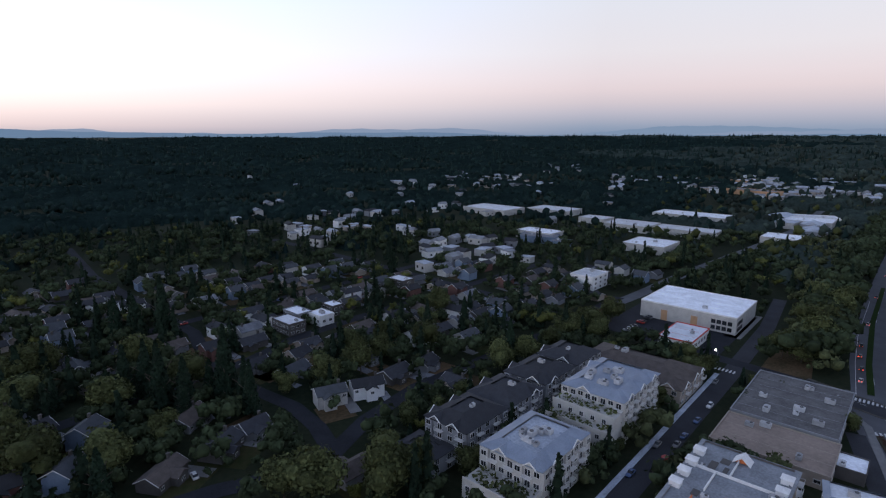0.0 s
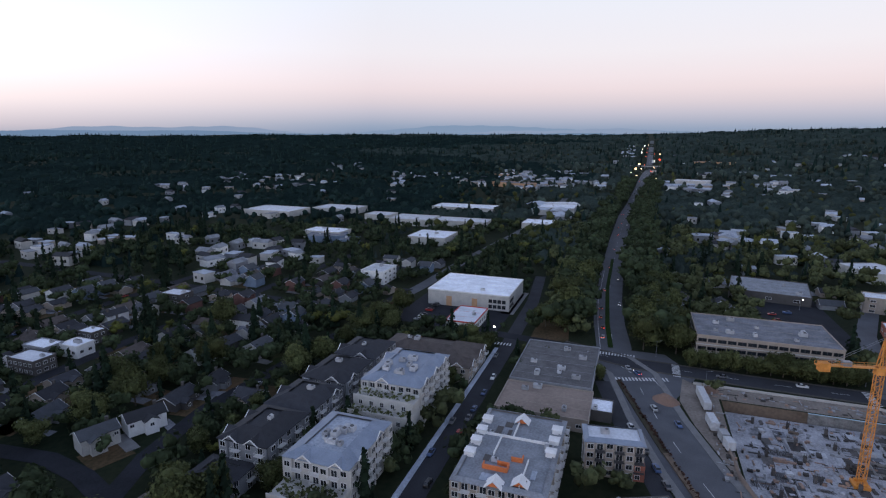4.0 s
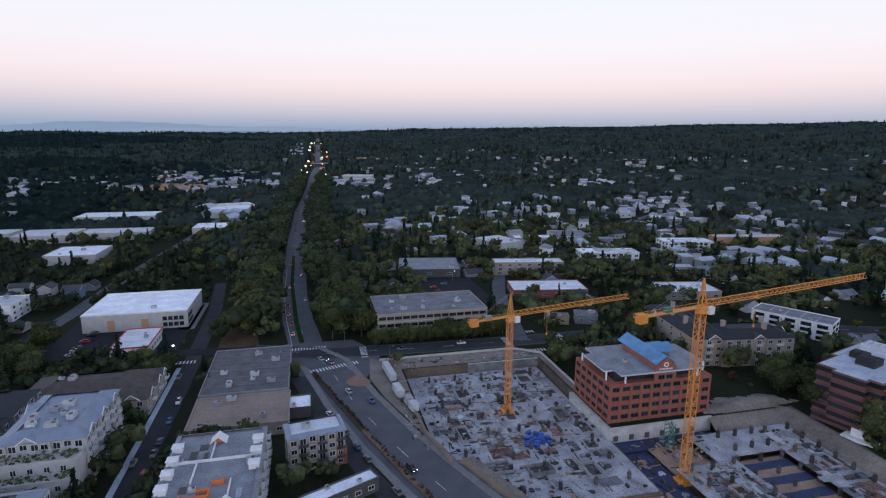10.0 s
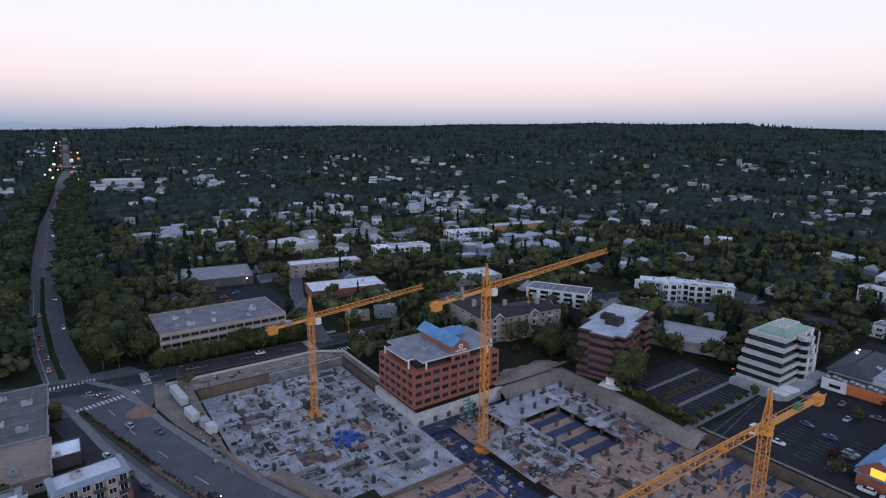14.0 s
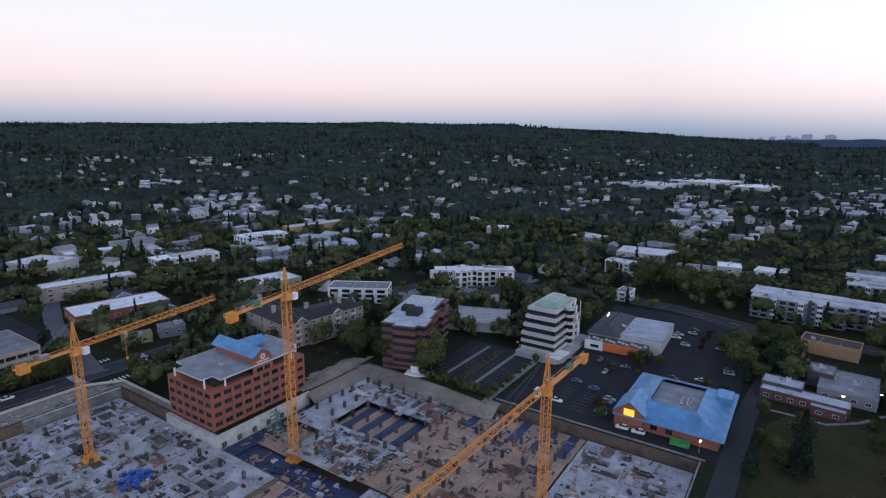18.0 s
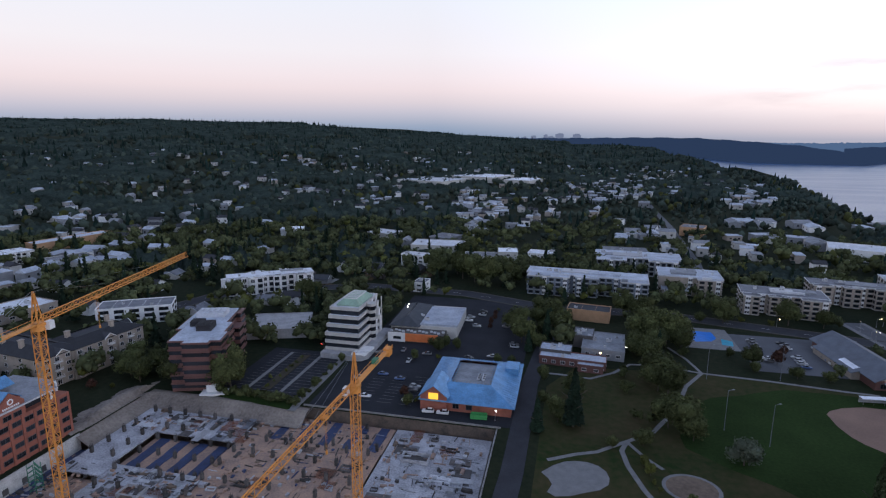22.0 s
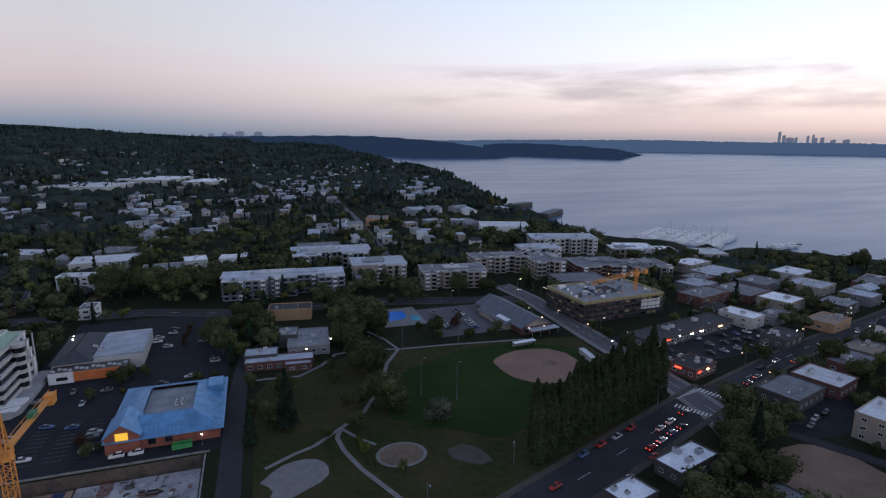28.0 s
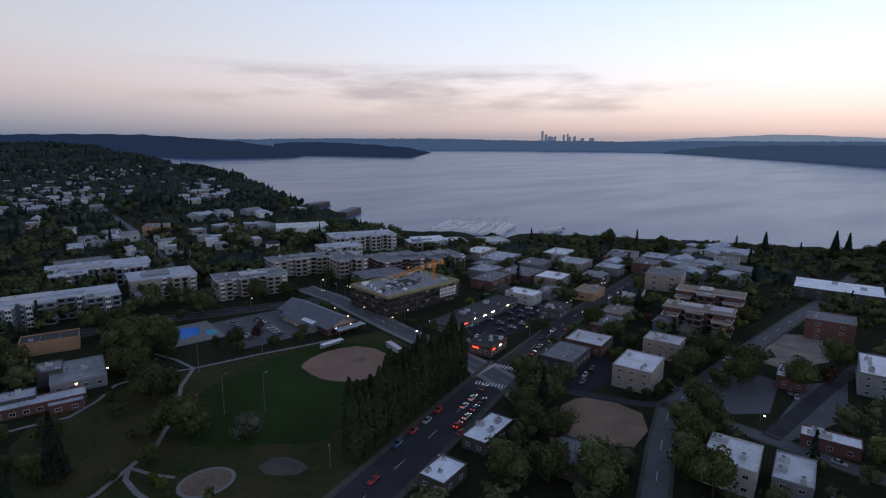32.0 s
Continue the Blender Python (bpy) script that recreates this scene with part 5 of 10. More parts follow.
    part("canopy", g, "white", b)
    return b


white_office(98, -242)


# shop with a ring of blue metal roofs round a flat well
def blue_shop(cx, cy, yaw):
    b = thing("shop", "brick shop with sloping blue metal roofs round a flat roof well", "shop", cx, cy, 0, yaw)
    w, d = 33, 39
    keep(cx, cy, w + 3, d + 3, yaw)
    g = Geo()
    g.box(-w / 2, w / 2, -d / 2, d / 2, -.5, 4.6)
    part("wall", g, "brick", b)
    g = skirt(w, d, 4.2, 8.6, 3.6, 1.5)
    part("roof", g, "bluemetal", b, "blue standing-seam metal roof")
    g = Geo()
    for i in range(24):
        u = -w / 2 + (i + .5) * w / 24
        k = min(1.0, (w / 2 - abs(u)) / 9.5)
        for s in (1, -1):
            g.bar((u, s * (d / 2 + .9), 4.68), (u, s * (d / 2 + .9 - 10.4 * k), 4.68 + 3.2 * k), .12)
    for i in range(22):
        u = -d / 2 + (i + .5) * d / 22
        k = min(1.0, (d / 2 - abs(u)) / 9.5)
        for s in (1, -1):
            g.bar((s * (w / 2 + .9), u, 4.68), (s * (w / 2 + .9 - 10.4 * k), u, 4.68 + 3.2 * k), .12)
    part("roof_seam", g, "bluemetal", b)
    g = Geo()
    g.box(-w / 2 + 8.5, w / 2 - 8.5, -d / 2 + 8.5, d / 2 - 8.5, 4.6, 6.6)
    part("flat_roof", g, "roofmid", b)
    for i in range(6):
        part("roof_unit", unit_mesh(2), None, b, at=(-4 + (i % 2) * 1.9, 1 + (i // 2) * 1.8, 6.6))
    g = Geo()
    g.box(-w / 2 - .3, -w / 2 + 5, -d / 2 + 5, -d / 2 + 13, 4.2, 7.6)
    part("corner_tower", g, "bluemetal", b)
    # gabled brick entrance with the lit yellow sign
    s_, e_ = gable_geo(13, 10, 5.8, 3.9, .7)
    part("entrance_roof", turned(s_, 1.5708, 12.3, 13.5), "bluemetal", b)
    g = Geo()
    g.box(7.3, 17.3, 10, 20.5, -.4, 5.8)
    g.add([(7.3, 20.5, 5.8), (17.3, 20.5, 5.8), (12.3, 20.5, 9.6), (7.3, 19.9, 5.8), (17.3, 19.9, 5.8), (12.3, 19.9, 9.6)], [(2, 1, 0), (3, 4, 5), (0, 3, 5, 2), (2, 5, 4, 1)])
    part("entrance", g, "brick", b)
    g = Geo()
    g.box(10.5, 14.1, 20.5, 20.65, 4.6, 7.0)
    part("lit_sign", g, "sodium", b, "lit yellow window over the entrance")
    for u in (-14, -9, -4, 1):
        on_face(b, "window", window_mesh(2.4, 2.0, "darkframe"), "N", u, d / 2 + .07, 1.2)
        on_face(b, "window", window_mesh(2.4, 2.0, "darkframe"), "E", u, w / 2 + .07, 1.2)
    return b


blue_shop(32.2, -205, 0)


# grocery with dark hipped and pale flat roofs
def grocery(cx, cy, yaw):
    b = thing("shop", "grocery store with pale and dark roofs, white and orange front", "shop", cx, cy, 0, yaw)
    keep(cx, cy, 36, 52, yaw)
    g = Geo()
    g.box(-17, 17, -21, 14, -.5, 6)
    part("wall", g, "offwhite", b)
    part("roof", turned(skirt(15, 37, 6, 7.3, 3.4), 0, 9.5, -3), "slate", b)
    g = Geo()
    g.box(-17.2, 2, -18, 13, 6, 6.5)
    g.box(-17.4, -16.9, -18, 13, 6.4, 7.0)
    g.box(-17.4, 2, 12.6, 13, 6.4, 7.0)
    part("flat_roof", g, "roofpale", b)
    g = Geo()
    g.box(-12, 16, 14, 22, -.3, 4.4)
    part("front", g, "darkwall", b)
    g = Geo()
    g.box(7.5, 16.3, 22, 22.4, -.2, 4.7)
    part("white_front", g, "white", b)
    g = Geo()
    g.box(-9, 7.4, 22, 22.4, .5, 4.5)
    part("orange_front", g, "orange", b)
    g = Geo()
    g.box(9.5, 13.5, 22.4, 22.46, 1.4, 2.8)
    part("window", g, "glass", b)
    g = Geo()
    for i in range(14):
        g.cbox(-11 + i * 2.0, 18 + (i * 5 % 3), 4.4, 1.3, .9, .7)
    part("roof_clutter", g, "unit", b)
    roof_units(b, 10, 20, 6.5, 2)
    return b


grocery(68, -272, 2)


# hall with a long dark roof and a pale skylight
def hall(cx, cy, yaw):
    b = thing("community_hall", "community hall with broad slate-blue sloping roofs, pale skylight and lit entrance", "hall", cx, cy, 0, yaw)
    keep(cx, cy, 24, 52, yaw)
    g = Geo()
    g.box(-9, 9, -24, 24, -.4, 4.2)
    part("wall", g, "brown", b)
    s_, e_ = gable_geo(48, 18, 4.2, 4.2, 1.2)
    part("roof", turned(s_, 1.5708), "roofslate", b)
    part("gable", turned(e_, 1.5708), "beige", b)
    g = Geo()
    g.box(4, 12.5, -16, 14, -.4, 3.4)
    part("side_aisle", g, "beige", b)
    g = Geo()
    g.add([(3.5, -16.6, 6.0), (13.2, -16.6, 3.2), (13.2, 14.6, 3.2), (3.5, 14.6, 6.0), (3.5, -16.6, 5.8), (13.2, -16.6, 3.0), (13.2, 14.6, 3.0), (3.5, 14.6, 5.8)], [(0, 1, 2, 3), (7, 6, 5, 4), (0, 4, 5, 1), (1, 5, 6, 2), (2, 6, 7, 3), (3, 7, 4, 0)])
    part("side_roof", g, "roofslate", b)
    g = Geo()
    g.add([(5, 1, 5.57), (11, 1, 3.83), (11, 12, 3.83), (5, 12, 5.57)], [(0, 1, 2, 3)])
    g.v = [(x, y, z + .12) for x, y, z in g.v]
    part("skylight", g, "roofwhite", b)
    for u in (-6, -2, 2, 6):
        on_face(b, "window", window_mesh(2.4, 2.0, "darkframe"), "N", u, 24.07, .8)
    for u, m in ((-4.6, "lampwarm"), (4.6, "lampwhite")):
        g = Geo()
        g.cbox(u, 24.3, 3.1, .5, .3, .4)
        part("wall_lamp", g, m, b)
    g = Geo()
    g.box(-11, 6, 24.2, 29, 3.0, 3.3)
    part("canopy", g, "roofpale", b)
    for x in (-10.5, -5, .5, 5.5):
        g = Geo()
        g.tube(x, 28.6, 0, 3, .12, .12, 6)
        part("post", g, "steel", b)
    return b


hall(-133, -267, 6)


# block under construction: dark netting, ochre parapet, its own small crane
def netted(cx, cy, yaw):
    b = thing("building", "apartment block under construction behind dark scaffold netting", "building", cx, cy, 0, yaw)
    keep(cx, cy, 60, 42, yaw)
    g = Geo()
    g.box(-28, 28, -18, 18, -.5, 11.2)
    part("wall", g, "netting", b)
    for f in range(4):
        for s_, ln, out in (("N", 56, 18), ("E", 36, 28), ("W", 36, 28)):
            n = int(ln / 4)
            for i in range(n):
                if rng.random() < .72:
                    g = Geo()
                    g.box(-1.5, 1.5, -.1, 0, f * 2.8 + .9, f * 2.8 + 2.3)
                    x, y = face_at(s_, (i - (n - 1) / 2) * ln / n, out)
                    part("opening", turned(g, SIDE[s_], x, y), rng.choice(("darkwall", "glass", "brown", "ochre")), b)
        for s_, ln, out in (("N", 57.6, 18), ("E", 37.6, 28), ("W", 37.6, 28)):
            g = Geo()
            g.box(-ln / 2, ln / 2, -.85, 0, f * 2.8 + 2.55, f * 2.8 + 2.72)
            x, y = face_at(s_, 0, out)
            part("scaffold_deck", turned(g, SIDE[s_], x, y), "shinglebrown", b)
    g = Geo()
    g.box(-27, 27, -17, 17, 11.2, 11.8)
    part("roof_deck", g, "roofmid", b)
    # flat dark sheet drawn for the shaded depth of a light well
    g = Geo()
    g.box(-8, 10, -8, 6, 11.8, 11.9)
    part("light_well", g, "netting", b)
    for x0, x1, y0, y1 in ((-28.3, 28.3, -18.3, -17), (-28.3, 28.3, 17, 18.3), (-28.3, -27, -17, 17), (27, 28.3, -17, 17)):
        g = Geo()
        g.box(x0, x1, y0, y1, 11.0, 12.7)
        part("parapet", g, "ochre", b, "unfinished ochre sheathing round the roof")
    for i in range(54):
        g = Geo()
        g.cbox(rng.uniform(-26, 26), rng.uniform(-16, 16), 11.8, rng.uniform(.8, 4.5), rng.uniform(.8, 2.4), rng.uniform(.3, 1.6), 0, rng.random())
        part("roof_unit", g, rng.choice(("unit", "white", "roofgrey", "ply", "rebar", "roofpale")), b)
    g = Geo()
    g.box(-26, -12, 18, 18.2, 4, 9.5)
    part("wrap", g, "white", b)
    for i in range(20):
        g = Geo()
        x = -28 + i * 56 / 19
        g.bar((x, 18.8, -.3), (x, 18.8, 12), .14)
        part("scaffold_pole", g, "rebar", b)
    return b


netted(-193, -267, 4)


# town apartment blocks: a long bar with wings stepping forward, white bays and pale flat roofs
def bay_mesh(wd, h, storeys, mats):
    def make():
        g = Geo()
        g.box(-wd / 2, wd / 2, -.9, .05, .4, h + .5)
        st = h / storeys
        for f in range(storeys):
            for s in (-1, 1):
                g.box(s * wd / 4 - wd / 5, s * wd / 4 + wd / 5, -.96, -.8, f * st + 1.0, f * st + st - .5, 1)
        return g.mesh("bay_window", [mats, "glass"])
    return shared(("bay", wd, h, storeys, mats), make)


def tier_mesh(wd, h, storeys):
    def make():
        g = Geo()
        st = h / storeys
        for f in range(storeys):
            g.box(-wd / 2, wd / 2, -.1, .02, f * st + .8, f * st + st - .45)
            g.box(-wd / 2 + .15, wd / 2 - .15, -.14, -.02, f * st + .9, f * st + st - .55, 1)
            g.box(-wd / 2 - .2, wd / 2 + .2, -.55, .02, f * st + .2, f * st + .34, 2)
        return g.mesh("window_column", ["darkframe", "glass", "offwhite"])
    return shared(("tier", wd, h, storeys), make)


def condo(label, cx, cy, w, d, h, storeys, yaw, wall, wings, roof="roofpale", bay="white", skip=""):
    """wings: (from, to, forward of the front, lower by)"""
    z = ground_z(cx, cy)
    b = thing("apartment_building", label, "apartments", cx, cy, z, yaw, group="town apartments")
    keep(cx, cy, w, d, yaw)
    for k, (u0, u1, y0, y1, hh) in enumerate([(-w / 2, w / 2, -d / 2, d / 2, h)] + [(p, q, d / 2, d / 2 + f, h - l) for p, q, f, l in wings]):
        g = Geo()
        g.box(u0, u1, y0, y1, -3, hh)
        wl_ = part("wall" if k == 0 else "wing", g, wall, b)
        g = Geo()
        g.box(u0 - .5, u1 + .5, (y0 - .5 if k == 0 else y0 - .48), y1 + .5, hh + k * .02, hh + .4 + k * .02)
        g.box(u0 - .5, u1 + .5, y1 + .2, y1 + .51, hh + .2, hh + .75, 1)
        g.box(u0 - .51, u0 - .2, y0, y1 + .5, hh + .2, hh + .7, 1)
        g.box(u1 + .2, u1 + .51, y0, y1 + .5, hh + .2, hh + .7, 1)
        part("roof", g, [roof, "offwhite" if k % 2 else "unit"], b)
        for _ in range(2 if k == 0 else 1):
            q, e = rng.uniform(.2, .45) * (u1 - u0), rng.uniform(.3, .6) * (y1 - y0)
            c_ = rng.uniform(u0 + q / 2, u1 - q / 2)
            g = Geo()
            g.cbox(c_, (y0 + y1) / 2 + rng.uniform(-.15, .15) * (y1 - y0), hh + .3, q, e, rng.uniform(.5, 1.5))
            part("roof_step", g, rng.choice((roof, "roofmid", "unit")), b)
        n = max(1, round((u1 - u0) / 4.3))
        for i in range(n):
            u = u0 + (i + .5) * (u1 - u0) / n
            if k == 0 and any(p < u < q for p, q, f, l in wings):
                continue
            me = bay_mesh(2.5, hh, storeys, bay) if (i + k) % 3 == 1 else tier_mesh(2.9, hh, storeys)
            part("bay_window" if (i + k) % 3 == 1 else "window_column", me, None, b, at=(u, y1, 0), turn=math.pi)
        m = max(1, round((y1 - y0) / 6))
        for s in "EW":
            if s in skip:
                continue
            for i in range(m):
                part("window_column", tier_mesh(2.6, hh, storeys), None, b, at=(u1 if s == "E" else u0, y0 + (i + .5) * (y1 - y0) / m, 0), turn=math.pi / 2 if s == "E" else -math.pi / 2)
    for _ in range(int(w / 7)):
        part("roof_unit", unit_mesh(rng.randrange(4)), None, b, at=(rng.uniform(-.46, .46) * w, rng.uniform(-.4, .3) * d, h + .4), turn=rng.choice((0, 1.5708)))
    return b


condo("long blue-grey apartment block with white bays and stepped wings", -15.7, -367, 76, 18, 12, 4, -5, "bluegrey", ((10, 36, 9, 0), (-8, 6, 6, 0), (-38, -22, 9, 0)))
condo("grey apartment block with a notched flat roof", -56, -442, 62, 26, 11, 3, -5, "greywall", ((-28, -8, 9, 0), (8, 29, 12, 0)))
condo("beige apartment block with white bays over a low white front", -82, -384, 38, 26, 12, 4, -5, "beige", ((-18, -4, 5, 0), (2, 17, 8, 7)))
condo("beige apartment block with stepped wings and grey roof", -127.5, -352, 44, 20, 11, 4, -9, "beige", ((-21, -8, 6, 0), (-2, 8, 4, 0), (13, 21.5, 7, 0)), "roofgrey")
condo("beige apartment block with white bay windows", -175, -378, 46, 16, 12, 4, -9, "beige", ((-22, -10, 4, 0), (-3, 6, 4, 0), (12, 22, 5, 0)), "roofgrey")
condo("beige apartment block with white bay windows", -203, -360, 24, 32, 12, 4, -9, "beige", ((-11, -2, 4, 0), (4, 11, 5, 0)), "roofgrey")
condo("brown condominium with white bays near the shore", -239, -346, 36, 28, 11, 4, -11, "brown", ((-17, -6, 5, 0), (2, 16, 5, 0)), "roofgrey")
condo("grey condominium with white bays near the shore", -278, -338, 30, 26, 10, 3, -10, "greywall", ((-14, -4, 5, 0), (4, 14, 4, 0)), "roofgrey")
condo("large cream lakeside condominium with rows of white bays", -269, -443, 60, 28, 13, 4, -17, "offwhite", ((-29, -20, 4, 0), (-14, -5, 4, 0), (1, 10, 4, 0), (16, 28, 5, 0)), "roofpale")
condo("pale condominium with white bays beside the lake road", -222, -402, 34, 20, 11, 3, -12, "offwhite", ((-16, -6, 4, 0), (2, 14, 4, 0)), "roofpale")
condo("low pale block of flats behind the main street", -318, -412, 30, 18, 8, 2, -20, "beige", ((-13, -3, 3, 0), (4, 13, 3, 0)), "roofwhite")
for x, y, w, d, yaw in ((-225, -330, 70, 30, -8), (-255, -415, 110, 40, -15), (-170, -350, 60, 24, -5), (-300, -330, 40, 20, 0)):
    keep(x, y, w, d, yaw, 0)
keep(-205, -242, 84, 16, 4, 0)
condo("white three-storey building with rows of balconies and bays", 188, -320, 54, 12, 11, 3, 35, "white", ((-26, -16, 3, 0), (-10, -1, 2, 0), (5, 14, 3, 0), (18, 26, 2, 1)), "roofwhite")
for cx, cy, w, d, h, yaw in ((396, -234, 46, 18, 10, 80), (430, -332, 44, 20, 9, 78)):
    condo("white apartment building with rows of bays among trees", cx, cy, w, d, h, 3, yaw, "white", ((-w / 2 + 1, -w / 4, 3, 0), (-4, 5, 2, 0), (w / 4, w / 2 - 1, 3, 0)), "roofwhite")
# white chapel with a steep gable
ch = thing("chapel", "small white chapel with a steep pointed gable", "chapel", -94, -600, ground_z(-94, -600), 80)
q = Geo()
q.box(-6, 6, -4, 4, -2, 4)
part("wall", q, "white", ch)
s_, e_ = gable_geo(12, 8, 4, 9, .3)
part("roof", s_, "roofdark", ch)
part("gable", e_, "white", ch)

# ---- more blocks round the town ----
block("low grey-roofed shop building downtown", -208, -318, 36, 25, 6, 2, "darkwall", "roofgrey", yaw=-10, win=(4.5, 2, 1.5), units=4)
block("white-roofed shed beside the marina", -337, -426, 33, 27, 6, 2, "white", "roofwhite", yaw=-20, win=(4.5, 2, 1.5), units=2)
block("white-roofed shed beside the marina", -355, -407, 20, 22, 6, 2, "offwhite", "roofwhite", yaw=-20, win=(4.5, 2, 1.5), units=2)
block("white-roofed shed beside the marina", -386, -385, 26, 27, 6, 2, "offwhite", "roofwhite", yaw=-20, win=(4.5, 2, 1.5), units=2)
block("white lakeside condominium with flat roof", -251, -531, 51, 34, 9, 3, "white", "roofwhite", yaw=-20, win=(4.5, 2, 1.5), units=2)
block("cream condominium with pale stair towers", -357, -186, 25, 23, 11, 3, "beige", "roofgrey", yaw=20, win=(4.5, 2, 1.5), units=4)
block("flat-roofed apartment building near the lake", -458, -188, 20, 18, 8, 2, "offwhite", "roofgrey", yaw=20, win=(4.5, 2, 1.5), units=4)
condo("tan-brown apartment block with stepped flat roofs", -291, -131, 34, 15, 10, 3, -72, "brown", ((-16.5, -8, 7, 2.8), (-3, 5, 5, 0), (9, 16.5, 7, 2.8)), "roofbrown", bay="tan")
condo("tan-brown apartment block with stepped flat roofs", -326, -141, 36, 15, 11, 3, -72, "brown", ((-17.5, -8, 7, 2.8), (-3, 6, 5, 0), (10, 17.5, 7, 2.8)), "roofbrown", bay="tan")
block("low pale-roofed building by the shore", -423, -261, 24, 22, 6, 2, "offwhite", "roofgrey", yaw=20, win=(4.5, 2, 1.5), units=4)
block("white three-storey apartment building with flat roof", 113, -413, 23, 11, 9, 3, "white", "roofwhite", yaw=-10, win=(4.5, 2, 1.5), units=4)
block("long low apartment building with a pale roof", 108, -468, 45, 28, 8, 2, "offwhite", "roofwhite", yaw=4, win=(4.5, 2, 1.5), units=4)
block("flat grey-roofed building among houses", 111, -510, 23, 25, 7, 2, "greywall", "roofgrey", yaw=-17, win=(4.5, 2, 1.5), units=4)
block("long pale-roofed apartment building near the park", 65, -433, 26, 18, 7, 2, "offwhite", "roofgrey", yaw=6, win=(4.5, 2, 1.5), units=4)
block("pale-roofed apartment building near the park", 45, -450, 16, 18, 8, 2, "offwhite", "roofwhite", yaw=8, win=(4.5, 2, 1.5), units=4)
block("cream apartment building with flat roof", 17, -449, 21, 15, 8, 2, "white", "roofwhite", yaw=-6, win=(4.5, 2, 1.5), units=4)
block("small white two-storey house with a grey roof", 91, -344, 8, 12, 6, 2, "white", "roofgrey", yaw=-4, win=(4.5, 2, 1.5), units=4)
block("white-roofed house among trees", 179, -530, 27, 23, 5, 1, "offwhite", "roofwhite", yaw=-17, win=(4.5, 2, 1.5), units=2)
block("grey apartment block with flat roof", -50, -472, 35, 20, 9, 3, "greywall", "roofgrey", yaw=-1, win=(4.5, 2, 1.5), units=4)
block("ochre-walled building with a gabled front", -133, -621, 23, 25, 9, 3, "tan", "roofgrey", yaw=-20, win=(4.5, 2, 1.5), units=2)
block("pale flat-roofed building on the hill", 206, -323, 17, 31, 7, 2, "white", "roofwhite", yaw=-20, win=(4.5, 2, 1.5), units=4)
block("white flat-roofed building among trees", 277, -520, 22, 19, 6, 2, "white", "roofwhite", yaw=20, win=(4.5, 2, 1.5), units=2)
block("pale apartment row among trees", 379, -348, 18, 30, 6, 2, "offwhite", "roofgrey", yaw=-20, win=(4.5, 2, 1.5), units=2)
block("pale apartment row among trees", 477, -169, 36, 29, 7, 2, "offwhite", "roofwhite", yaw=20, win=(4.5, 2, 1.5), units=2)
block("pale flat-roofed building among trees", 494, -248, 34, 35, 7, 2, "offwhite", "roofgrey", yaw=-11, win=(4.5, 2, 1.5), units=2)
block("low yellow-walled building by the crossing", 268, -130, 7, 13, 4, 1, "ochre", "roofgrey", yaw=-20, win=(4.5, 2, 1.5), units=4)
block("long grey-roofed sheds by the road", 265, -146, 8, 12, 5, 1, "greywall", "roofgrey", yaw=-20, win=(4.5, 2, 1.5), units=4)
block("pale apartment row on the far slope", 1048, 223, 34, 79, 8, 2, "tan", "roofgrey", yaw=-20, win=(4.5, 2, 1.5), units=2)
block("white commercial row along the avenue", 802, 102, 34, 50, 7, 2, "white", "roofwhite", yaw=20, win=(4.5, 2, 1.5), units=2)
block("brick-coloured building on the far slope", 1618, -186, 34, 98, 9, 3, "tan", "roofgrey", yaw=-0, win=(4.5, 2, 1.5), units=2)
block("pale office block on the far slope", 1134, -98, 34, 60, 9, 3, "offwhite", "roofwhite", yaw=-12, win=(4.5, 2, 1.5), units=2)
block("blue-walled workshop with grey roof", 465, 283, 24, 36, 6, 2, "bluewall", "roofgrey", yaw=20, win=(4.5, 2, 1.5), units=2)
block("blue-walled workshop with grey roof", 457, 254, 15, 18, 5, 1, "bluewall", "roofgrey", yaw=20, win=(4.5, 2, 1.5), units=2)
block("low white-roofed workshop among sheds", 620, 299, 27, 33, 6, 2, "offwhite", "roofwhite", yaw=-1, win=(4.5, 2, 1.5), units=2)
block("white-roofed block on the far slope", 1229, 273, 69, 34, 8, 2, "tan", "roofwhite", yaw=-20, win=(4.5, 2, 1.5), units=2)

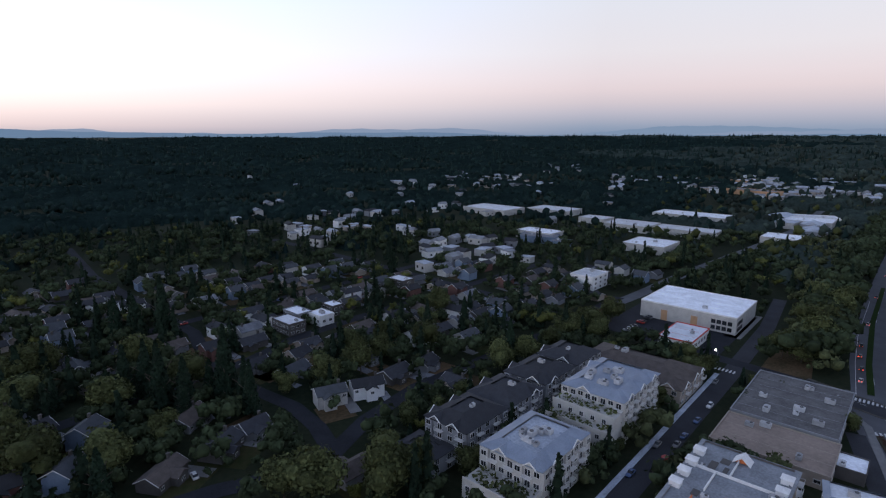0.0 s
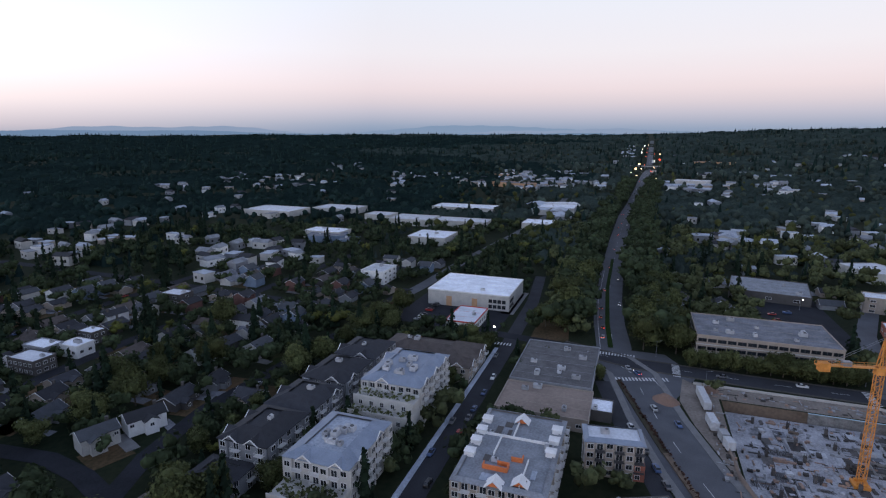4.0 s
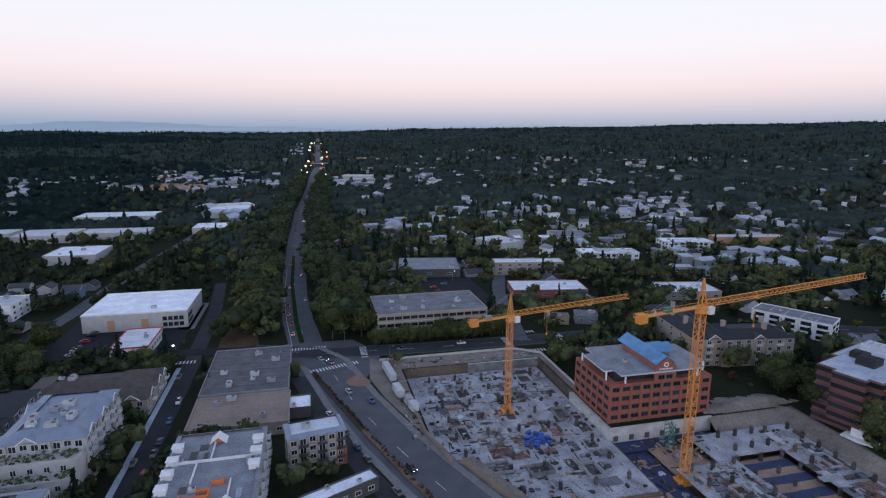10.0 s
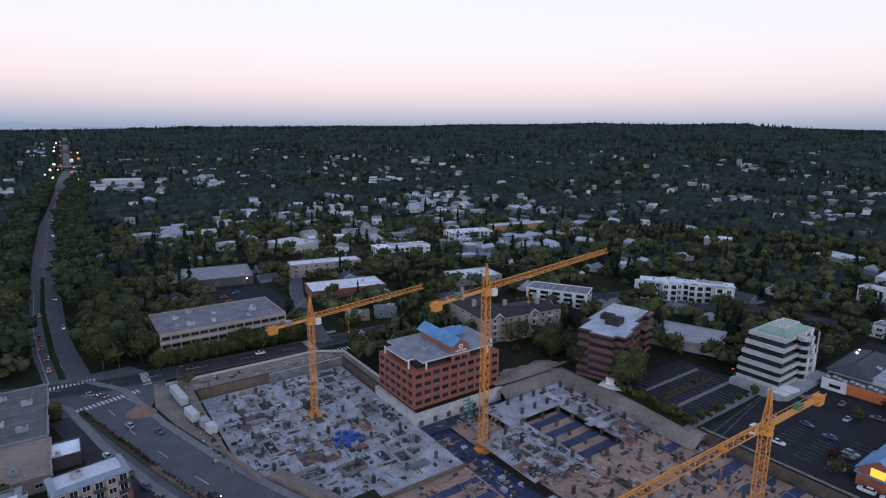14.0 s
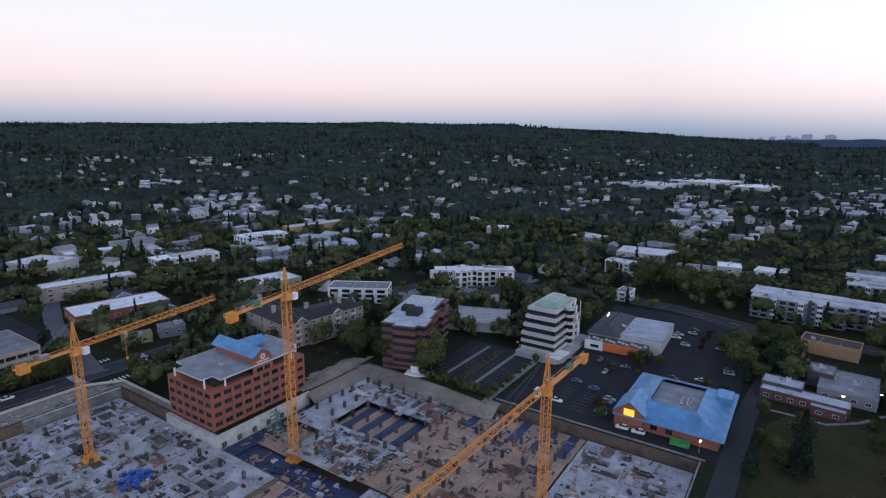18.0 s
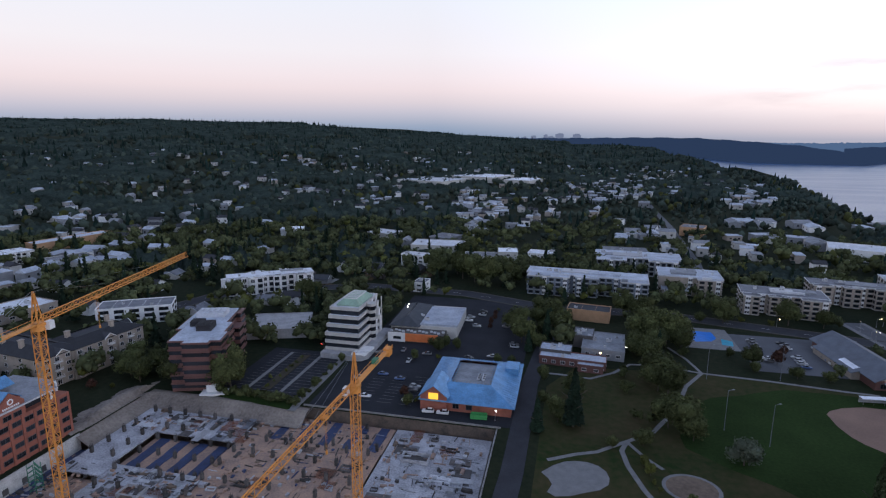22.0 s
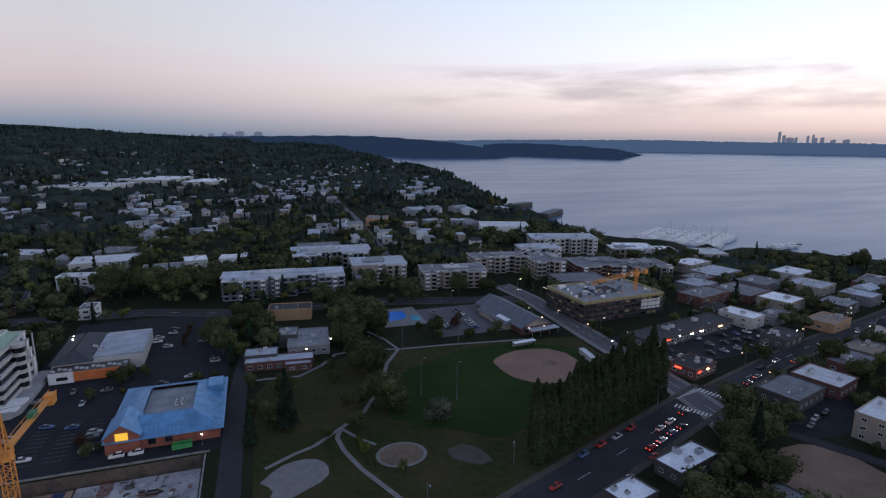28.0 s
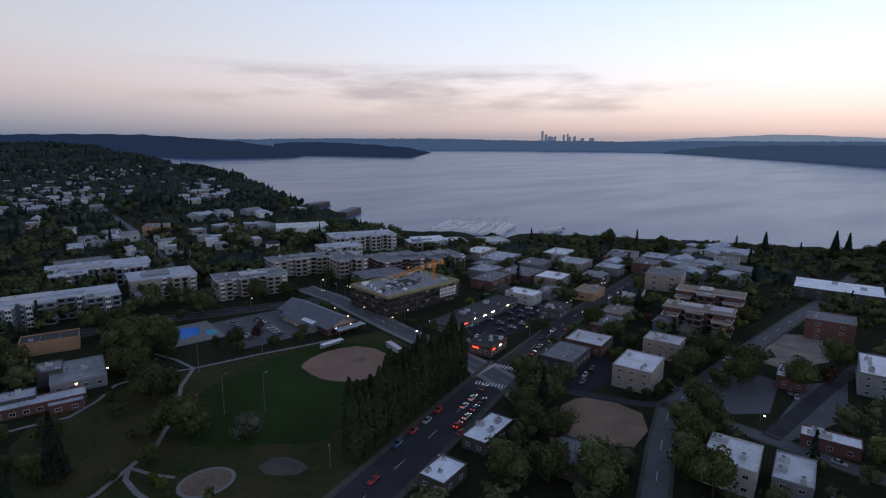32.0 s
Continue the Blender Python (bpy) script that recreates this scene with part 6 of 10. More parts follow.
# close-set flat-roofed town buildings down to the shore
for cx, cy, w, d, h, wall, roof in ((-246, -158, 22, 12, 5, "brown", "roofgrey"), (-267, -166, 19, 13, 5, "greywall", "roofbrown"), (-292, -203, 21, 14, 5, "tan", "roofbrown"), (-360, -266, 24, 22, 6, "beige", "roofpale"), (-245, -192, 18, 12, 5, "darkwall", "roofdark"),
                                    (-272, -219, 17, 9, 5, "greywall", "roofgrey"), (-266, -265, 30, 17, 6, "brown", "roofgrey"), (-300, -268, 27, 26, 5, "brown", "roofgrey"), (-282, -288, 22, 18, 6, "greywall", "roofpale"), (-411, -259, 30, 15, 6, "brown", "roofgrey"), (-365, -236, 17, 18, 6, "greywall", "roofpale"),
                                    (-326, -316, 33, 22, 6, "greywall", "roofpale"), (-330, -345, 28, 18, 7, "beige", "roofwhite"), (-300, -306, 20, 16, 5, "brown", "roofgrey"), (-335, -285, 24, 20, 5, "greywall", "roofgrey"), (-385, -300, 26, 20, 6, "offwhite", "roofwhite"), (-395, -222, 22, 18, 8, "brown", "roofgrey"), (-330, -225, 20, 16, 6, "darkwall", "roofmid"), (-425, -232, 22, 18, 8, "greywall", "roofpale")):
    block("low flat-roofed town building with " + {"brown": "brown walls", "greywall": "grey walls", "tan": "tan walls", "beige": "beige walls", "darkwall": "dark walls", "offwhite": "pale walls", "white": "white walls"}[wall], cx, cy, w, d, h, max(1, int(h / 3)), wall, roof, yaw=15, win=(4.5, 2, 1.5), units=5)
keep(-385, -425, 130, 90, -30, 0)

# ---- the building site ----
keep(176, -68.5, 98, 66)
keep(86, -121, 134, 112)
keep(235, -70, 22, 70, 0, 0)
keep(160, -160, 40, 36, 0, 0)


def slab(label, x0, x1, y0, y1, z, mats="slab", thick=0.5):
    """A cast deck, in bays with open joints."""
    s = thing("concrete_slab", label, "slab", (x0 + x1) / 2, (y0 + y1) / 2, z, 0, kind="structure")
    w, d = x1 - x0, y1 - y0
    nx, ny_ = max(1, round(w / 15)), max(1, round(d / 15))
    for i in range(nx):
        for j in range(ny_):
            g = Geo()
            g.box(-w / 2 + i * w / nx + .03, -w / 2 + (i + 1) * w / nx - .03, -d / 2 + j * d / ny_ + .03, -d / 2 + (j + 1) * d / ny_ - .03, -thick, 0.02 * ((i * 7 + j * 3) % 3))
            part("bay", g, mats, s)
    return s


g = Geo()
g.box(14, 228, -180, -30, -9.2, -8.6)
g.box(128, 224, -100, -37, -8.6, -4.6)
single("ground", g, "dirt", "raw earth at the bottom of the excavation", "ground", "structure")
slab("grey concrete deck strewn with formwork", 129, 223, -99, -38, -4)
slab("pale concrete deck with column stubs", 107, 152, -167, -152.5, -3)
slab("pale concrete deck with column stubs", 138, 152, -152.5, -133, -3)
slab("pale concrete deck with column stubs", 107, 136, -132.5, -110, -3)
slab("pale concrete deck with column stubs", 136.2, 152, -133, -126, -3)
slab("low timber deck under the tall crane", 136.2, 151.2, -125.8, -110, -5, "ply")
slab("plywood formwork deck", 107.2, 137.8, -152.2, -132.8, -5.2, "ply")
slab("plywood formwork deck", 56, 106.7, -158, -112, -3.4, "ply")
slab("plywood formwork deck", 56, 106.7, -175, -158.2, -4.2, "ply")
slab("grey concrete deck strewn with stacks", 21, 55.5, -175, -100, -4)
slab("grey concrete deck in shade", 56, 100.8, -111.8, -68, -4.4)
slab("formwork deck wrapped in dark sheets", 101.2, 151, -109.8, -100.2, -6, "bluecover")
slab("formwork deck wrapped in dark sheets", 101.2, 128, -100, -68, -5.4, "ply")
slab("low deck of timbers and blue sheets", 151.3, 157.6, -140, -99.6, -5.4, "bluecover")
for x0, x1, y0, y1, z in [(109 + i * 7.6, 112.6 + i * 7.6, -152, -133, -5.1) for i in range(4)] + [(58 + i * 9, 61.5 + i * 9, -174.5, -159, -4.1) for i in range(5)] + [(103 + i * 8, 106 + i * 8, -99, -70, -5.3) for i in range(3)]:
    g = Geo()
    poly = [(x0 + rng.uniform(-.25, .25), y0 + (y1 - y0) * i / 6) for i in range(7)] + [(x1 + rng.uniform(-.25, .25), y1 + (y0 - y1) * i / 6) for i in range(7)]
    g.prism(list(reversed(poly)), z - .1, z + .1)
    single("tarpaulin", g, "bluecover", "dark blue sheet laid along a formwork bay", "tarpaulin")


def wall_run(label, pts, z0, z1, thick, mats, name="wall"):
    g = Geo()
    for (xa, ya), (xb, yb) in zip(pts, pts[1:]):
        n = math.hypot(xb - xa, yb - ya)
        g.cbox((xa + xb) / 2, (ya + yb) / 2, z0, n + thick, thick, z1 - z0, 0, math.atan2(yb - ya, xb - xa))
    return single(name, g, mats, label, "wall", "structure")


wall_run("shored earth wall of the excavation", [(224.4, -37), (224.4, -66)], -9, -.05, .7, "dirt")
wall_run("pale shotcrete wall of the excavation", [(224.3, -66.8), (224.3, -100.4)], -9, -.6, .6, "stained")
wall_run("concrete retaining wall of the excavation", [(224, -100.6), (188, -100.6)], -9, .05, .5, "lagging")
wall_run("timber-lagged wall along the main street", [(224.5, -36.6), (128, -36.6), (127.6, -65.6), (20, -65.6)], -9, -.1, .6, "lagging")
wall_run("brown timber-lagged wall of the excavation", [(19.6, -176.4), (93, -176.4)], -9, -.1, .6, "lagging")
wall_run("pale concrete coping along the excavation", [(18.6, -177.1), (93, -177.1)], -.3, .55, .45, "stained", "coping")
wall_run("pale site wall beside the park lane", [(19.6, -176), (19.6, -66)], -9, .25, .5, "stained")
g = Geo()
g.prism([(24.4, -94.6), (26.5, -100), (153, -47.3), (150.8, -42.1)], -8.8, .07)
single("ground", g, "dirtgrey", "churned earth strip between the street and the excavation", "dirt", "structure")
g = Geo()
g.prism([(150, -42.6), (171, -36.2), (224.6, -36.2), (236, -28.6), (240, -24), (218, -21.6), (199, -25.6), (182, -31), (171, -34.2), (158, -37.6)], -8.8, .06)
single("ground", g, "dirtgrey", "trodden grey yard beside the site trailers", "dirt", "structure")
wall_run("brown site fence along the main street", [(150.3, -43.2), (25.2, -95.2)], .05, 2.0, .12, "roofbrown", "fence")
wall_run("white jersey barriers along the street", [(236, -28), (236, -92), (228, -103.5), (188, -103.5)], 0, 1.0, .45, "offwhite", "barrier")
wall_run("low site fence along the street", [(234, -31), (170, -35.4), (150, -40)], 0, 1.8, .2, "roofbrown", "fence")
# loose earth bank curving round the open corner of the excavation
nx_, ny2 = 90, 56
vs = []
for i in range(nx_ + 1):
    for j in range(ny2 + 1):
        x, y = 90 + 108 * i / nx_, -186 + 47 * j / ny2
        ox, oy = max(0.0, x - 152.6), max(0.0, -167.4 - y)
        far_out = math.hypot(ox, oy)
        slope = -3.6 + far_out * .62
        crest = .25 + 2.2 * math.exp(-((far_out - (9.5 if x > 160 else 5)) / 3.2) ** 2) * min(1, max(0, (x - 112) / 30)) * min(1, max(.15, (-142 - y) / 14))
        crest += .7 * noise.noise(Vector((x * .16, y * .16, 0))) * min(1, far_out / 8) + .5 * noise.noise(Vector((x * .5, y * .5, 4)))
        edge = min(1, max(0, ((19 if x > 160 else 9) - far_out) / 4)) * min(1, (x - 90) / 3)
        z = min(slope, crest)
        vs.append((x, y, z * edge - .35 * (1 - edge) if z > 0 else z - .35 * (1 - edge)))
g = Geo()
g.add(vs, [(i * (ny2 + 1) + j, (i + 1) * (ny2 + 1) + j, (i + 1) * (ny2 + 1) + j + 1, i * (ny2 + 1) + j + 1) for i in range(nx_) for j in range(ny2) if vs[(i + 1) * (ny2 + 1) + j][2] > -3.59 or vs[(i + 1) * (ny2 + 1) + j][0] > 153])
bank = single("earth_bank", g, "dirtgrey", "grey-brown bank of loose earth round the excavation", "earth bank")
for x, y, r, h in ((216, -17, 5.0, 2.3), (232, -33, 4, 1.2)):
    g = Geo()
    for k in range(5):
        g.tube(x + rng.uniform(-1, 1), y + rng.uniform(-1, 1), -.1, h * (1 - k * .12), r * (1 - k * .12), r * .25, 11)
    single("dirt_pile", g, "infield", "small heap of brown dirt on the roadside", "dirt pile")


# column stubs, stacks and sheets on the decks
def stub_mesh():
    g = Geo()
    g.box(-.45, .45, -.45, .45, 0, 2.3)
    g.box(-.52, .52, -.52, .52, .5, .65)
    g.box(-.52, .52, -.52, .52, 1.5, 1.65)
    for x in (-.3, .3):
        for y in (-.3, .3):
            g.bar((x, y, 2.2), (x, y, 3.1), .09)
    return g.mesh("column", ["rebar"])


def stack_mesh(k):
    r = random.Random(300 + k)
    g = Geo()
    if k < 4:
        w, d = r.uniform(3, 5.5), r.uniform(1.2, 2.6)
        for i in range(r.randrange(2, 5)):
            g.cbox(r.uniform(-.2, .2), r.uniform(-.2, .2), i * .32, w * r.uniform(.85, 1), d * r.uniform(.8, 1), .24, 0, r.uniform(-.06, .06))
            g.cbox(-w * .3, 0, i * .32 + .24, .15, d * .8, .08)
            g.cbox(w * .3, 0, i * .32 + .24, .15, d * .8, .08)
    elif k < 7:
        for i in range(9):
            a = r.uniform(-.1, .1)
            g.cbox(r.uniform(-.5, .5), -1 + i * .22, r.uniform(0, .3), r.uniform(4, 7), .14, .14, 0, a)
    elif k < 9:
        g.box(-1.4, 1.4, -1.2, 1.2, .12, 1.5)
        g.box(-1.5, 1.5, -1.3, 1.3, 1.5, 1.6)
        g.box(-1.3, -1.1, -1.2, 1.2, 0, .12)
        g.box(1.1, 1.3, -1.2, 1.2, 0, .12)
    elif k < 11:
        for i in range(6):
            g.cbox(r.uniform(-1.4, 1.4), r.uniform(-1.2, 1.2), 0, r.uniform(.5, 1.4), r.uniform(.5, 1.2), r.uniform(.3, 1.0), 0, r.random() * 3)
    else:
        w, d = r.uniform(4, 6), r.uniform(3, 4.5)
        for x0, x1, y0, y1 in ((-w / 2, w / 2, -d / 2, -d / 2 + .3), (-w / 2, w / 2, d / 2 - .3, d / 2), (-w / 2, -w / 2 + .3, -d / 2, d / 2), (w / 2 - .3, w / 2, -d / 2, d / 2)):
            g.box(x0, x1, y0, y1, 0, .9)
        for i in range(4):
            g.cbox(-w / 2 + (i + .7) * w / 5, 0, .1, .12, d * .9, .2)
    return g


KIT = {"timber_bundle": ("stack of timber formwork panels on the deck", "timber stack", ("ply", "rebar", "dirt")), "rebar_bundle": ("bundle of dark reinforcing bars on the deck", "rebar bundle", ("rebar",)),
       "crate": ("pale site crate on skids", "crate", ("unit", "steel", "slab")), "rubble": ("scattered blocks and offcuts on the deck", "debris", ("concrete", "unit", "rebar", "ply")), "form_frame": ("open rectangular form of grey panels", "formwork", ("steel", "unit", "rebar"))}


def clutter(x0, x1, y0, y1, z, n):
    for _ in range(n):
        k = rng.choice((0, 1, 2, 3, 4, 5, 6, 7, 8, 9, 10, 9, 10, 11, 12, 0, 1))
        nm = "timber_bundle" if k < 4 else "rebar_bundle" if k < 7 else "crate" if k < 9 else "rubble" if k < 11 else "form_frame"
        lab, cat, ms = KIT[nm]
        m = rng.choice(ms)
        me = shared(("stack", k, m), lambda: stack_mesh(k).mesh(nm, [m]))
        ob = tagged(new(nm, me), lab, cat, "site materials")
        ob.matrix_basis = pose(rng.uniform(x0, x1), rng.uniform(y0, y1), z, 0, 0, rng.choice((0, 90)) + rng.uniform(-9, 9)) @ Matrix.Diagonal((*[rng.uniform(.4, .8)] * 3, 1))


def stubs(x0, x1, y0, y1, z, sx, sy):
    me = shared("stub", stub_mesh)
    nx, n_y = int((x1 - x0) / sx) + 1, int((y1 - y0) / sy) + 1
    for i in range(nx):
        for j in range(n_y):
            if rng.random() < .85:
                ob = tagged(new("column", me), "dark column stub with starter bars", "column", "column stubs")
                ob.matrix_basis = pose(x0 + i * sx + rng.uniform(-.3, .3), y0 + j * sy + rng.uniform(-.3, .3), z, 0, 0, 0)


clutter(138, 220, -96, -42, -3.95, 150)
clutter(104, 149, -166, -154, -2.95, 16)
clutter(104, 134, -131, -112, -2.95, 24)
clutter(60, 104, -156, -114, -3.38, 34)
clutter(23, 54, -172, -120, -3.95, 60)
clutter(104, 150, -108, -101, -5.9, 14)
# loose offcuts, bars and sheets strewn over the decks
def litter(name, label, regions, n, mats):
    g = Geo()
    tot = sum((x1 - x0) * (y1 - y0) for x0, x1, y0, y1, _ in regions)
    for x0, x1, y0, y1, z in regions:
        for _ in range(int(n * (x1 - x0) * (y1 - y0) / tot)):
            k = rng.random()
            w, d, h = (rng.uniform(1.2, 4.5), rng.uniform(.12, .35), rng.uniform(.1, .3)) if k < .5 else (rng.uniform(.4, 1.8), rng.uniform(.3, 1.2), rng.uniform(.15, .9))
            g.cbox(rng.uniform(x0, x1), rng.uniform(y0, y1), z, w, d, h, rng.randrange(len(mats)), rng.choice((0, 1.57)) + rng.gauss(0, .12))
    single(name, g, mats, label, "debris", "stuff")


litter("offcuts", "loose timber, bars and formwork offcuts on the decks", ((131, 221, -98, -40, -3.97), (103, 149, -166, -153, -2.97), (103, 134, -131, -112, -2.97), (22, 54, -174, -102, -3.97), (160, 222, -36, -31, .05), (226, 234, -100, -34, .05), (104, 151, -131, -111, -2.95)), 1500, ["rebar", "rebar", "unit", "slab", "ply", "rebar", "ply", "steel", "unit"])
for x0, x1, y0, y1, z, n in ((134, 218, -95, -42, -3.99, 46), (103, 148, -166, -153, -2.99, 8), (104, 134, -131, -112, -2.99, 9), (24, 53, -172, -104, -3.99, 18)):
    for _ in range(n):
        g = Geo()
        g.cbox(0, 0, 0, rng.uniform(3, 8), rng.uniform(2, 4.5), rng.uniform(.05, .25))
        ob = single("formwork_sheet", g, rng.choice(("rebar", "darkwall", "unit", "roofgrey", "concrete", "rebar")), "flat formwork sheet lying on the deck", "formwork", group="site materials")
        ob.matrix_basis = pose(rng.uniform(x0, x1), rng.uniform(y0, y1), z, 0, 0, rng.choice((0, 90)) + rng.gauss(0, 2))
litter("offcuts", "timbers and sheets strewn over plywood decks", ((57, 106, -157, -113, -3.38), (103, 127, -99, -70, -5.3), (57, 106, -174, -159, -4.18), (103, 150, -109, -101, -5.9), (57, 100, -111, -70, -4.3), (137, 151, -125, -111, -4.98), (151.5, 157.4, -139, -100, -5.4)), 900, ["rebar", "ply", "bluecover", "slab", "dirt", "rebar", "ply"])
stubs(136, 220, -93, -45, -4, 11.5, 11.5)
stubs(110, 150, -165, -154, -3, 6.4, 10)
stubs(110, 134, -130, -112, -3, 8, 8)
stubs(141, 150, -150, -136, -3, 8, 7)
stubs(108.5, 137, -151.5, -133.5, -5.2, 7, 8.8)
stubs(60, 105, -156, -115, -3.4, 7.4, 8)
stubs(58, 104, -172, -160, -4.2, 8, 12)
for _ in range(26):
    x, y = 163 + rng.gauss(0, 3.2), -72 + rng.gauss(0, 3.4)
    g = shared(("tarp", rng.randrange(3)), lambda: (lambda q: [q.cbox(rng.uniform(-.4, .4), rng.uniform(-.4, .4), k * .35, rng.uniform(1.0, 2.2), rng.uniform(.9, 1.6), .45, 0, rng.random() * 3) for k in range(3)] and q.mesh("tarpaulin", ["bluetarp"]))(Geo()))
    ob = tagged(new("tarpaulin", g), "bright blue tarpaulin bundle on the deck", "tarpaulin", "blue tarpaulins")
    ob.matrix_basis = pose(x, y, -3.95, 0, 0, rng.uniform(0, 180))


# low core walls, footings and mats of rusty bars on the decks
def core_wall(x, y, z, w, d, h, m):
    t = thing("core_wall", "low open box of freshly cast concrete walls", "core wall", x, y, z, rng.uniform(-2, 2), group="core walls")
    for x0, x1, y0, y1 in ((-w / 2, w / 2, -d / 2, -d / 2 + .3), (-w / 2, w / 2, d / 2 - .3, d / 2), (-w / 2, -w / 2 + .3, -d / 2 + .3, d / 2 - .3), (w / 2 - .3, w / 2, -d / 2 + .3, d / 2 - .3)):
        g = Geo()
        g.box(x0, x1, y0, y1, 0, h)
        part("wall_panel", g, m, t)
    g = Geo()
    g.box(-w / 2 + .3, w / 2 - .3, -d / 2 + .3, d / 2 - .3, 0, .12)
    part("pit_floor", g, "rebar", t)


for x, y, w, d, h in ((202, -58, 9, 6, 1.3), (196, -80, 7, 5, 1.0), (210, -88, 8, 6, 1.2), (150, -55, 6, 9, 1.0), (142, -84, 8, 5, 1.4), (172, -50, 10, 4, 1.1), (178, -90, 9, 5, 1.2), (156, -91, 6, 5, 1.0), (146, -68, 5, 8, 1.3), (120, -121, 7, 5, 1.2), (36, -112, 8, 6, 1.2), (30, -136, 6, 8, 1.0), (44, -158, 9, 5, 1.3), (128, -161, 7, 4, 1.0)):
    core_wall(x, y, (-2.98 if y < -108 and x > 100 else -3.98) + .02, w, d, h, rng.choice(("slab", "concrete", "stained")))
for x0, x1, y0, y1, z, n in ((134, 218, -96, -42, -3.96, 16), (104, 148, -166, -153, -2.96, 5), (104, 134, -131, -112, -2.96, 5), (24, 53, -172, -104, -3.96, 7), (58, 104, -156, -114, -3.36, 8)):
    for _ in range(n):
        w, d = rng.uniform(4, 9), rng.uniform(3, 6)
        g = Geo()
        for i in range(int(w / .55)):
            g.cbox(-w / 2 + (i + .5) * .55, 0, .1, .09, d, .08)
        for i in range(int(d / .55)):
            g.cbox(0, -d / 2 + (i + .5) * .55, .19, w, .09, .08)
        ob = single("rebar_mat", g, rng.choice(("rustbar", "rustbar", "rebar")), "woven mat of rusty reinforcing bars on the deck", "rebar mat", group="site materials")
        ob.matrix_basis = pose(rng.uniform(x0, x1), rng.uniform(y0, y1), z, 0, 0, rng.choice((0, 90)) + rng.gauss(0, 2))
# site trailers
def trailer(x, y, yaw, ln, w=2.6, h=2.9):
    t = thing("site_trailer", "white box trailer parked beside the site fence", "trailer", x, y, 0.05, yaw)
    g = Geo()
    g.box(-ln / 2, ln / 2, -w / 2, w / 2, .9, .9 + h)
    part("body", g, "unit", t)
    g = Geo()
    for i in range(int(ln / 1.2)):
        for s in (-1, 1):
            g.box(-ln / 2 + .6 + i * 1.2, -ln / 2 + .68 + i * 1.2, s * w / 2 - .04, s * w / 2 + .04, .95, .85 + h)
    part("rib", g, "offwhite", t)
    for sx in (-.3, -.22, .3):
        for s in (-1, 1):
            g = Geo()
            g.tube(0, 0, -.15, .15, .5, .5, 12)
            g.v = [(a, c, b + .5) for a, b, c in g.v]
            part("wheel", turned(g, 0, sx * ln, s * (w / 2 - .2)), "rubber", t)


trailer(219, -30, 6, 15)
trailer(200, -31, 8, 8)
trailer(191, -33.5, 12, 4)
trailer(186, -34.5, 14, 4)
g = Geo()
g.bar((0, 0, -7), (0, 0, 3), 1.6)
g.bar((2.2, 0, -7), (2.2, 0, 2), .9)
st = thing("stair_tower", "green scaffold stair tower in the excavation", "stair tower", 151, -118, 0)
for i in range(7):
    q = Geo()
    q.bar((-1, -1, -7 + i * 1.5), (1, -1, -5.5 + i * 1.5), .35)
    q.bar((1, 1, -6.2 + i * 1.5), (-1, 1, -4.8 + i * 1.5), .35)
    part("flight", q, "green", st)
for a in (-1.2, 1.2):
    for b in (-1.2, 1.2):
        q = Geo()
        q.bar((a, b, -7.5), (a, b, 4), .16)
        part("post", q, "green", st)


# ---- tower cranes ----
def lattice(n, step, w, chord=.2, web=.11):
    """A square lattice of n panels along x."""
    g = Geo()
    h = w / 2
    for a in (-h, h):
        for b in (-h, h):
            g.bar((0, a, b), (n * step, a, b), chord)
    for i in range(n):
        x0, x1 = i * step, (i + 1) * step
        k = 1 if i % 2 else -1
        for s in (-h, h):
            g.bar((x0, s, -k * h), (x1, s, k * h), web)
            g.bar((x0, -k * h, s), (x1, k * h, s), web)
            g.bar((x1, s, -h), (x1, s, h), web)
            g.bar((x1, -h, s), (x1, h, s), web)
    return g


def jib_lattice(n, step, w, h):
    g = Geo()
    g.bar((0, 0, h), (n * step, 0, h), .22)
    for s in (-w / 2, w / 2):
        g.bar((0, s, 0), (n * step, s, 0), .2)
        for i in range(n):
            x0 = i * step
            g.bar((x0, s, 0), (x0 + step / 2, 0, h), .11)
            g.bar((x0 + step / 2, 0, h), (x0 + step, s, 0), .11)
    for i in range(n):
        g.bar((i * step, -w / 2 if i % 2 else w / 2, 0), (i * step + step, w / 2 if i % 2 else -w / 2, 0), .1)
    return g


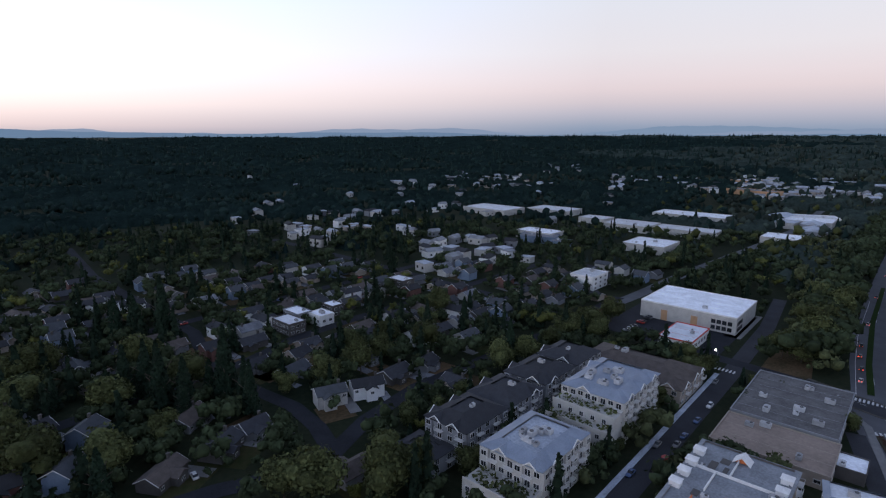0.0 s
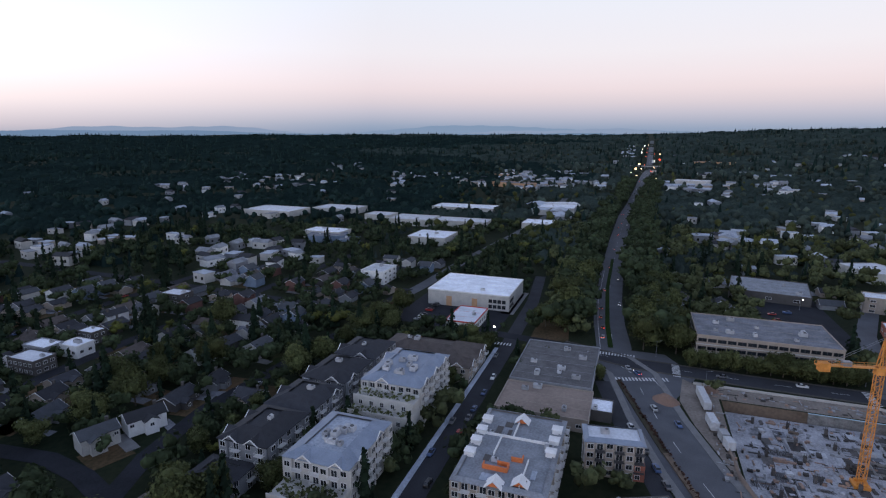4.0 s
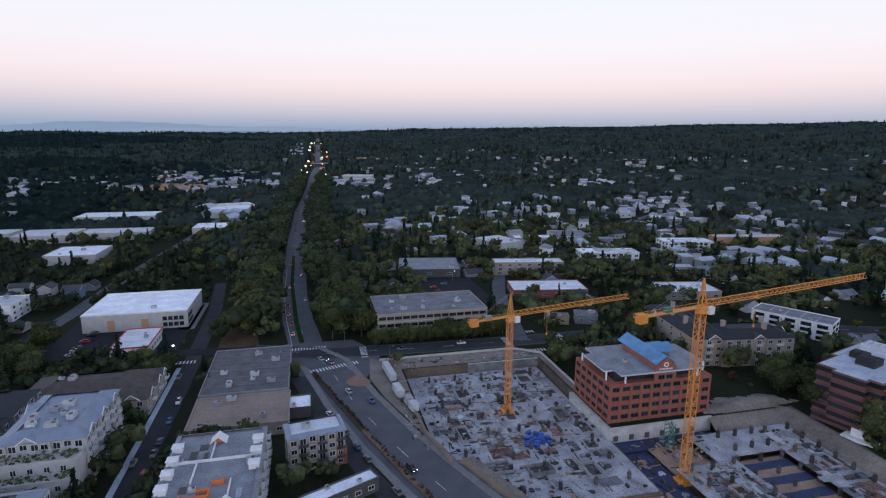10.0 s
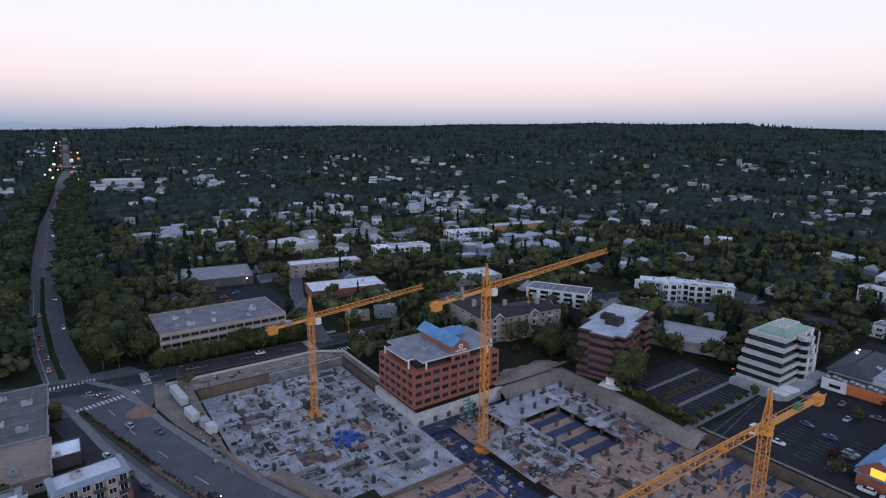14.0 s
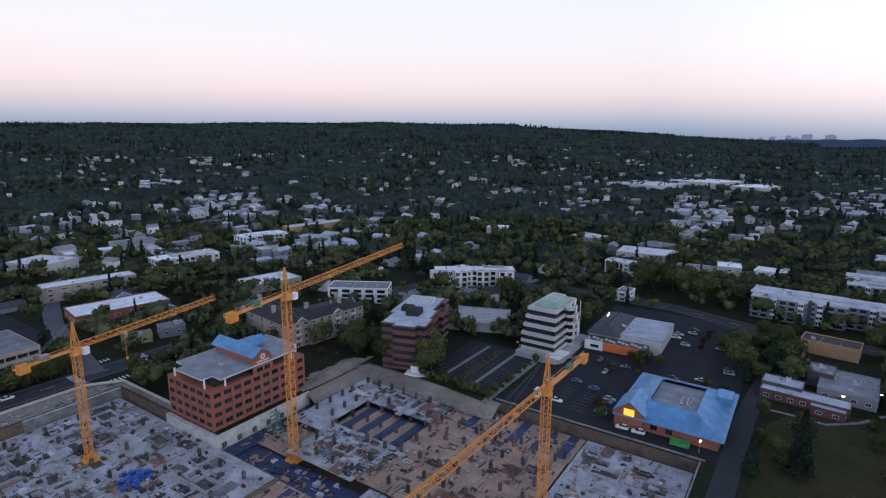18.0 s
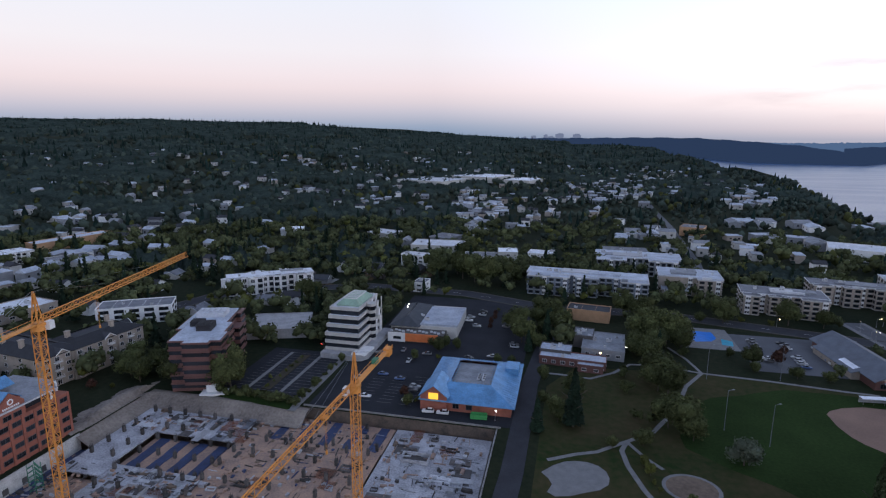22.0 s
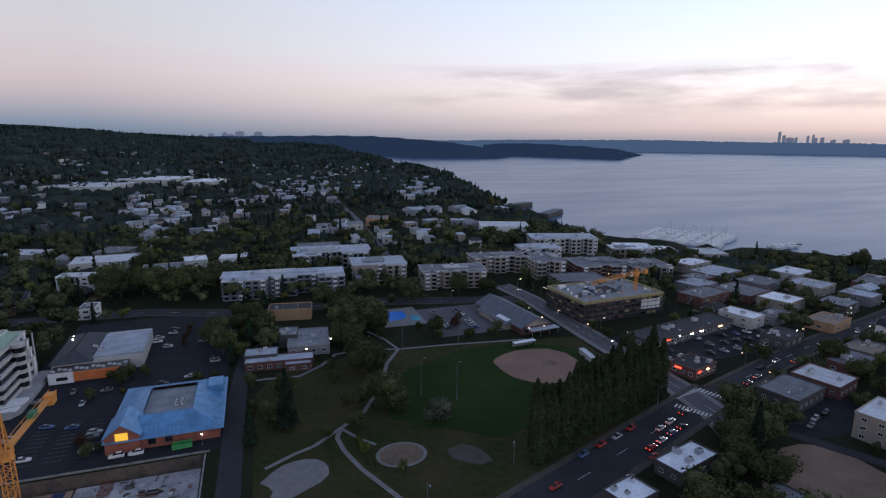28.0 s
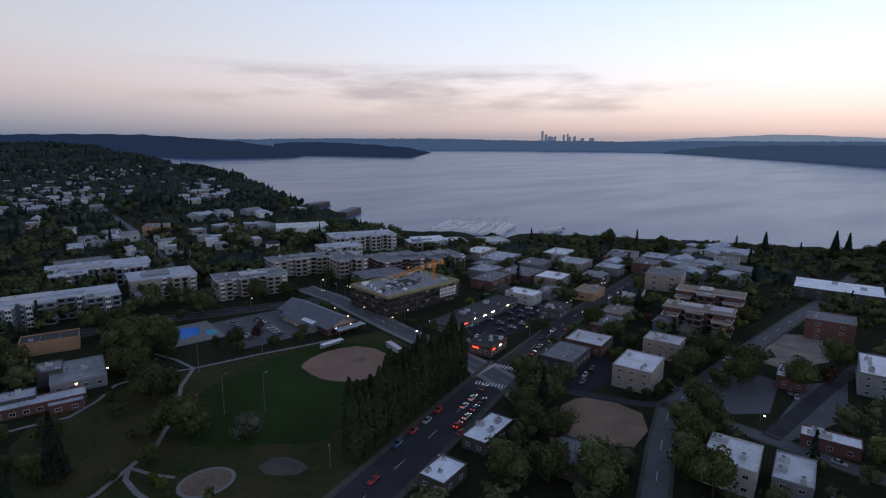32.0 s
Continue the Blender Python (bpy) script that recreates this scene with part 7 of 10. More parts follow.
def crane(label, x, y, z0, pivot, apex, yaw, jib, counter, mw=1.9):
    c = thing("tower_crane", label, "crane", x, y, z0, 0)
    hgt = pivot - z0
    g = Geo()
    g.cbox(0, 0, -.2, 4.4, 4.4, 1.2)
    for s in (-1, 1):
        g.cbox(s * 1.2, 0, 1, .5, 3, .8)
    part("base", g, "yellow", c)
    n = max(1, int((hgt - 3) / 4))
    step = (hgt - 2.6) / n
    m = lattice(2, step / 2, mw)
    m.v = [(q, p, x_) for x_, p, q in m.v]
    me = m.mesh("mast_section", ["yellow"])
    for i in range(n):
        s = part("mast_section", me, None, c, at=(0, 0, 1 + i * step))
    a = radians(yaw)
    g = Geo()
    g.tube(0, 0, hgt - 1.7, hgt - .5, 1.7, 1.5, 12)
    g.cbox(0, 0, hgt - .6, 2.6, 2.6, .9)
    part("slewing_ring", g, "yellow", c)
    g = Geo()
    g.cbox(2.0, -1.7, hgt - 1.9, 1.9, 1.4, 2.2)
    cab = part("cab", turned(g, a), "white", c, "white operator cab")
    g = Geo()
    g.cbox(2.8, -1.7, hgt - 1.1, .4, 1.2, 1.2)
    part("cab_window", turned(g, a), "glass", cab)
    top = apex - pivot
    g = Geo()
    for s in (-.8, .8):
        g.bar((-.8, s, hgt), (0, s * .2, hgt + top), .24)
        g.bar((1.1, s, hgt), (0, s * .2, hgt + top), .24)
        for i in range(4):
            f, f2 = i / 4, (i + 1) / 4
            g.bar((-.8 * (1 - f), s * (1 - .8 * f), hgt + top * f), (1.1 * (1 - f2), s * (1 - .8 * f2), hgt + top * f2), .12)
            g.bar((1.1 * (1 - f), s * (1 - .8 * f), hgt + top * f), (1.1 * (1 - f), -s * (1 - .8 * f), hgt + top * f), .12)
    part("tower_head", turned(g, a), "yellow", c)
    nj = int(jib / 2.4)
    g = jib_lattice(nj, jib / nj, 1.6, 1.7)
    g.v = [(p + 1.2, q, r + hgt + .2) for p, q, r in g.v]
    jb = part("jib", turned(g, a), "yellow", c)
    g = Geo()
    g.cbox(-counter / 2 - .6, 0, hgt, counter, 1.7, .3)
    for s in (-.85, .85):
        g.bar((-.6, s, hgt + 1.2), (-counter - .6, s, hgt + 1.2), .1)
        for i in range(6):
            g.bar((-.6 - i * counter / 5, s, hgt + .2), (-.6 - i * counter / 5, s, hgt + 1.2), .08)
    cj = part("counter_jib", turned(g, a), "yellow", c)
    for i in range(3):
        g = Geo()
        g.cbox(-counter + 1.4 - i * 1.0 + 1.2, 0, hgt - 1.6, .9, 2.0, 2.6)
        part("counterweight", turned(g, a), "yellow", cj)
    g = Geo()
    g.cbox(-counter * .55, 0, hgt + .3, 2.4, 1.5, 1.4)
    part("winch", turned(g, a), "green" if counter > 22 else "steel", cj)
    g = Geo()
    g.bar((0, 0, hgt + top), (jib * .42, 0, hgt + 2), .035)
    g.bar((0, 0, hgt + top), (jib * .78, 0, hgt + 2), .035)
    g.bar((0, .4, hgt + top), (-counter * .85, .6, hgt + .6), .07)
    g.bar((0, -.4, hgt + top), (-counter * .85, -.6, hgt + .6), .07)
    part("pendant", turned(g, a), "steel", c)
    g = Geo()
    g.cbox(jib * .3, 0, hgt - .25, 1.8, 1.5, .4)
    tr = part("trolley", turned(g, a), "yellow", jb)
    g = Geo()
    g.bar((jib * .3, .3, hgt - .2), (jib * .3, .1, hgt - 9), .05)
    g.bar((jib * .3, -.3, hgt - .2), (jib * .3, -.1, hgt - 9), .05)
    g.cbox(jib * .3, 0, hgt - 9.8, .5, .4, .9)
    part("hook_block", turned(g, a), "yellow", tr)
    return c


crane("yellow tower crane standing on the grey deck", 185.1, -71, -4, 34.5, 43.7, math.degrees(math.atan2(-56.5, 12.3)), 57, 17)
crane("tall yellow tower crane beside the brick office", 133.2, -110.8, -6, 51.5, 60.3, math.degrees(math.atan2(-80.7, 17.1)), 82, 25, 2.1)
crane("yellow tower crane over the plywood decks", 53.7, -131.4, -4, 33.4, 43.1, math.degrees(math.atan2(57.1, 1.5)), 60, 28, 2.1)
crane("small yellow crane on a far building block", -211, -262, 0, 22, 26, 20, 42, 11, 1.5)


# ---- vehicles ----
CAR_PAINT = {n: mat("car_paint_" + n, c, 0.35, 2, 0.06, spec=0.6) for n, c in (("white", (0.62, 0.62, 0.62)), ("silver", (0.32, 0.33, 0.34)), ("black", (0.02, 0.02, 0.022)), ("red", (0.35, 0.03, 0.025)), ("blue", (0.05, 0.09, 0.20)), ("grey", (0.12, 0.12, 0.125)))}


def hull(sections):
    """A body lofted through (x, half width, z low, z high) sections, with softened shoulders."""
    g = Geo()
    vs, n = [], 8
    for x, w, z0, z1 in sections:
        m = (z1 - z0)
        vs += [(x, -w * .92, z0), (x, -w, z0 + m * .3), (x, -w * .96, z0 + m * .75), (x, -w * .78, z1), (x, w * .78, z1), (x, w * .96, z0 + m * .75), (x, w, z0 + m * .3), (x, w * .92, z0)]
    fs = [(i * n + k, i * n + (k + 1) % n, (i + 1) * n + (k + 1) % n, (i + 1) * n + k) for i in range(len(sections) - 1) for k in range(n)]
    fs += [tuple(range(n)), tuple(range((len(sections) - 1) * n + n - 1, (len(sections) - 1) * n - 1, -1))]
    return g.add(vs, fs)


def car_kit(kind, paint, lights):
    def make():
        big_ = kind != "sedan"
        t = thing("car", f"{paint} {kind} " + ("waiting in traffic with lit tail lights" if lights else "parked or driving with its lights off"), "car", 0, 0, -2000, group="cars")
        h = .25 if big_ else 0
        part("body", hull([(-2.25, .72, .38, .78 + h), (-2.15, .86, .3, .95 + h), (-1.2, .9, .25, .98 + h), (.9, .9, .25, .95 + h), (1.9, .86, .28, .82 + h), (2.25, .72, .38, .65 + h)]), CAR_PAINT[paint], t)
        cg = hull([(-2.0 if big_ else -1.75, .7, .93 + h, 1.05 + h), (-1.6 if big_ else -1.1, .74, .92 + h, 1.45 + h), (.1, .74, .92 + h, 1.47 + h), (.95, .7, .9 + h, .98 + h)])
        cg.box(-1.55 if big_ else -1.0, .05, -.55, .55, 1.44 + h, 1.5 + h, 1)
        part("cabin", cg, ["glass", CAR_PAINT[paint]], t)
        wg = Geo()
        wg.tube(0, 0, -.11, .11, .33, .33, 12)
        wg.v = [(a, c, b) for a, b, c in wg.v]
        me = wg.mesh("wheel", ["rubber"])
        for x in (-1.4, 1.4):
            for y in (-.82, .82):
                part("wheel", me, None, t, at=(x, y, .33))
        for y in (-.62, .62):
            g = Geo()
            g.box(-2.3, -2.2, y - .18, y + .18, .66 + h, .82 + h)
            if lights:
                part("tail_light", g, "lampred", t)
        if lights:
            for y in (-.6, .6):
                g = Geo()
                g.box(2.2, 2.29, y - .16, y + .16, .55 + h, .68 + h)
                part("headlight", g, "lampwhite", t)
        return t
    return shared(("car", kind, paint, lights), make)


CARS_USED = set()


def car(x, y, yaw, paint=None, lights=False, kind=None, z=0.07):
    paint = paint or rng.choice(("white", "silver", "black", "grey", "black", "grey", "red", "blue", "silver"))
    kind = kind or rng.choice(("sedan", "sport utility vehicle"))
    src = car_kit(kind, paint, lights)
    m = pose(x, y, ground_z(x, y) + z, 0, 0, yaw)
    if src.name in CARS_USED:
        made = copy_thing(src, m)
        if math.hypot(x, y) > 165:
            for o in [c for c in made.children if c.name.startswith("wheel")]:
                bpy.data.objects.remove(o)
    else:
        CARS_USED.add(src.name)
        src.matrix_basis = m


# traffic queue at the main street crossing, and on the avenue
for i, (dx, dy) in enumerate(((-138, -141), (-136.5, -145), (-131.5, -138.3), (-130, -142.4), (-125, -135.8), (-118.5, -133), (-146, -149))):
    car(dx, dy, 201, None, True)
for x, y, yaw in ((-182, -159, 197), (-190, -161, 197), (-199, -164.5, 197), (-208, -171, 16), (-222, -175, 16), (-230, -172, 196), (-262, -184, 16), (-300, -192, 196)):
    car(x, y, yaw, None, rng.random() < .6)
for x, y in ((279, 14), (295, 15), (312, 17), (330, 18), (371, 18.5), (442, 19.5), (520, 19), (600, 18.5), (690, 17), (820, 13), (880, 9), (930, 7), (980, 4)):
    car(x, y - 3, 0, None, True)
for x, y, yaw, lt in ((150, -27, 203, True), (207, -12, 15, False), (197, -20, 196, False), (238, -6, 30, True), (243, -2, 20, False), (-78, -125, 22, False), (-101, -121.5, 200, False), (-116, -129, 202, False), (247, -40, 90, False), (248, -70, -90, False), (340, 5, 180, True), (405, 8, 180, True), (520, 9, 180, True)):
    car(x, y, yaw, None, lt)
for x in (136, 158, 164, 176, 183, 197, 212):
    car(x + rng.uniform(-1, 1), 51.6, rng.choice((0, 180)))
for x, y in ((158, -14.5), (166, -11.8), (176, -8.6), (190, -4), (140, -21)):
    car(x, y, 18)
for x in (150, 171, 236):
    car(x + rng.uniform(-1, 1), 56.4, 180)
for x, y, yaw in ((72, 135, 5), (62, 153, 80), (149, 210, 2), (158, 204, 2), (173, 140, 1), (36, 203, 3), (189, 204, 2), (98, 160, 80), (230, 209, 2), (210, 134, 180), (90, 250, 80), (250, 300, 0), (180, 293, 0), (120, 292, 180)):
    car(x, y, yaw)
# parked cars
for i in range(4):
    for j in range(9):
        if rng.random() < .2:
            car(56 + i * 8.5 + rng.uniform(-.4, .4), -182 - j * 3.0 - 4, 0 if i % 2 else 180)
for i in range(44):
    if rng.random() < .22:
        car((21, 28, 43, 49)[i % 4] + rng.uniform(-.4, .4), -246 - (i // 4) * 5.6 - rng.choice((0, 2.8)), rng.choice((0, 180)))
for x, y, yaw in ((60, -236, 10), (72, -238, 95), (82, -232, 0), (40, -236, 170), (30, -240, 10), (66, -226, 90)):
    car(x, y, yaw)
for i in range(3):
    for j in range(10):
        if rng.random() < .8:
            car(-122 + i * 14 + rng.uniform(-.3, .3), -256 - j * 3.8, rng.choice((0, 180)))
for i in range(40):
    if rng.random() < .7:
        car(-176 - (i % 10) * 8.2 + rng.uniform(-.6, .6), -192 - (i // 10) * 8.5, 105 + rng.choice((0, 180)))
for i in range(2):
    car(46 - i * 5.5, -182.5, 5, "white")
for x, y, yaw in ((-236, -65, 20), (-238, -68, 20), (-205, -99, 0), (-225, -93, 0), (-252, -99, 0), (-196, -40, 90), (-194, -75, 90), (-174, -34, 100), (-160, -76, 25), (-182, -127, 20), (-188, -130, 20), (-196, -132, 20), (-127, -62, 30), (-104, -140, 22), (-112, -142.5, 22), (-120, -145.6, 22), (-95, -136.5, 22)):
    car(x, y, yaw)
for i in range(12):
    if rng.random() < .7:
        car(272 + i * 3, 110, 90)
for i in range(9):
    if rng.random() < .7:
        car(310 + i * 6, -88 + (i % 2) * 9, 90)


# ---- stall lines ----
def stalls(x, y, yaw, n, pitch=2.75, ln=5.2):
    s = thing("parking_lines", "white painted parking stall lines", "markings", x, y, .055, yaw, kind="structure")
    g = Geo()
    for i in range(n + 1):
        g.box(i * pitch - .07, i * pitch + .07, 0, ln, 0, .012)
    part("stall_line", g, "stall", s)


for x, y in ((102, -224), (107.5, -224), (112, -224), (117.5, -224), (122.5, -224), (128, -224)):
    stalls(x, y, 90, 15)
for i, x in enumerate((56, 64.5, 73, 81.5)):
    stalls(x + 2.6, -211, 90, 9)
for x0, x1, y0, y1 in ((106.5, 108, -224, -184), (121.5, 123, -224, -184)):
    g = Geo()
    g.box(x0, x1, y0, y1, 0, .22)
    single("kerb_island", g, "walk", "pale concrete kerb island in the car park", "kerb", "structure")
g = Geo()
g.box(112.5, 116.5, -222, -186, 0, .3)
single("planting_strip", g, "dry", "planted strip with dry grass in the car park", "planting", "structure")
# hedges and median
strip("median", [(176, -15), (201, -7), (229, 1.5)], 2.2, .4, "dry", "raised planted median in the main street", "median", 0, .5)
strip("median", [(60, -62), (146, -25.5), (176, -15)], 1.8, .6, "dirt", "raised median with a brown hedge", "median", 0, .7)
strip("median", [(266, 6.5), (303, 10), (378, 14), (475, 15)], 2.4, .35, "grass", "grassy median of the avenue", "median", 0, .5)
strip("lane_mark", [(262, 11), (303, 15), (350, 18), (430, 19)], .2, .085, "paint", "white lane line on the avenue", "markings")
strip("lane_mark", [(236, -12), (222, -17.5), (205, -22)], .25, .085, "paint", "white edge line on the main street", "markings")


# ---- lamps ----
def street_lamp(x, y, h=8.0, yaw=0.0, glow_="lampwhite", lit_=True, size=.35):
    t = thing("street_lamp", "grey steel street lamp, lit" if lit_ else "grey steel lamp pole beside the road", "street lamp", x, y, ground_z(x, y), yaw, group="street lamps")
    g = Geo()
    g.tube(0, 0, 0, h, .11, .07, 8)
    g.tube(0, 0, 0, .4, .2, .18, 8)
    g.bar((0, 0, h - .1), (1.6, 0, h + .25), .09)
    part("pole", g, "steel" if lit_ else "roofgrey", t)
    g = Geo()
    g.cbox(1.8, 0, h + .15, .8, .3, .16)
    hd = part("head", g, "steel", t)
    if lit_:
        g = Geo()
        g.tube(1.8, 0, h + .15 - size, h + .14, size * .8, size, 10)
        part("lens", g, glow_, hd)


for x, y, h, k, s in ((84, -283, 8, "lampwhite", .5), (-20, -246, 5, "lampwarm", .5), (-29, -255, 5, "lampwhite", .45), (-130, -255, 5, "lampwhite", .4), (-144, -250, 5, "lampwarm", .35), (-159, -261, 5, "lampwarm", .35), (-158, -208, 6, "lampwhite", .4),
                      (-198, -207, 4, "lampwhite", .5), (259, 62, 6, "lampwhite", .55), (82, 116, 4, "lampwarm", .3), (369, -97, 7, "lampwhite", .45), (86, -289, 7, "lampwhite", .3), (-206, -67, 3, "lampwarm", .4), (-159, -235, 5, "lampwarm", .35), (48, -186, 2.6, "lampwhite", .35), (40, -185, 2.6, "lampwhite", .35), (21, -182, 3, "lampwhite", .35), (151, 8, 3, "lampwarm", .3),
                      (-175, -300, 5, "lampwarm", .35), (-168, -330, 5, "lampwarm", .35), (-250, -160, 5, "lampwarm", .3), (-262, -215, 4, "lampwhite", .35), (-310, -214, 4, "lampwarm", .3), (-330, -150, 5, "lampwarm", .3), (-115, -318, 5, "lampwarm", .35), (104, -236, 3, "lampwhite", .3), (110, -232, 3, "lampred", .3), (-60, -270, 7, "lampwhite", .3), (-148, -272, 4, "lampwarm", .3), (-240, -330, 5, "lampwarm", .35), (-300, -380, 5, "lampwarm", .35), (-210, -310, 5, "lampwarm", .35), (-270, -300, 5, "lampwarm", .3)):
    street_lamp(x, y, h, rng.uniform(0, 360), k, True, s)
for _ in range(34):
    u, side = rng.uniform(0, 1), rng.choice((-1, 1))
    if rng.random() < .5:
        x, y = -180 - 190 * u, -161 - 57 * u + side * 8.5
    else:
        x, y = -164 + side * 8.5, -170 - 260 * u
    street_lamp(x, y, rng.uniform(3.5, 5.5), rng.uniform(0, 360), rng.choice(("lampwarm", "lampwarm", "lampwhite")), True, rng.uniform(.16, .3))
for x, y in ((-58, -194), (-70, -186), (-62, -238), (-92, -243)):
    street_lamp(x, y, 15, 200, lit_=False)
for x, y in ((-40, -128), (-72, -140), (-110, -158), (30, 66), (95, 66), (160, 66), (225, 66), (238, 14), (262, -14), (232, -32), (258, -95), (-140, -156), (-178, -172), (-220, -183)):
    street_lamp(x, y, 8, rng.uniform(0, 360), lit_=False)
# lit shop signs of the restaurant
rs = block("low restaurant with lit red signs on the corner", -177, -178, 16, 12, 4.5, 1, "brown", "roofdark", yaw=16, win=(3, 2, 1.6), units=4, name="restaurant", category="restaurant")
for s, u, ln, m in (("E", -2, 3.0, "lampred"), ("N", -5.4, 2.2, "lampred"), ("N", 1, 1.6, "lampwarm"), ("W", 0, 2.5, "lampred")):
    g = Geo()
    g.box(-ln / 2, ln / 2, -.15, 0, 3.2, 3.9)
    x, y = face_at(s, u, (8 if s in "EW" else 6) + .16)
    part("lit_sign", turned(g, SIDE[s], x, y), m, rs)
sb = block("row of small shops with a lit white sign", -206, -217, 66, 14, 4.5, 1, "darkwall", "roofdark", yaw=12, win=(3.5, 2.4, 1.8), units=6, name="shop", category="shop")
for u, m in ((-20, "lampred"), (-2, "lampwhite"), (6, "lampwhite"), (22, "lampwarm")):
    g = Geo()
    g.box(-1.4, 1.4, -.15, 0, 3.0, 3.6)
    x, y = face_at("N", u, 7.16)
    part("lit_sign", turned(g, SIDE["N"], x, y), m, sb)
# bleachers and dugouts beside the infield
for x, y, yaw, ln in ((-121, -228.5, 6, 12), (-142, -206, 84, 12)):
    t = thing("dugout", "long low dugout with a pale flat roof", "dugout", x, y, .05, yaw)
    g = Geo()
    g.box(-ln / 2, ln / 2, -1.4, 1.4, 2.3, 2.5)
    part("roof", g, "roofwhite", t)
    g = Geo()
    g.box(-ln / 2, ln / 2, -1.3, -1.1, 0, 2.3)
    part("wall", g, "concrete", t)
    for k in range(4):
        g = Geo()
        g.tube(-ln / 2 + .3 + k * (ln - .6) / 3, 1.2, 0, 2.3, .06, .06, 6)
        part("post", g, "steel", t)

# oversized lamps added for the avenue's glare, red for tail lights; headlights coming down it
for i in range(16):
    x = 900 + i * 100
    y = float(np.interp(x, [760, 1050, 1540, 3000], [12, -3, -26, -55])) + (11 if i % 2 else -11)
    street_lamp(x, y, 10, 90 if i % 2 else -90, rng.choice(("lampwarm", "lampred", "lampwarm", "lampred")), True, 1.2)
for i in range(7):
    x = 640 + i * 110 + rng.uniform(-20, 20)
    y = float(np.interp(x, [430, 760, 1050, 1540], [13.5, 12, -3, -26]))
    car(x, y + 4.5, 0, None, True)
    car(x + 25, y - 4.5, 180, None, True)


# overpass across the avenue, with added glowing panels for the lights beyond it
ov = thing("overpass", "grey concrete overpass crossing the far avenue", "bridge", 1576, -30, ground_z(1576, -30), 0, kind="structure")
g = Geo()
g.box(-6, 6, -75, 75, 6.2, 7.6)
part("deck", g, "concrete", ov)
for x_ in (-6, 5.6):
    g = Geo()
    g.box(x_, x_ + .4, -75, 75, 7.6, 8.7)
    part("parapet", g, "stained", ov)
for y_ in (-52, -14, 14, 52):
    g = Geo()
    g.box(-4.5, 4.5, y_ - 1, y_ + 1, -3, 6.2)
    part("pier", g, "stained", ov)
# invented panels that glow in place of the glaring light cluster
for k in range(14):
    x_ = 1180 + k * 92 + rng.uniform(-15, 15)
    y_ = float(np.interp(x_, [1050, 1540, 3000], [-3, -26, -55])) + (1 if k % 2 else -1) * rng.uniform(24, 34)
    t = thing("roadside_sign", "made-up glowing panel on a post for far lights beside the avenue", "sign", x_, y_, ground_z(x_, y_), 0, group="roadside signs")
    g = Geo()
    g.cbox(0, 0, -1, .5, .5, 7)
    part("post", g, "steel", t)
    g = Geo()
    g.cbox(0, 0, 6, .6, rng.uniform(3, 5.5), rng.uniform(1.8, 3))
    part("lit_panel", g, rng.choice(("lampwarm", "lampred", "lampwhite", "lampwarm", "lampred")), t)

# ---- marina ----
def boat_mesh(k):
    def make():
        r = random.Random(500 + k)
        ln, w = r.uniform(7, 12), r.uniform(2.4, 3.4)
        g = Geo()
        prof = [(-.5, .85, 0), (-.2, 1, 0), (.15, .95, 0), (.38, .6, 0), (.5, .05, 0)]
        lo = [(x * ln, s * w / 2 * .8, -.3) for x, s, _ in prof] + [(x * ln, -s * w / 2 * .8, -.3) for x, s, _ in reversed(prof)]
        hi = [(x * ln, s * w / 2, 1.0 + max(0, x) * .8) for x, s, _ in prof] + [(x * ln, -s * w / 2, 1.0 + max(0, x) * .8) for x, s, _ in reversed(prof)]
        n = len(lo)
        g.add(lo + hi, [tuple(range(n, 2 * n)), tuple(range(n - 1, -1, -1))] + [((i + 1) % n, i, n + i, n + (i + 1) % n) for i in range(n)])
        t = thing("boat", "white motor boat moored at the marina" if k % 3 else "white sailing boat with a bare mast at the marina", "boat", 0, 0, -2000, group="moored boats")
        part("hull", g, "white", t)
        g = Geo()
        g.prism([(-ln * .25, -w * .33), (ln * .12, -w * .33), (ln * .2, 0), (ln * .12, w * .33), (-ln * .25, w * .33)], 1.0, 2.1)
        part("cabin", g, "white", t)
        if k % 3 == 0:
            g = Geo()
            g.tube(.5, 0, 1, 7, .08, .05, 6)
            part("mast", g, "steel", t)
        return t
    return shared(("boat", k), make)


BOATS = set()


def boat(x, y, yaw):
    k = rng.randrange(6)
    t, m = boat_mesh(k), pose(x, y, LAKE + .1, 0, 0, yaw) @ Matrix.Scale(1.4, 4)
    if k in BOATS:
        copy_thing(t, m)
    else:
        BOATS.add(k)
        t.matrix_basis = m


def dock(pts, w=2.4):
    g = Geo()
    for (xa, ya), (xb, yb) in zip(pts, pts[1:]):
        n = math.hypot(xb - xa, yb - ya)
        g.cbox((xa + xb) / 2, (ya + yb) / 2, LAKE + .4, n, w, .4, 0, math.atan2(yb - ya, xb - xa))
        for i in range(int(n / 9)):
            f = (i + .5) / int(n / 9)
            g.tube(xa + (xb - xa) * f, ya + (yb - ya) * f + w / 2, LAKE - 3, LAKE + 1.6, .18, .18, 6)
    single("dock", g, "shinglebrown", "grey-brown plank dock on piles over the lake", "dock")


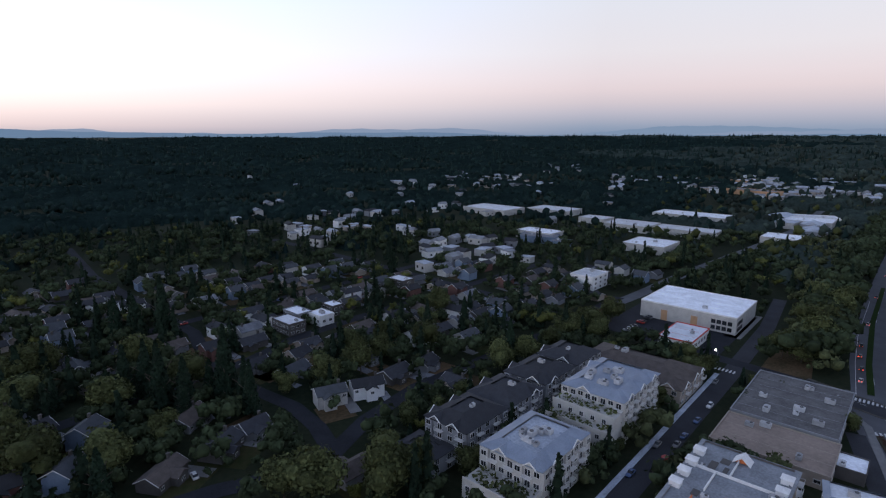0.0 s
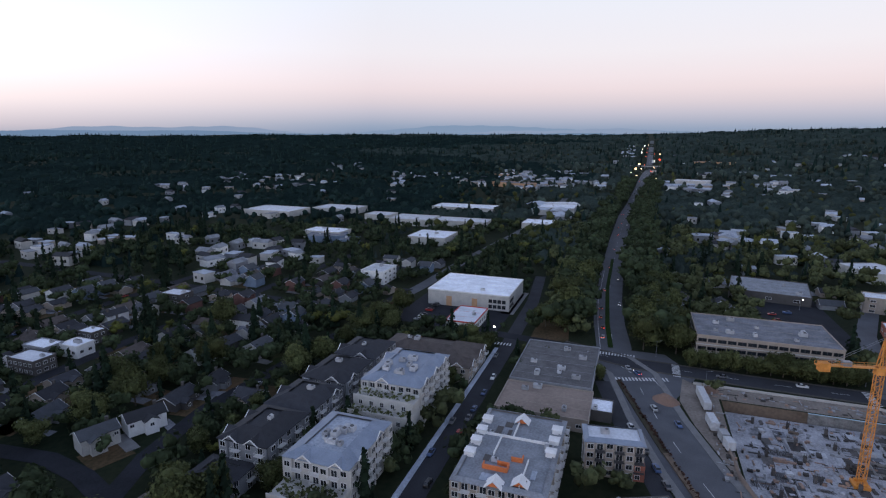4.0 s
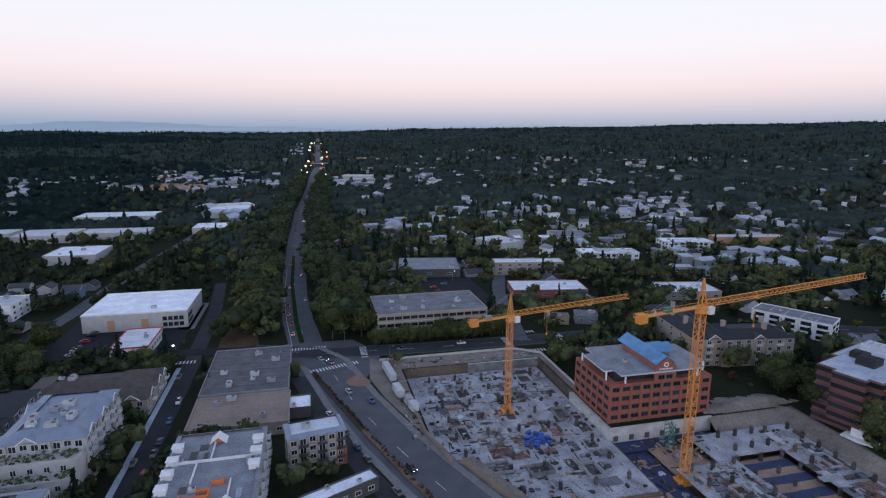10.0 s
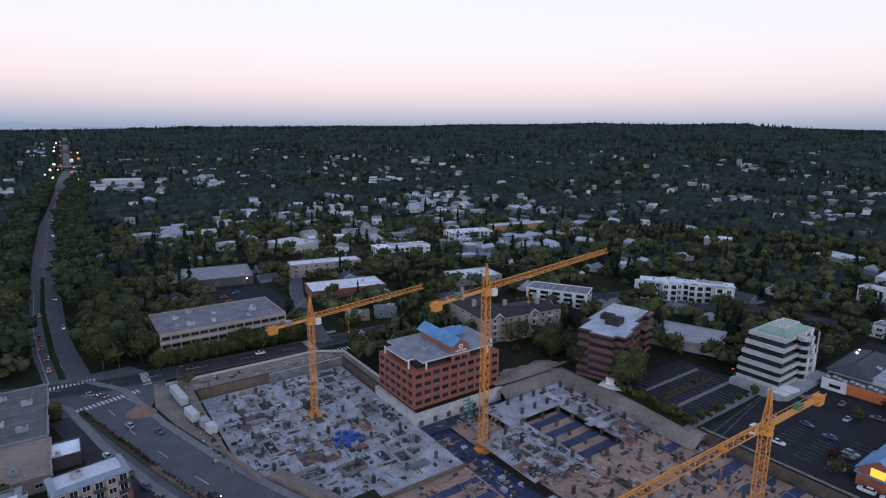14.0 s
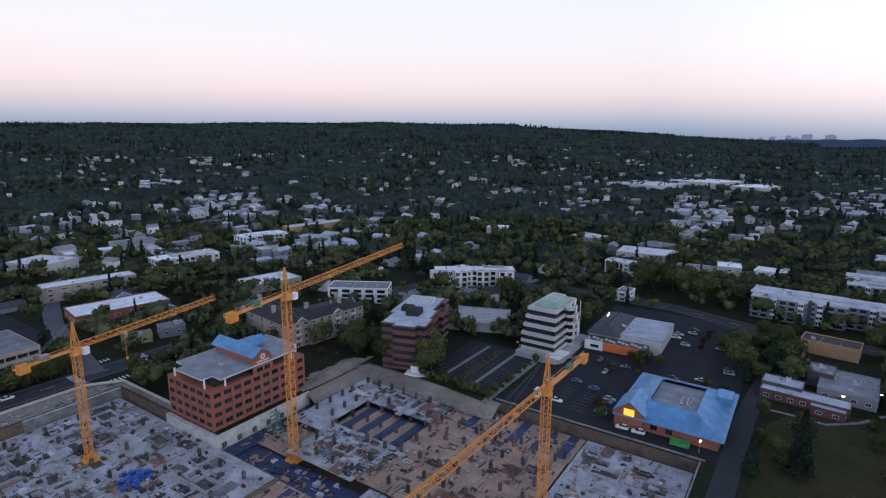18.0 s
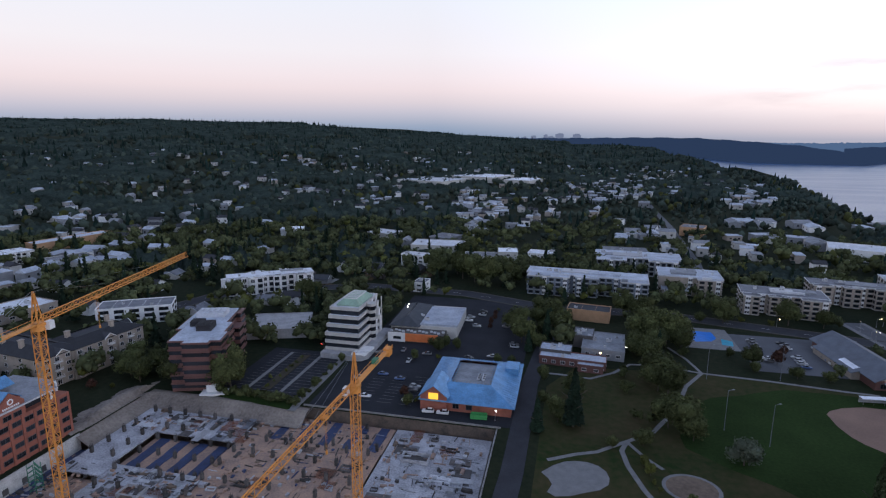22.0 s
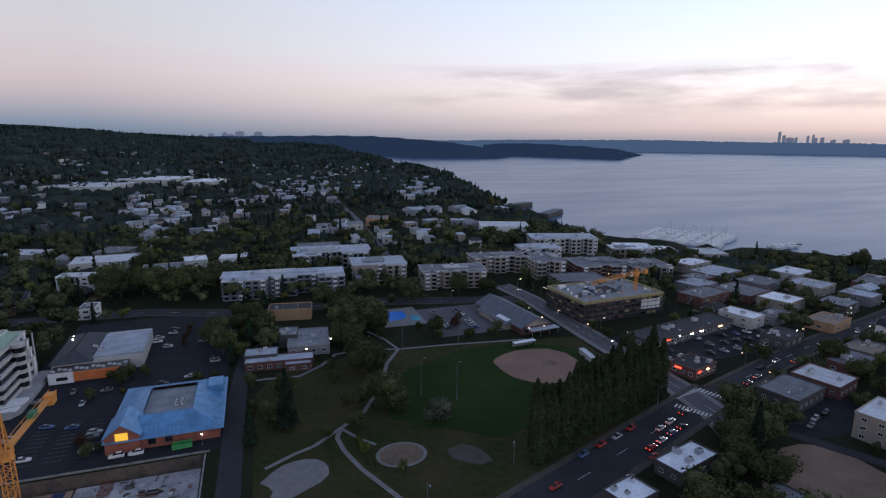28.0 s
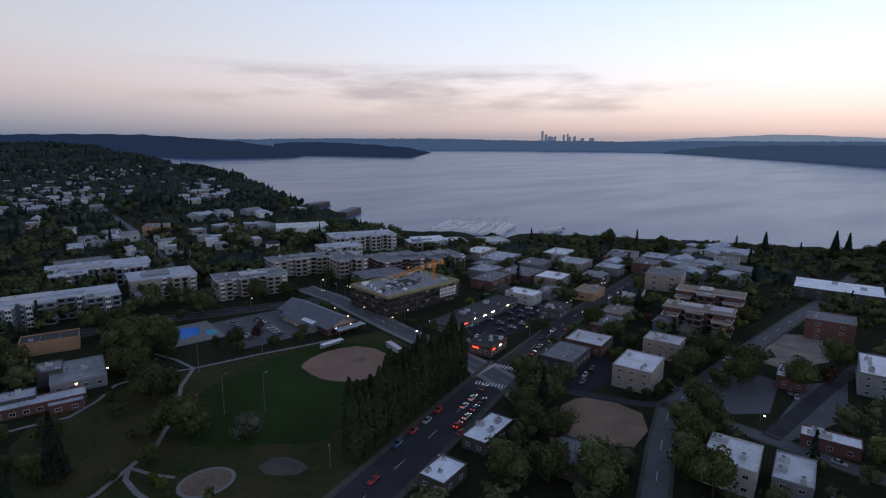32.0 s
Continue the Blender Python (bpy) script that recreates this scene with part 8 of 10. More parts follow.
ux, uy = -.77, -.64
for k in range(3):
    bx, by = -388 - 18 * k, -478 + 24 * k
    dock([(bx, by), (bx + ux * 95, by + uy * 70)])
    for i in range(13):
        for s in (-1, 1):
            if rng.random() < .93:
                boat(bx + ux * (8 + i * 6.8) + s * 6 * uy, by + uy * (8 + i * 5.2) - s * 6 * ux, math.degrees(math.atan2(-s * ux, s * uy)))
dock([(-452, -400), (-540, -415)], 3)
dock([(-470, -392), (-505, -398)], 3)
for i in range(4):
    boat(-492 - i * 9, -405 - i * 1.2, 80)
dock([(-330, -750), (-420, -790)], 14)
dock([(-350, -640), (-420, -700)], 14)
for x, y, w, d, yaw in ((-390, -778, 60, 14, 24), (-395, -680, 60, 13, 40)):
    t = thing("pier_house", "grey flat-roofed pier building over the water", "pier building", x, y, LAKE + .8, yaw)
    g = Geo()
    g.box(-w / 2, w / 2, -d / 2, d / 2, 0, 6)
    part("wall", g, "darkwall", t)
    g = Geo()
    g.box(-w / 2 - .5, w / 2 + .5, -d / 2 - .5, d / 2 + .5, 6, 6.4)
    part("roof", g, "roofgrey", t)

# planting along the main street's median
for x0, y0, x1, y1, n in ((62, -61, 146, -25.5, 260), (146, -25.5, 229, 1.5, 260)):
    rg = np.random.default_rng(n + int(x0))
    f = rg.uniform(0, 1, n)
    p = np.stack([x0 + (x1 - x0) * f + rg.normal(0, .35, n), y0 + (y1 - y0) * f + rg.normal(0, .35, n), rg.uniform(.5, 1.2, n)], 1)
    v, q = leaf_quads(p, np.tile([0, 0, 1.0], (n, 1)), .38, rg)
    tagged(new("hedge", big("hedge", v, q, ["rust"])), "low reddish brown hedge on the street median", "hedge")


# green skip and a few bins in front of the blue-roofed shop
dp = thing("skip", "open green metal skip beside the shop", "skip", 27, -182.4, .06, 4)
q = Geo()
for x0, x1, y0, y1, z0, z1 in ((-3, 3, -1.2, 1.2, .15, .3), (-3, 3, -1.2, -1.1, .3, 1.8), (-3, 3, 1.1, 1.2, .3, 1.8), (-3, -2.9, -1.1, 1.1, .3, 1.8), (2.9, 3, -1.1, 1.1, .3, 1.6)):
    q.box(x0, x1, y0, y1, z0, z1)
part("body", q, "skipgreen", dp)
for s in (-1, 1):
    for k in range(5):
        q = Geo()
        q.box(-2.6 + k * 1.3, -2.48 + k * 1.3, s * 1.26 - .06, s * 1.26 + .06, .2, 1.8)
        part("rib", q, "skipgreen", dp)

# ---- trees ----
def ico(sub=0):
    bm = bmesh.new()
    bmesh.ops.create_icosphere(bm, subdivisions=sub + 1, radius=1)
    v = np.array([tuple(p.co) for p in bm.verts])
    f = np.array([[q.index for q in p.verts] for p in bm.faces])
    bm.free()
    return v, f


ICO0, ICO1 = ico(0), ico(1)


def broad_crown(seed, height, radius, n=420, size=0.75, lobes=9, mats="leaf"):
    rg = np.random.default_rng(seed)
    c = rg.normal(0, 1, (lobes, 3)) * [radius * .36, radius * .36, height * .14]
    c[:, 2] += height * .62
    rad = rg.uniform(.48, .72, lobes) * radius
    vs, fs, off = [], [], 0
    for k in range(lobes):
        v = ICO1[0] * rad[k] * .70 * [1, 1, .9] * rg.uniform(.85, 1.1, (len(ICO1[0]), 1)) + c[k]
        q = np.concatenate([ICO1[1], ICO1[1][:, 2:]], 1)
        vs.append(v); fs.append(q + off); off += len(v)
    k = rg.integers(0, lobes, n)
    d = rg.normal(0, 1, (n, 3))
    d /= np.linalg.norm(d, axis=1)[:, None]
    p = c[k] + d * rad[k][:, None] * rg.uniform(.78, 1.12, (n, 1))
    v, q = leaf_quads(p, d, size, rg)
    return tri_mix("crown", np.concatenate(vs), np.concatenate(fs), v, q + off, mats)


def tri_mix(name, v1, f1, v2, f2, mats):
    me = bpy.data.meshes.new(name)
    faces = [tuple(x[:3]) for x in f1.tolist()] + [tuple(x) for x in f2.tolist()]
    me.from_pydata(np.concatenate([v1, v2]).tolist(), [], faces)
    me.materials.append(M[mats])
    me.update()
    return me


def cone_crown(seed, height, radius, n=420, size=0.6, mats="needle", low=0.12, column=False):
    rg = np.random.default_rng(seed)
    tiers = 7
    vs, fs, off = [], [], 0
    for t in range(tiers):
        a = low + (1 - low) * t / tiers
        b = min(1.0, a + (1 - low) / tiers * 1.7)
        r = radius * ((1 - a) ** .8 if not column else (1 - a ** 4.5) * .9 + .08) * .78
        m = 9
        ang = np.arange(m) * 2 * np.pi / m + rg.uniform(0, 1)
        rr = r * rg.uniform(.7, 1.15, m)
        ring = np.stack([rr * np.cos(ang), rr * np.sin(ang), np.full(m, a * height) + rg.normal(0, height * .01, m)], 1)
        vs.append(np.concatenate([ring, [[0, 0, b * height]]]))
        fs.append(np.array([[i, (i + 1) % m, m, m] for i in range(m)]) + off)
        off += m + 1
    h = low + (1 - low) * rg.uniform(0, 1, n) ** (1.35 if not column else 1.0)
    ang = rg.uniform(0, 2 * np.pi, n)
    r = radius * ((1 - h) ** .8 if not column else (1 - h ** 4.5) * .9 + .06) * rg.uniform(.7, 1.12, n)
    p = np.stack([r * np.cos(ang), r * np.sin(ang), h * height - r * (.12 if not column else -.1)], 1)
    d = np.stack([np.cos(ang), np.sin(ang), np.full(n, .5 if not column else .1)], 1)
    v, q = leaf_quads(p, d, size, rg)
    return tri_mix("crown", np.concatenate(vs), np.concatenate(fs), v, q + off, mats)


def trunk_geo(seed, height, r):
    g = Geo()
    rg = random.Random(seed)
    g.tube(0, 0, -0.4, height * .45, r, r * .6, 7)
    g.tube(0, 0, height * .45, height * .8, r * .6, r * .2, 6)
    for i in range(5):
        a, z = i * 1.26 + rg.random(), height * rg.uniform(.28, .5)
        ln = height * .22
        g.bar((0, 0, z), (math.cos(a) * ln, math.sin(a) * ln, z + ln * .8), r * .5)
    return g


TREE_KINDS = {}


def tree_kind(key, label, make_crown, height, girth, category="tree"):
    t = thing(category, label, category, 0, 0, -2000)
    part("trunk", trunk_geo(sum(map(ord, key)), height, girth), "bark", t)
    part("crown", make_crown(), None, t)
    TREE_KINDS[key] = t


for i in range(5):
    h = (9, 11, 13, 8, 10)[i]
    tree_kind(f"b{i}", "broad leafy tree with a dark green crown", lambda i=i, h=h: broad_crown(10 + i, h, h * .42, 2300, .2 + h * .008, 13), h, .24)
for i in range(2):
    tree_kind(f"y{i}", "broad tree with yellowing leaves", lambda i=i: broad_crown(20 + i, 9 + i, 3.6, 1200, .36, 10, mats="leafy"), 9 + i, .22)
tree_kind("w0", "round pale grey-green willow tree on the lawn", lambda: broad_crown(33, 8, 4.2, 1500, .3, 12, mats="willow"), 8, .25)
tree_kind("r0", "small tree with reddish brown leaves", lambda: broad_crown(30, 7, 2.9, 340, .6, mats="rust"), 7, .18)
for i in range(4):
    h = (17, 21, 14, 24)[i]
    tree_kind(f"c{i}", "tall dark evergreen conifer tree", lambda i=i, h=h: cone_crown(40 + i, h, h * .2, 1300, .42), h, .3)
for i in range(2):
    tree_kind(f"p{i}", "tall slender dark green poplar tree", lambda i=i: cone_crown(50 + i, 23 + 2 * i, 2.5, 2600, .27, "poplar", .03, True), 22, .3)
for i in range(2):
    tree_kind(f"s{i}", "low rounded dark green shrub", lambda i=i: broad_crown(60 + i, 2.6, 1.5, 110, .4, 4), 2.2, .08, "shrub")
USED = {}


def tree(key, x, y, scale=None, z=None, group=""):
    src = TREE_KINDS[key]
    s = scale or rng.uniform(.75, 1.2)
    m = pose(x, y, ground_z(x, y) if z is None else z, 0, 0, rng.uniform(0, 360)) @ Matrix.Diagonal((s, s, s * rng.uniform(.9, 1.12), 1))
    if key in USED:
        t = copy_thing(src, m)
    else:
        t = src
        USED[key] = 1
        src.matrix_basis = m
    if group:
        t["group"] = group
    i, j, k = int((x + HALF) / CELL), int((y + HALF) / CELL), 1
    if max(abs(x), abs(y)) < HALF - 10:
        taken[i - k:i + k + 1, j - k:j + k + 1] = True
    return t


def polar(az, r):
    return r * math.sin(radians(az)), r * math.cos(radians(az))


# poplars along the park's edge, in a close double row
for i in range(20):
    f = i / 19
    for o in (0, 5):
        tree(f"p{(i + o) % 2}", -79 + (-146 + 79) * f - o * .4 + rng.uniform(-.5, .5), -138 + (-163 + 138) * f - o + rng.uniform(-.5, .5), rng.uniform(.92, 1.05), group="poplar row")
# park trees
for k, x, y, sc in (("b1", -43, -216, 1.25), ("b2", -40, -221, 1.1), ("b2", -43, -188, 1.05), ("b4", -46, -184, .95), ("b1", -39, -191, .9), ("b3", -8, -209, 1.0), ("c1", -6.3, -184, .95), ("b3", -4, -187, .7), ("b0", .5, -191.5, .8), ("c2", 6, -177.7, .9), ("b3", -29, -177, .7), ("b0", -19, -173, .6), ("b1", -37.5, -252.6, 1.0),
                    ("y0", -27.6, -164.8, .42), ("y1", -29, -160, .4), ("y0", -29.6, -156, .42), ("y1", -30.8, -152, .42), ("c3", -46, -261, .5), ("b2", -44, -268, .8), ("b4", -57, -262, .5), ("b0", 6, -221, .8), ("b4", -100, -247, .6), ("b3", -112, -246, .6), ("b0", -84, -250, .7),
                    ("r0", -97, -262, .8), ("r0", -104, -275, .7), ("y1", -112, -318, .9), ("b1", -122, -322, 1.0), ("b2", -88, -318, 1.0), ("b0", -76, -316, .9), ("y0", -98, -322, .9), ("s0", -38, -147, 1.1)):
    tree(k, x, y, sc)
for i in range(7):
    x, y = rng.uniform(-48, 4), rng.uniform(-236, -186)
    if math.hypot(x + 40, y + 156) > 10 and math.hypot(x + 8, y + 152) > 11 and math.hypot(x + 42, y + 200) > 9:
        tree(rng.choice(("s0", "s1", "s0", "s1")), x, y, rng.uniform(.8, 1.5), group="park shrubs")
for k, x, y, sc in (("b2", -40, -229, 1.1), ("b1", -52, -277, 1.3), ("b2", -47, -282, 1.3), ("b4", -56, -284, 1.2), ("b1", -42, -276, 1.2), ("b2", -58, -274, 1.1), 
                    ("b0", 5, -200, .7), ("b3", -27, -216, .6),
                    ("c2", 14, -250, .8), ("b4", 10, -258, .8), ("c2", 13, -268, .9), ("b0", 9, -278, .9), ("b2", 12, -288, .8), ("b1", -36, -318, 1.0), ("b2", -44, -312, 1.0), ("c1", 6, -266, .8), ("r0", 36, -278, .5), ("r0", 36.5, -286, .55), ("r0", 35.6, -294, .6), ("r0", 36, -302, .5), ("y0", 35.5, -310, .5), ("b0", 48, -246, .7), ("b3", 64, -230, .5), ("y0", 54, -232, .6), ("b3", 27, -234, .5), ("b0", 20, -232, .6), ("y0", 52, -190, .6), ("b3", 55, -186, .5)):
    tree(k, x, y, sc)
# dense dark trees by the crossing of the main street
for x, y in ((-161, -139), (-154, -131), (-164, -129), (-142, -121), (-150, -122), (-158, -125), (-136, -115), (-147, -129)):
    tree(rng.choice(("b1", "b2", "b4")), x + rng.uniform(-1, 1), y + rng.uniform(-1, 1), rng.uniform(.85, 1.1), group="trees by the crossing")
tree("w0", -58.3, -172.2, 1.0)
# big leafy trees and firs among the houses
for k, x, y, sc in (("b2", 74, 124, 1.1), ("b1", 81, 116, 1.2), ("y1", 87, 109, 1.15), ("b2", 94, 103, 1.2), ("b1", 102, 101, 1.0), ("b4", 108, 118, .9), ("c3", 90, 184, .9), ("c1", 94, 180, 1.0), ("c1", 93, 195, 1.0), ("c0", 75, 188, 1.0), ("c3", 76, 203, .95), ("c1", 73, 216, 1.1), ("c3", 97, 330, 1.0), ("c1", 89, 297, 1.1),
                    ("c3", 100, 297, 1.1), ("c0", 84, 306, 1.1), ("c3", 65, 279, 1.0), ("b1", 44, 262, 1.2), ("b2", 37, 240, 1.1), ("b2", 29, 184, 1.3), ("b1", 117, 92, .8), ("c2", 116, 116, .7), ("y0", 205, 221, 1.3), ("y1", 213, 226, 1.3), ("y0", 184, 475, 1.5), ("y1", 178, 490, 1.5), ("b1", 281, 123, 1.0), ("r0", 275, 128, 1.2), ("b2", 262, 128, 1.0), ("b1", 242, 127, 1.1), ("c2", 214, 132, .8),
                    ("b2", 187, 130, 1.0), ("b1", 200, 127, 1.0), ("b4", 228, 128, 1.0), ("b0", 170, 126, .9), ("b4", 155, 124, .9), ("b0", 140, 125, .9), ("b3", 126, 126, 1.0), ("c2", 236, 70, .75), ("c2", 242, 73, .8), ("b0", 232, 68, .7), ("b3", 160, 64.5, .5), ("b3", 196, 66, .6), ("b4", 204, 67, .7), ("b0", 212, 68, .7)):
    tree(k, x, y, sc)
# trees round the offices and the site
for k, x, y, sc in (("b1", 252, -182, 1.1), ("b2", 233, -158, 1.1), ("b1", 240, -166, 1.0), ("b4", 170, -192, .9), ("b2", 183, -195, .8), ("y1", 174, -172, .6), ("r0", 182, -170, .7), ("b2", 176, -184, .8), ("b1", 168, -180, .8), ("b4", 163, -190, 1.0), ("b2", 164, -202, 1.0), ("b1", 131, -186, 1.2), ("b2", 128, -183, 1.1), ("b2", 152, -181, 1.1), ("b0", 128, -190, .9), ("y0", 118, -196, .5), ("b1", 170, -216, 1.0),
                    ("y0", 196, -300, 1.2), ("y1", 204, -296, 1.3), ("y0", 212, -290, 1.2), ("y1", 222, -284, 1.1), ("b1", 150, -302, 1.0), ("b2", 158, -306, 1.0), ("b4", 140, -296, .8), ("b3", 56, -242, .8), ("b0", 53, -248, .7), ("r0", 58, -192, .7), ("b1", 18, -262, 1.0), ("b2", 22, -276, 1.0), ("c2", 5, -283, 1.0), ("b2", 4, -292, 1.2), ("b1", 0, -272, 1.1), ("b4", 8, -300, 1.2), ("c0", -2, -330, .8), ("b2", 80, -448, 1.3),
                    ("b1", 70, -380, 1.3), ("b2", 60, -372, 1.4), ("b1", 50, -366, 1.4), ("b2", 40, -374, 1.4), ("b4", 32, -378, 1.3), ("b1", 76, -392, 1.3), ("b2", 88, -380, 1.2), ("b1", 96, -396, 1.1), ("b0", 26, -392, 1.2)):
    tree(k, x, y, sc)
for i in range(15):
    tree(rng.choice(("b0", "b3", "b4", "b0")), 256.5 + rng.uniform(-1, 1), -28 - i * 4.6, rng.uniform(.95, 1.2), group="street trees")
for i in range(9):
    tree(rng.choice(("c2", "b0", "b3")), 244 + rng.uniform(-3, 3), 38 + i * 2.2 - 6, .6) if i % 2 else None
# trees round the western shops and houses
for k, x, y, sc in (("c1", -146, -118, .8), ("c0", -140, -112, .8), ("b2", -136, -104, .9), ("b0", -143, -80, .8), ("y1", -132, -76, 1.0), ("b2", -126, -80, 1.1), ("b1", -118, -92, 1.0), ("b2", -110, -100, 1.0), ("b1", -197, -86, .9), ("b2", -186, -78, 1.0), ("b4", -181, -72, 1.0), ("b1", -165, -73, .9), ("b2", -176, -80, .9),
                    ("b1", -229, -84, 1.0), ("b4", -222, -88, .9), ("b2", -240, -86, 1.0), ("b1", -245, -66, 1.0), ("r0", -262, -62, 1.2), ("b2", -284, -64, 1.0), ("b1", -196, -26, 1.0), ("b2", -153, -66, 1.0), ("b1", -149, -58, 1.0), ("b0", -190, -103, .6), ("b3", -196, -101, .6), ("b0", -204, -101, .6), ("b4", -218, -103, .8), ("b2", -224, -104, .9), ("b1", -230, -104, .9), ("b2", -246, -104, 1.0), ("b0", -186, -108, .5), ("b4", -218, -178, .8), ("b1", -241, -165, .9), ("b0", -270, -176, .8), ("b3", -213, -131, .7), ("b0", -219, -133, .7), ("b4", -176, -131, .8)):
    tree(k, x, y, sc)
for k, x, y, sc in (("b2", -258, -68, .6), ("b1", -288, -80, .7), ("b2", -203, -102, .8), ("b4", -214, -100.5, .7), ("b1", -224, -101, .8), ("b2", -238, -102, .8), ("b4", -252, -102.5, .8), ("b1", -266, -104, .8), ("b2", -282, -106, .8), ("b1", -308, -112, .9), ("b4", -232, -135, .8), ("b2", -234, -147, .8), ("b1", -183, -79, .8), ("b2", -171, -80, .8), ("b0", -224, -66, .6), ("b4", -236, -64, .6),
                    ("b2", -58, -331, .8), ("b1", -67, -326, .8), ("b4", -76, -323, .8), ("b2", -88, -323, .8), ("y1", -95, -324, .8), ("b1", -107, -318, .8), ("b2", -114, -314, .8), ("b4", -126, -316, .8), ("b1", -139, -321, .8), ("b2", -36, -261, .8), ("c1", -46, -263, .7), ("b1", -57, -267, .8), ("b4", 7, -263, .8), ("b2", -41, -253, .9), ("b0", -78, -266, .6), ("b1", -85, -256, .7)):
    if clear_at(x, y, 1.5):
        tree(k, x, y, sc)
# dark trees along the shore
for i in range(18):
    az = 234 + i * 1.6 + rng.uniform(-.4, .4)
    r = float(np.interp(az, SHAZ, SHR)) - rng.uniform(22, 60)
    tree(rng.choice(("b1", "b2", "b2", "b4", "b2", "b0") if az > 244 else ("b1", "b4", "b2")), *polar(az, r), rng.uniform(.85, 1.25) * (1.2 if az > 250 else 1))
for az, r, sc in ((250.6, 575, 1.15), (255.8, 590, 1.3), (256.7, 585, 1.2)):
    tree("c1", *polar(az, r), sc)
# rows of trees on both banks of the avenue
for i in range(8):
    x = 268 + i * 18 + rng.uniform(-2, 2)
    for y in (rng.uniform(27, 34), rng.uniform(36, 45), rng.uniform(-14, -8), rng.uniform(-24, -17)):
        if clear_at(x, y) and rng.random() < .9:
            tree(rng.choice(("b1", "b2", "b4", "b1")), x, y, rng.uniform(1.0, 1.4), group="avenue trees")

keep(-16, -292, 30, 40)
keep(-74, -280, 40, 60)
for i in range(11):
    tree(rng.choice(("s0", "s1")), 99 + i * 3.1, -177 - i * .2, rng.uniform(.8, 1.3), group="car park shrubs")
for i in range(7):
    tree(rng.choice(("s0", "s1", "y0")), 114.5, -188 - i * 5, rng.uniform(.3, .5), group="car park shrubs")
for i in range(10):
    tree(rng.choice(("b3", "s1", "b0", "s0")), 96 + rng.uniform(-.6, .6), -176 - i * 5.4, rng.uniform(.35, .6), group="car park shrubs")
for i in range(8):
    tree(rng.choice(("b3", "b0")), -166.5 - i * .2, -186 - i * 13, rng.uniform(.5, .7), group="street trees")
keep(-196, -114, 74, 62, 15, 0)
# ---- houses that stand clear of the trees, then rows along the suburban streets ----
for x, y, yaw, i in ((64, 238, 20, 4), (75, 185, 35, 3), (47, 197, 40, 8), (74, 160, 30, 4), (55, 158, 30, 10), (87, 163, 5, 0), (132, 156, -25, 11), (123, 193, 10, 5), (118, 161, -20, 1), (167, 157, 10, 0), (150, 159, 5, 4), (201, 161, 0, 1),
                     (56, 289, 0, 4), (35, 209, 20, 7), (36, 176, 40, 8), (146, 215, 0, 9), (30, 235, 10, 0), (135, 207, 5, 2), (160, 209, 0, 0), (178, 214, 5, 10), (110, 238, 0, 7)):
    house(x, y, yaw, i)
for row in range(14):
    for y in (118 + row * 46, 118 + row * 46 + 17):
        x = -20 + rng.uniform(0, 8)
        while x < 620:
            az = math.degrees(math.atan2(x, y))
            if 0 < az < 80 and clear_at(x, y, 4.5) and math.hypot(x, y) < 700 and not (y < 125 and x > 100) and rng.random() < (.34 if math.hypot(x, y) < 270 else .8):
                house(x, y, rng.choice((0, 180)) + rng.uniform(-3, 3) + (90 if rng.random() < .3 else 0))
            x += rng.uniform(15, 24)
for row in range(14):
    for x in (70 - row * 34, 56 - row * 34):
        y = -470 - rng.uniform(0, 8)
        while y > -860:
            if clear_at(x, y, 4.5) and rng.random() < .85 and math.degrees(math.atan2(x, y)) % 360 < 206:
                house(x, y, 90 + rng.uniform(-3, 3) + (180 if rng.random() < .5 else 0), rng.choice((0, 1, 2, 7, 9, 10, 5, 8)))
            y -= rng.uniform(14, 21)
for _ in range(420):
    x, y = polar(rng.uniform(2, 80), rng.uniform(265, 470))
    if clear_at(x, y, 5) and not (y < 122 and x > 95):
        house(x, y, rng.uniform(-6, 6) + rng.choice((0, 90, 180)))
for _ in range(160):
    x, y = polar(rng.uniform(92, 165), rng.uniform(330, 800))
    if clear_at(x, y, 5):
        house(x, y, rng.uniform(-8, 8) + rng.choice((0, 90, 180)))
for _ in range(60):
    x, y = polar(rng.uniform(225, 262), rng.uniform(150, 480))
    if clear_at(x, y, 5):
        house(x, y, 15 + rng.choice((0, 90, 180)))
FIRST = set()
near_h = sorted(HOUSES, key=lambda q: math.hypot(q[0], q[1]))
for x, y, yaw, i, lift in near_h[:204]:
    t = house_kit(i)
    m = pose(x, y, ground_z(x, y) + lift, 0, 0, yaw)
    if i in FIRST:
        made = copy_thing(t, m)
        if math.hypot(x, y) > 260:
            for o in [c for c in made.children if c.name.startswith("window") or (c.name.startswith("chimney") and math.hypot(x, y) > 360)]:
                bpy.data.objects.remove(o)
    else:
        FIRST.add(i)
        t.matrix_basis = m

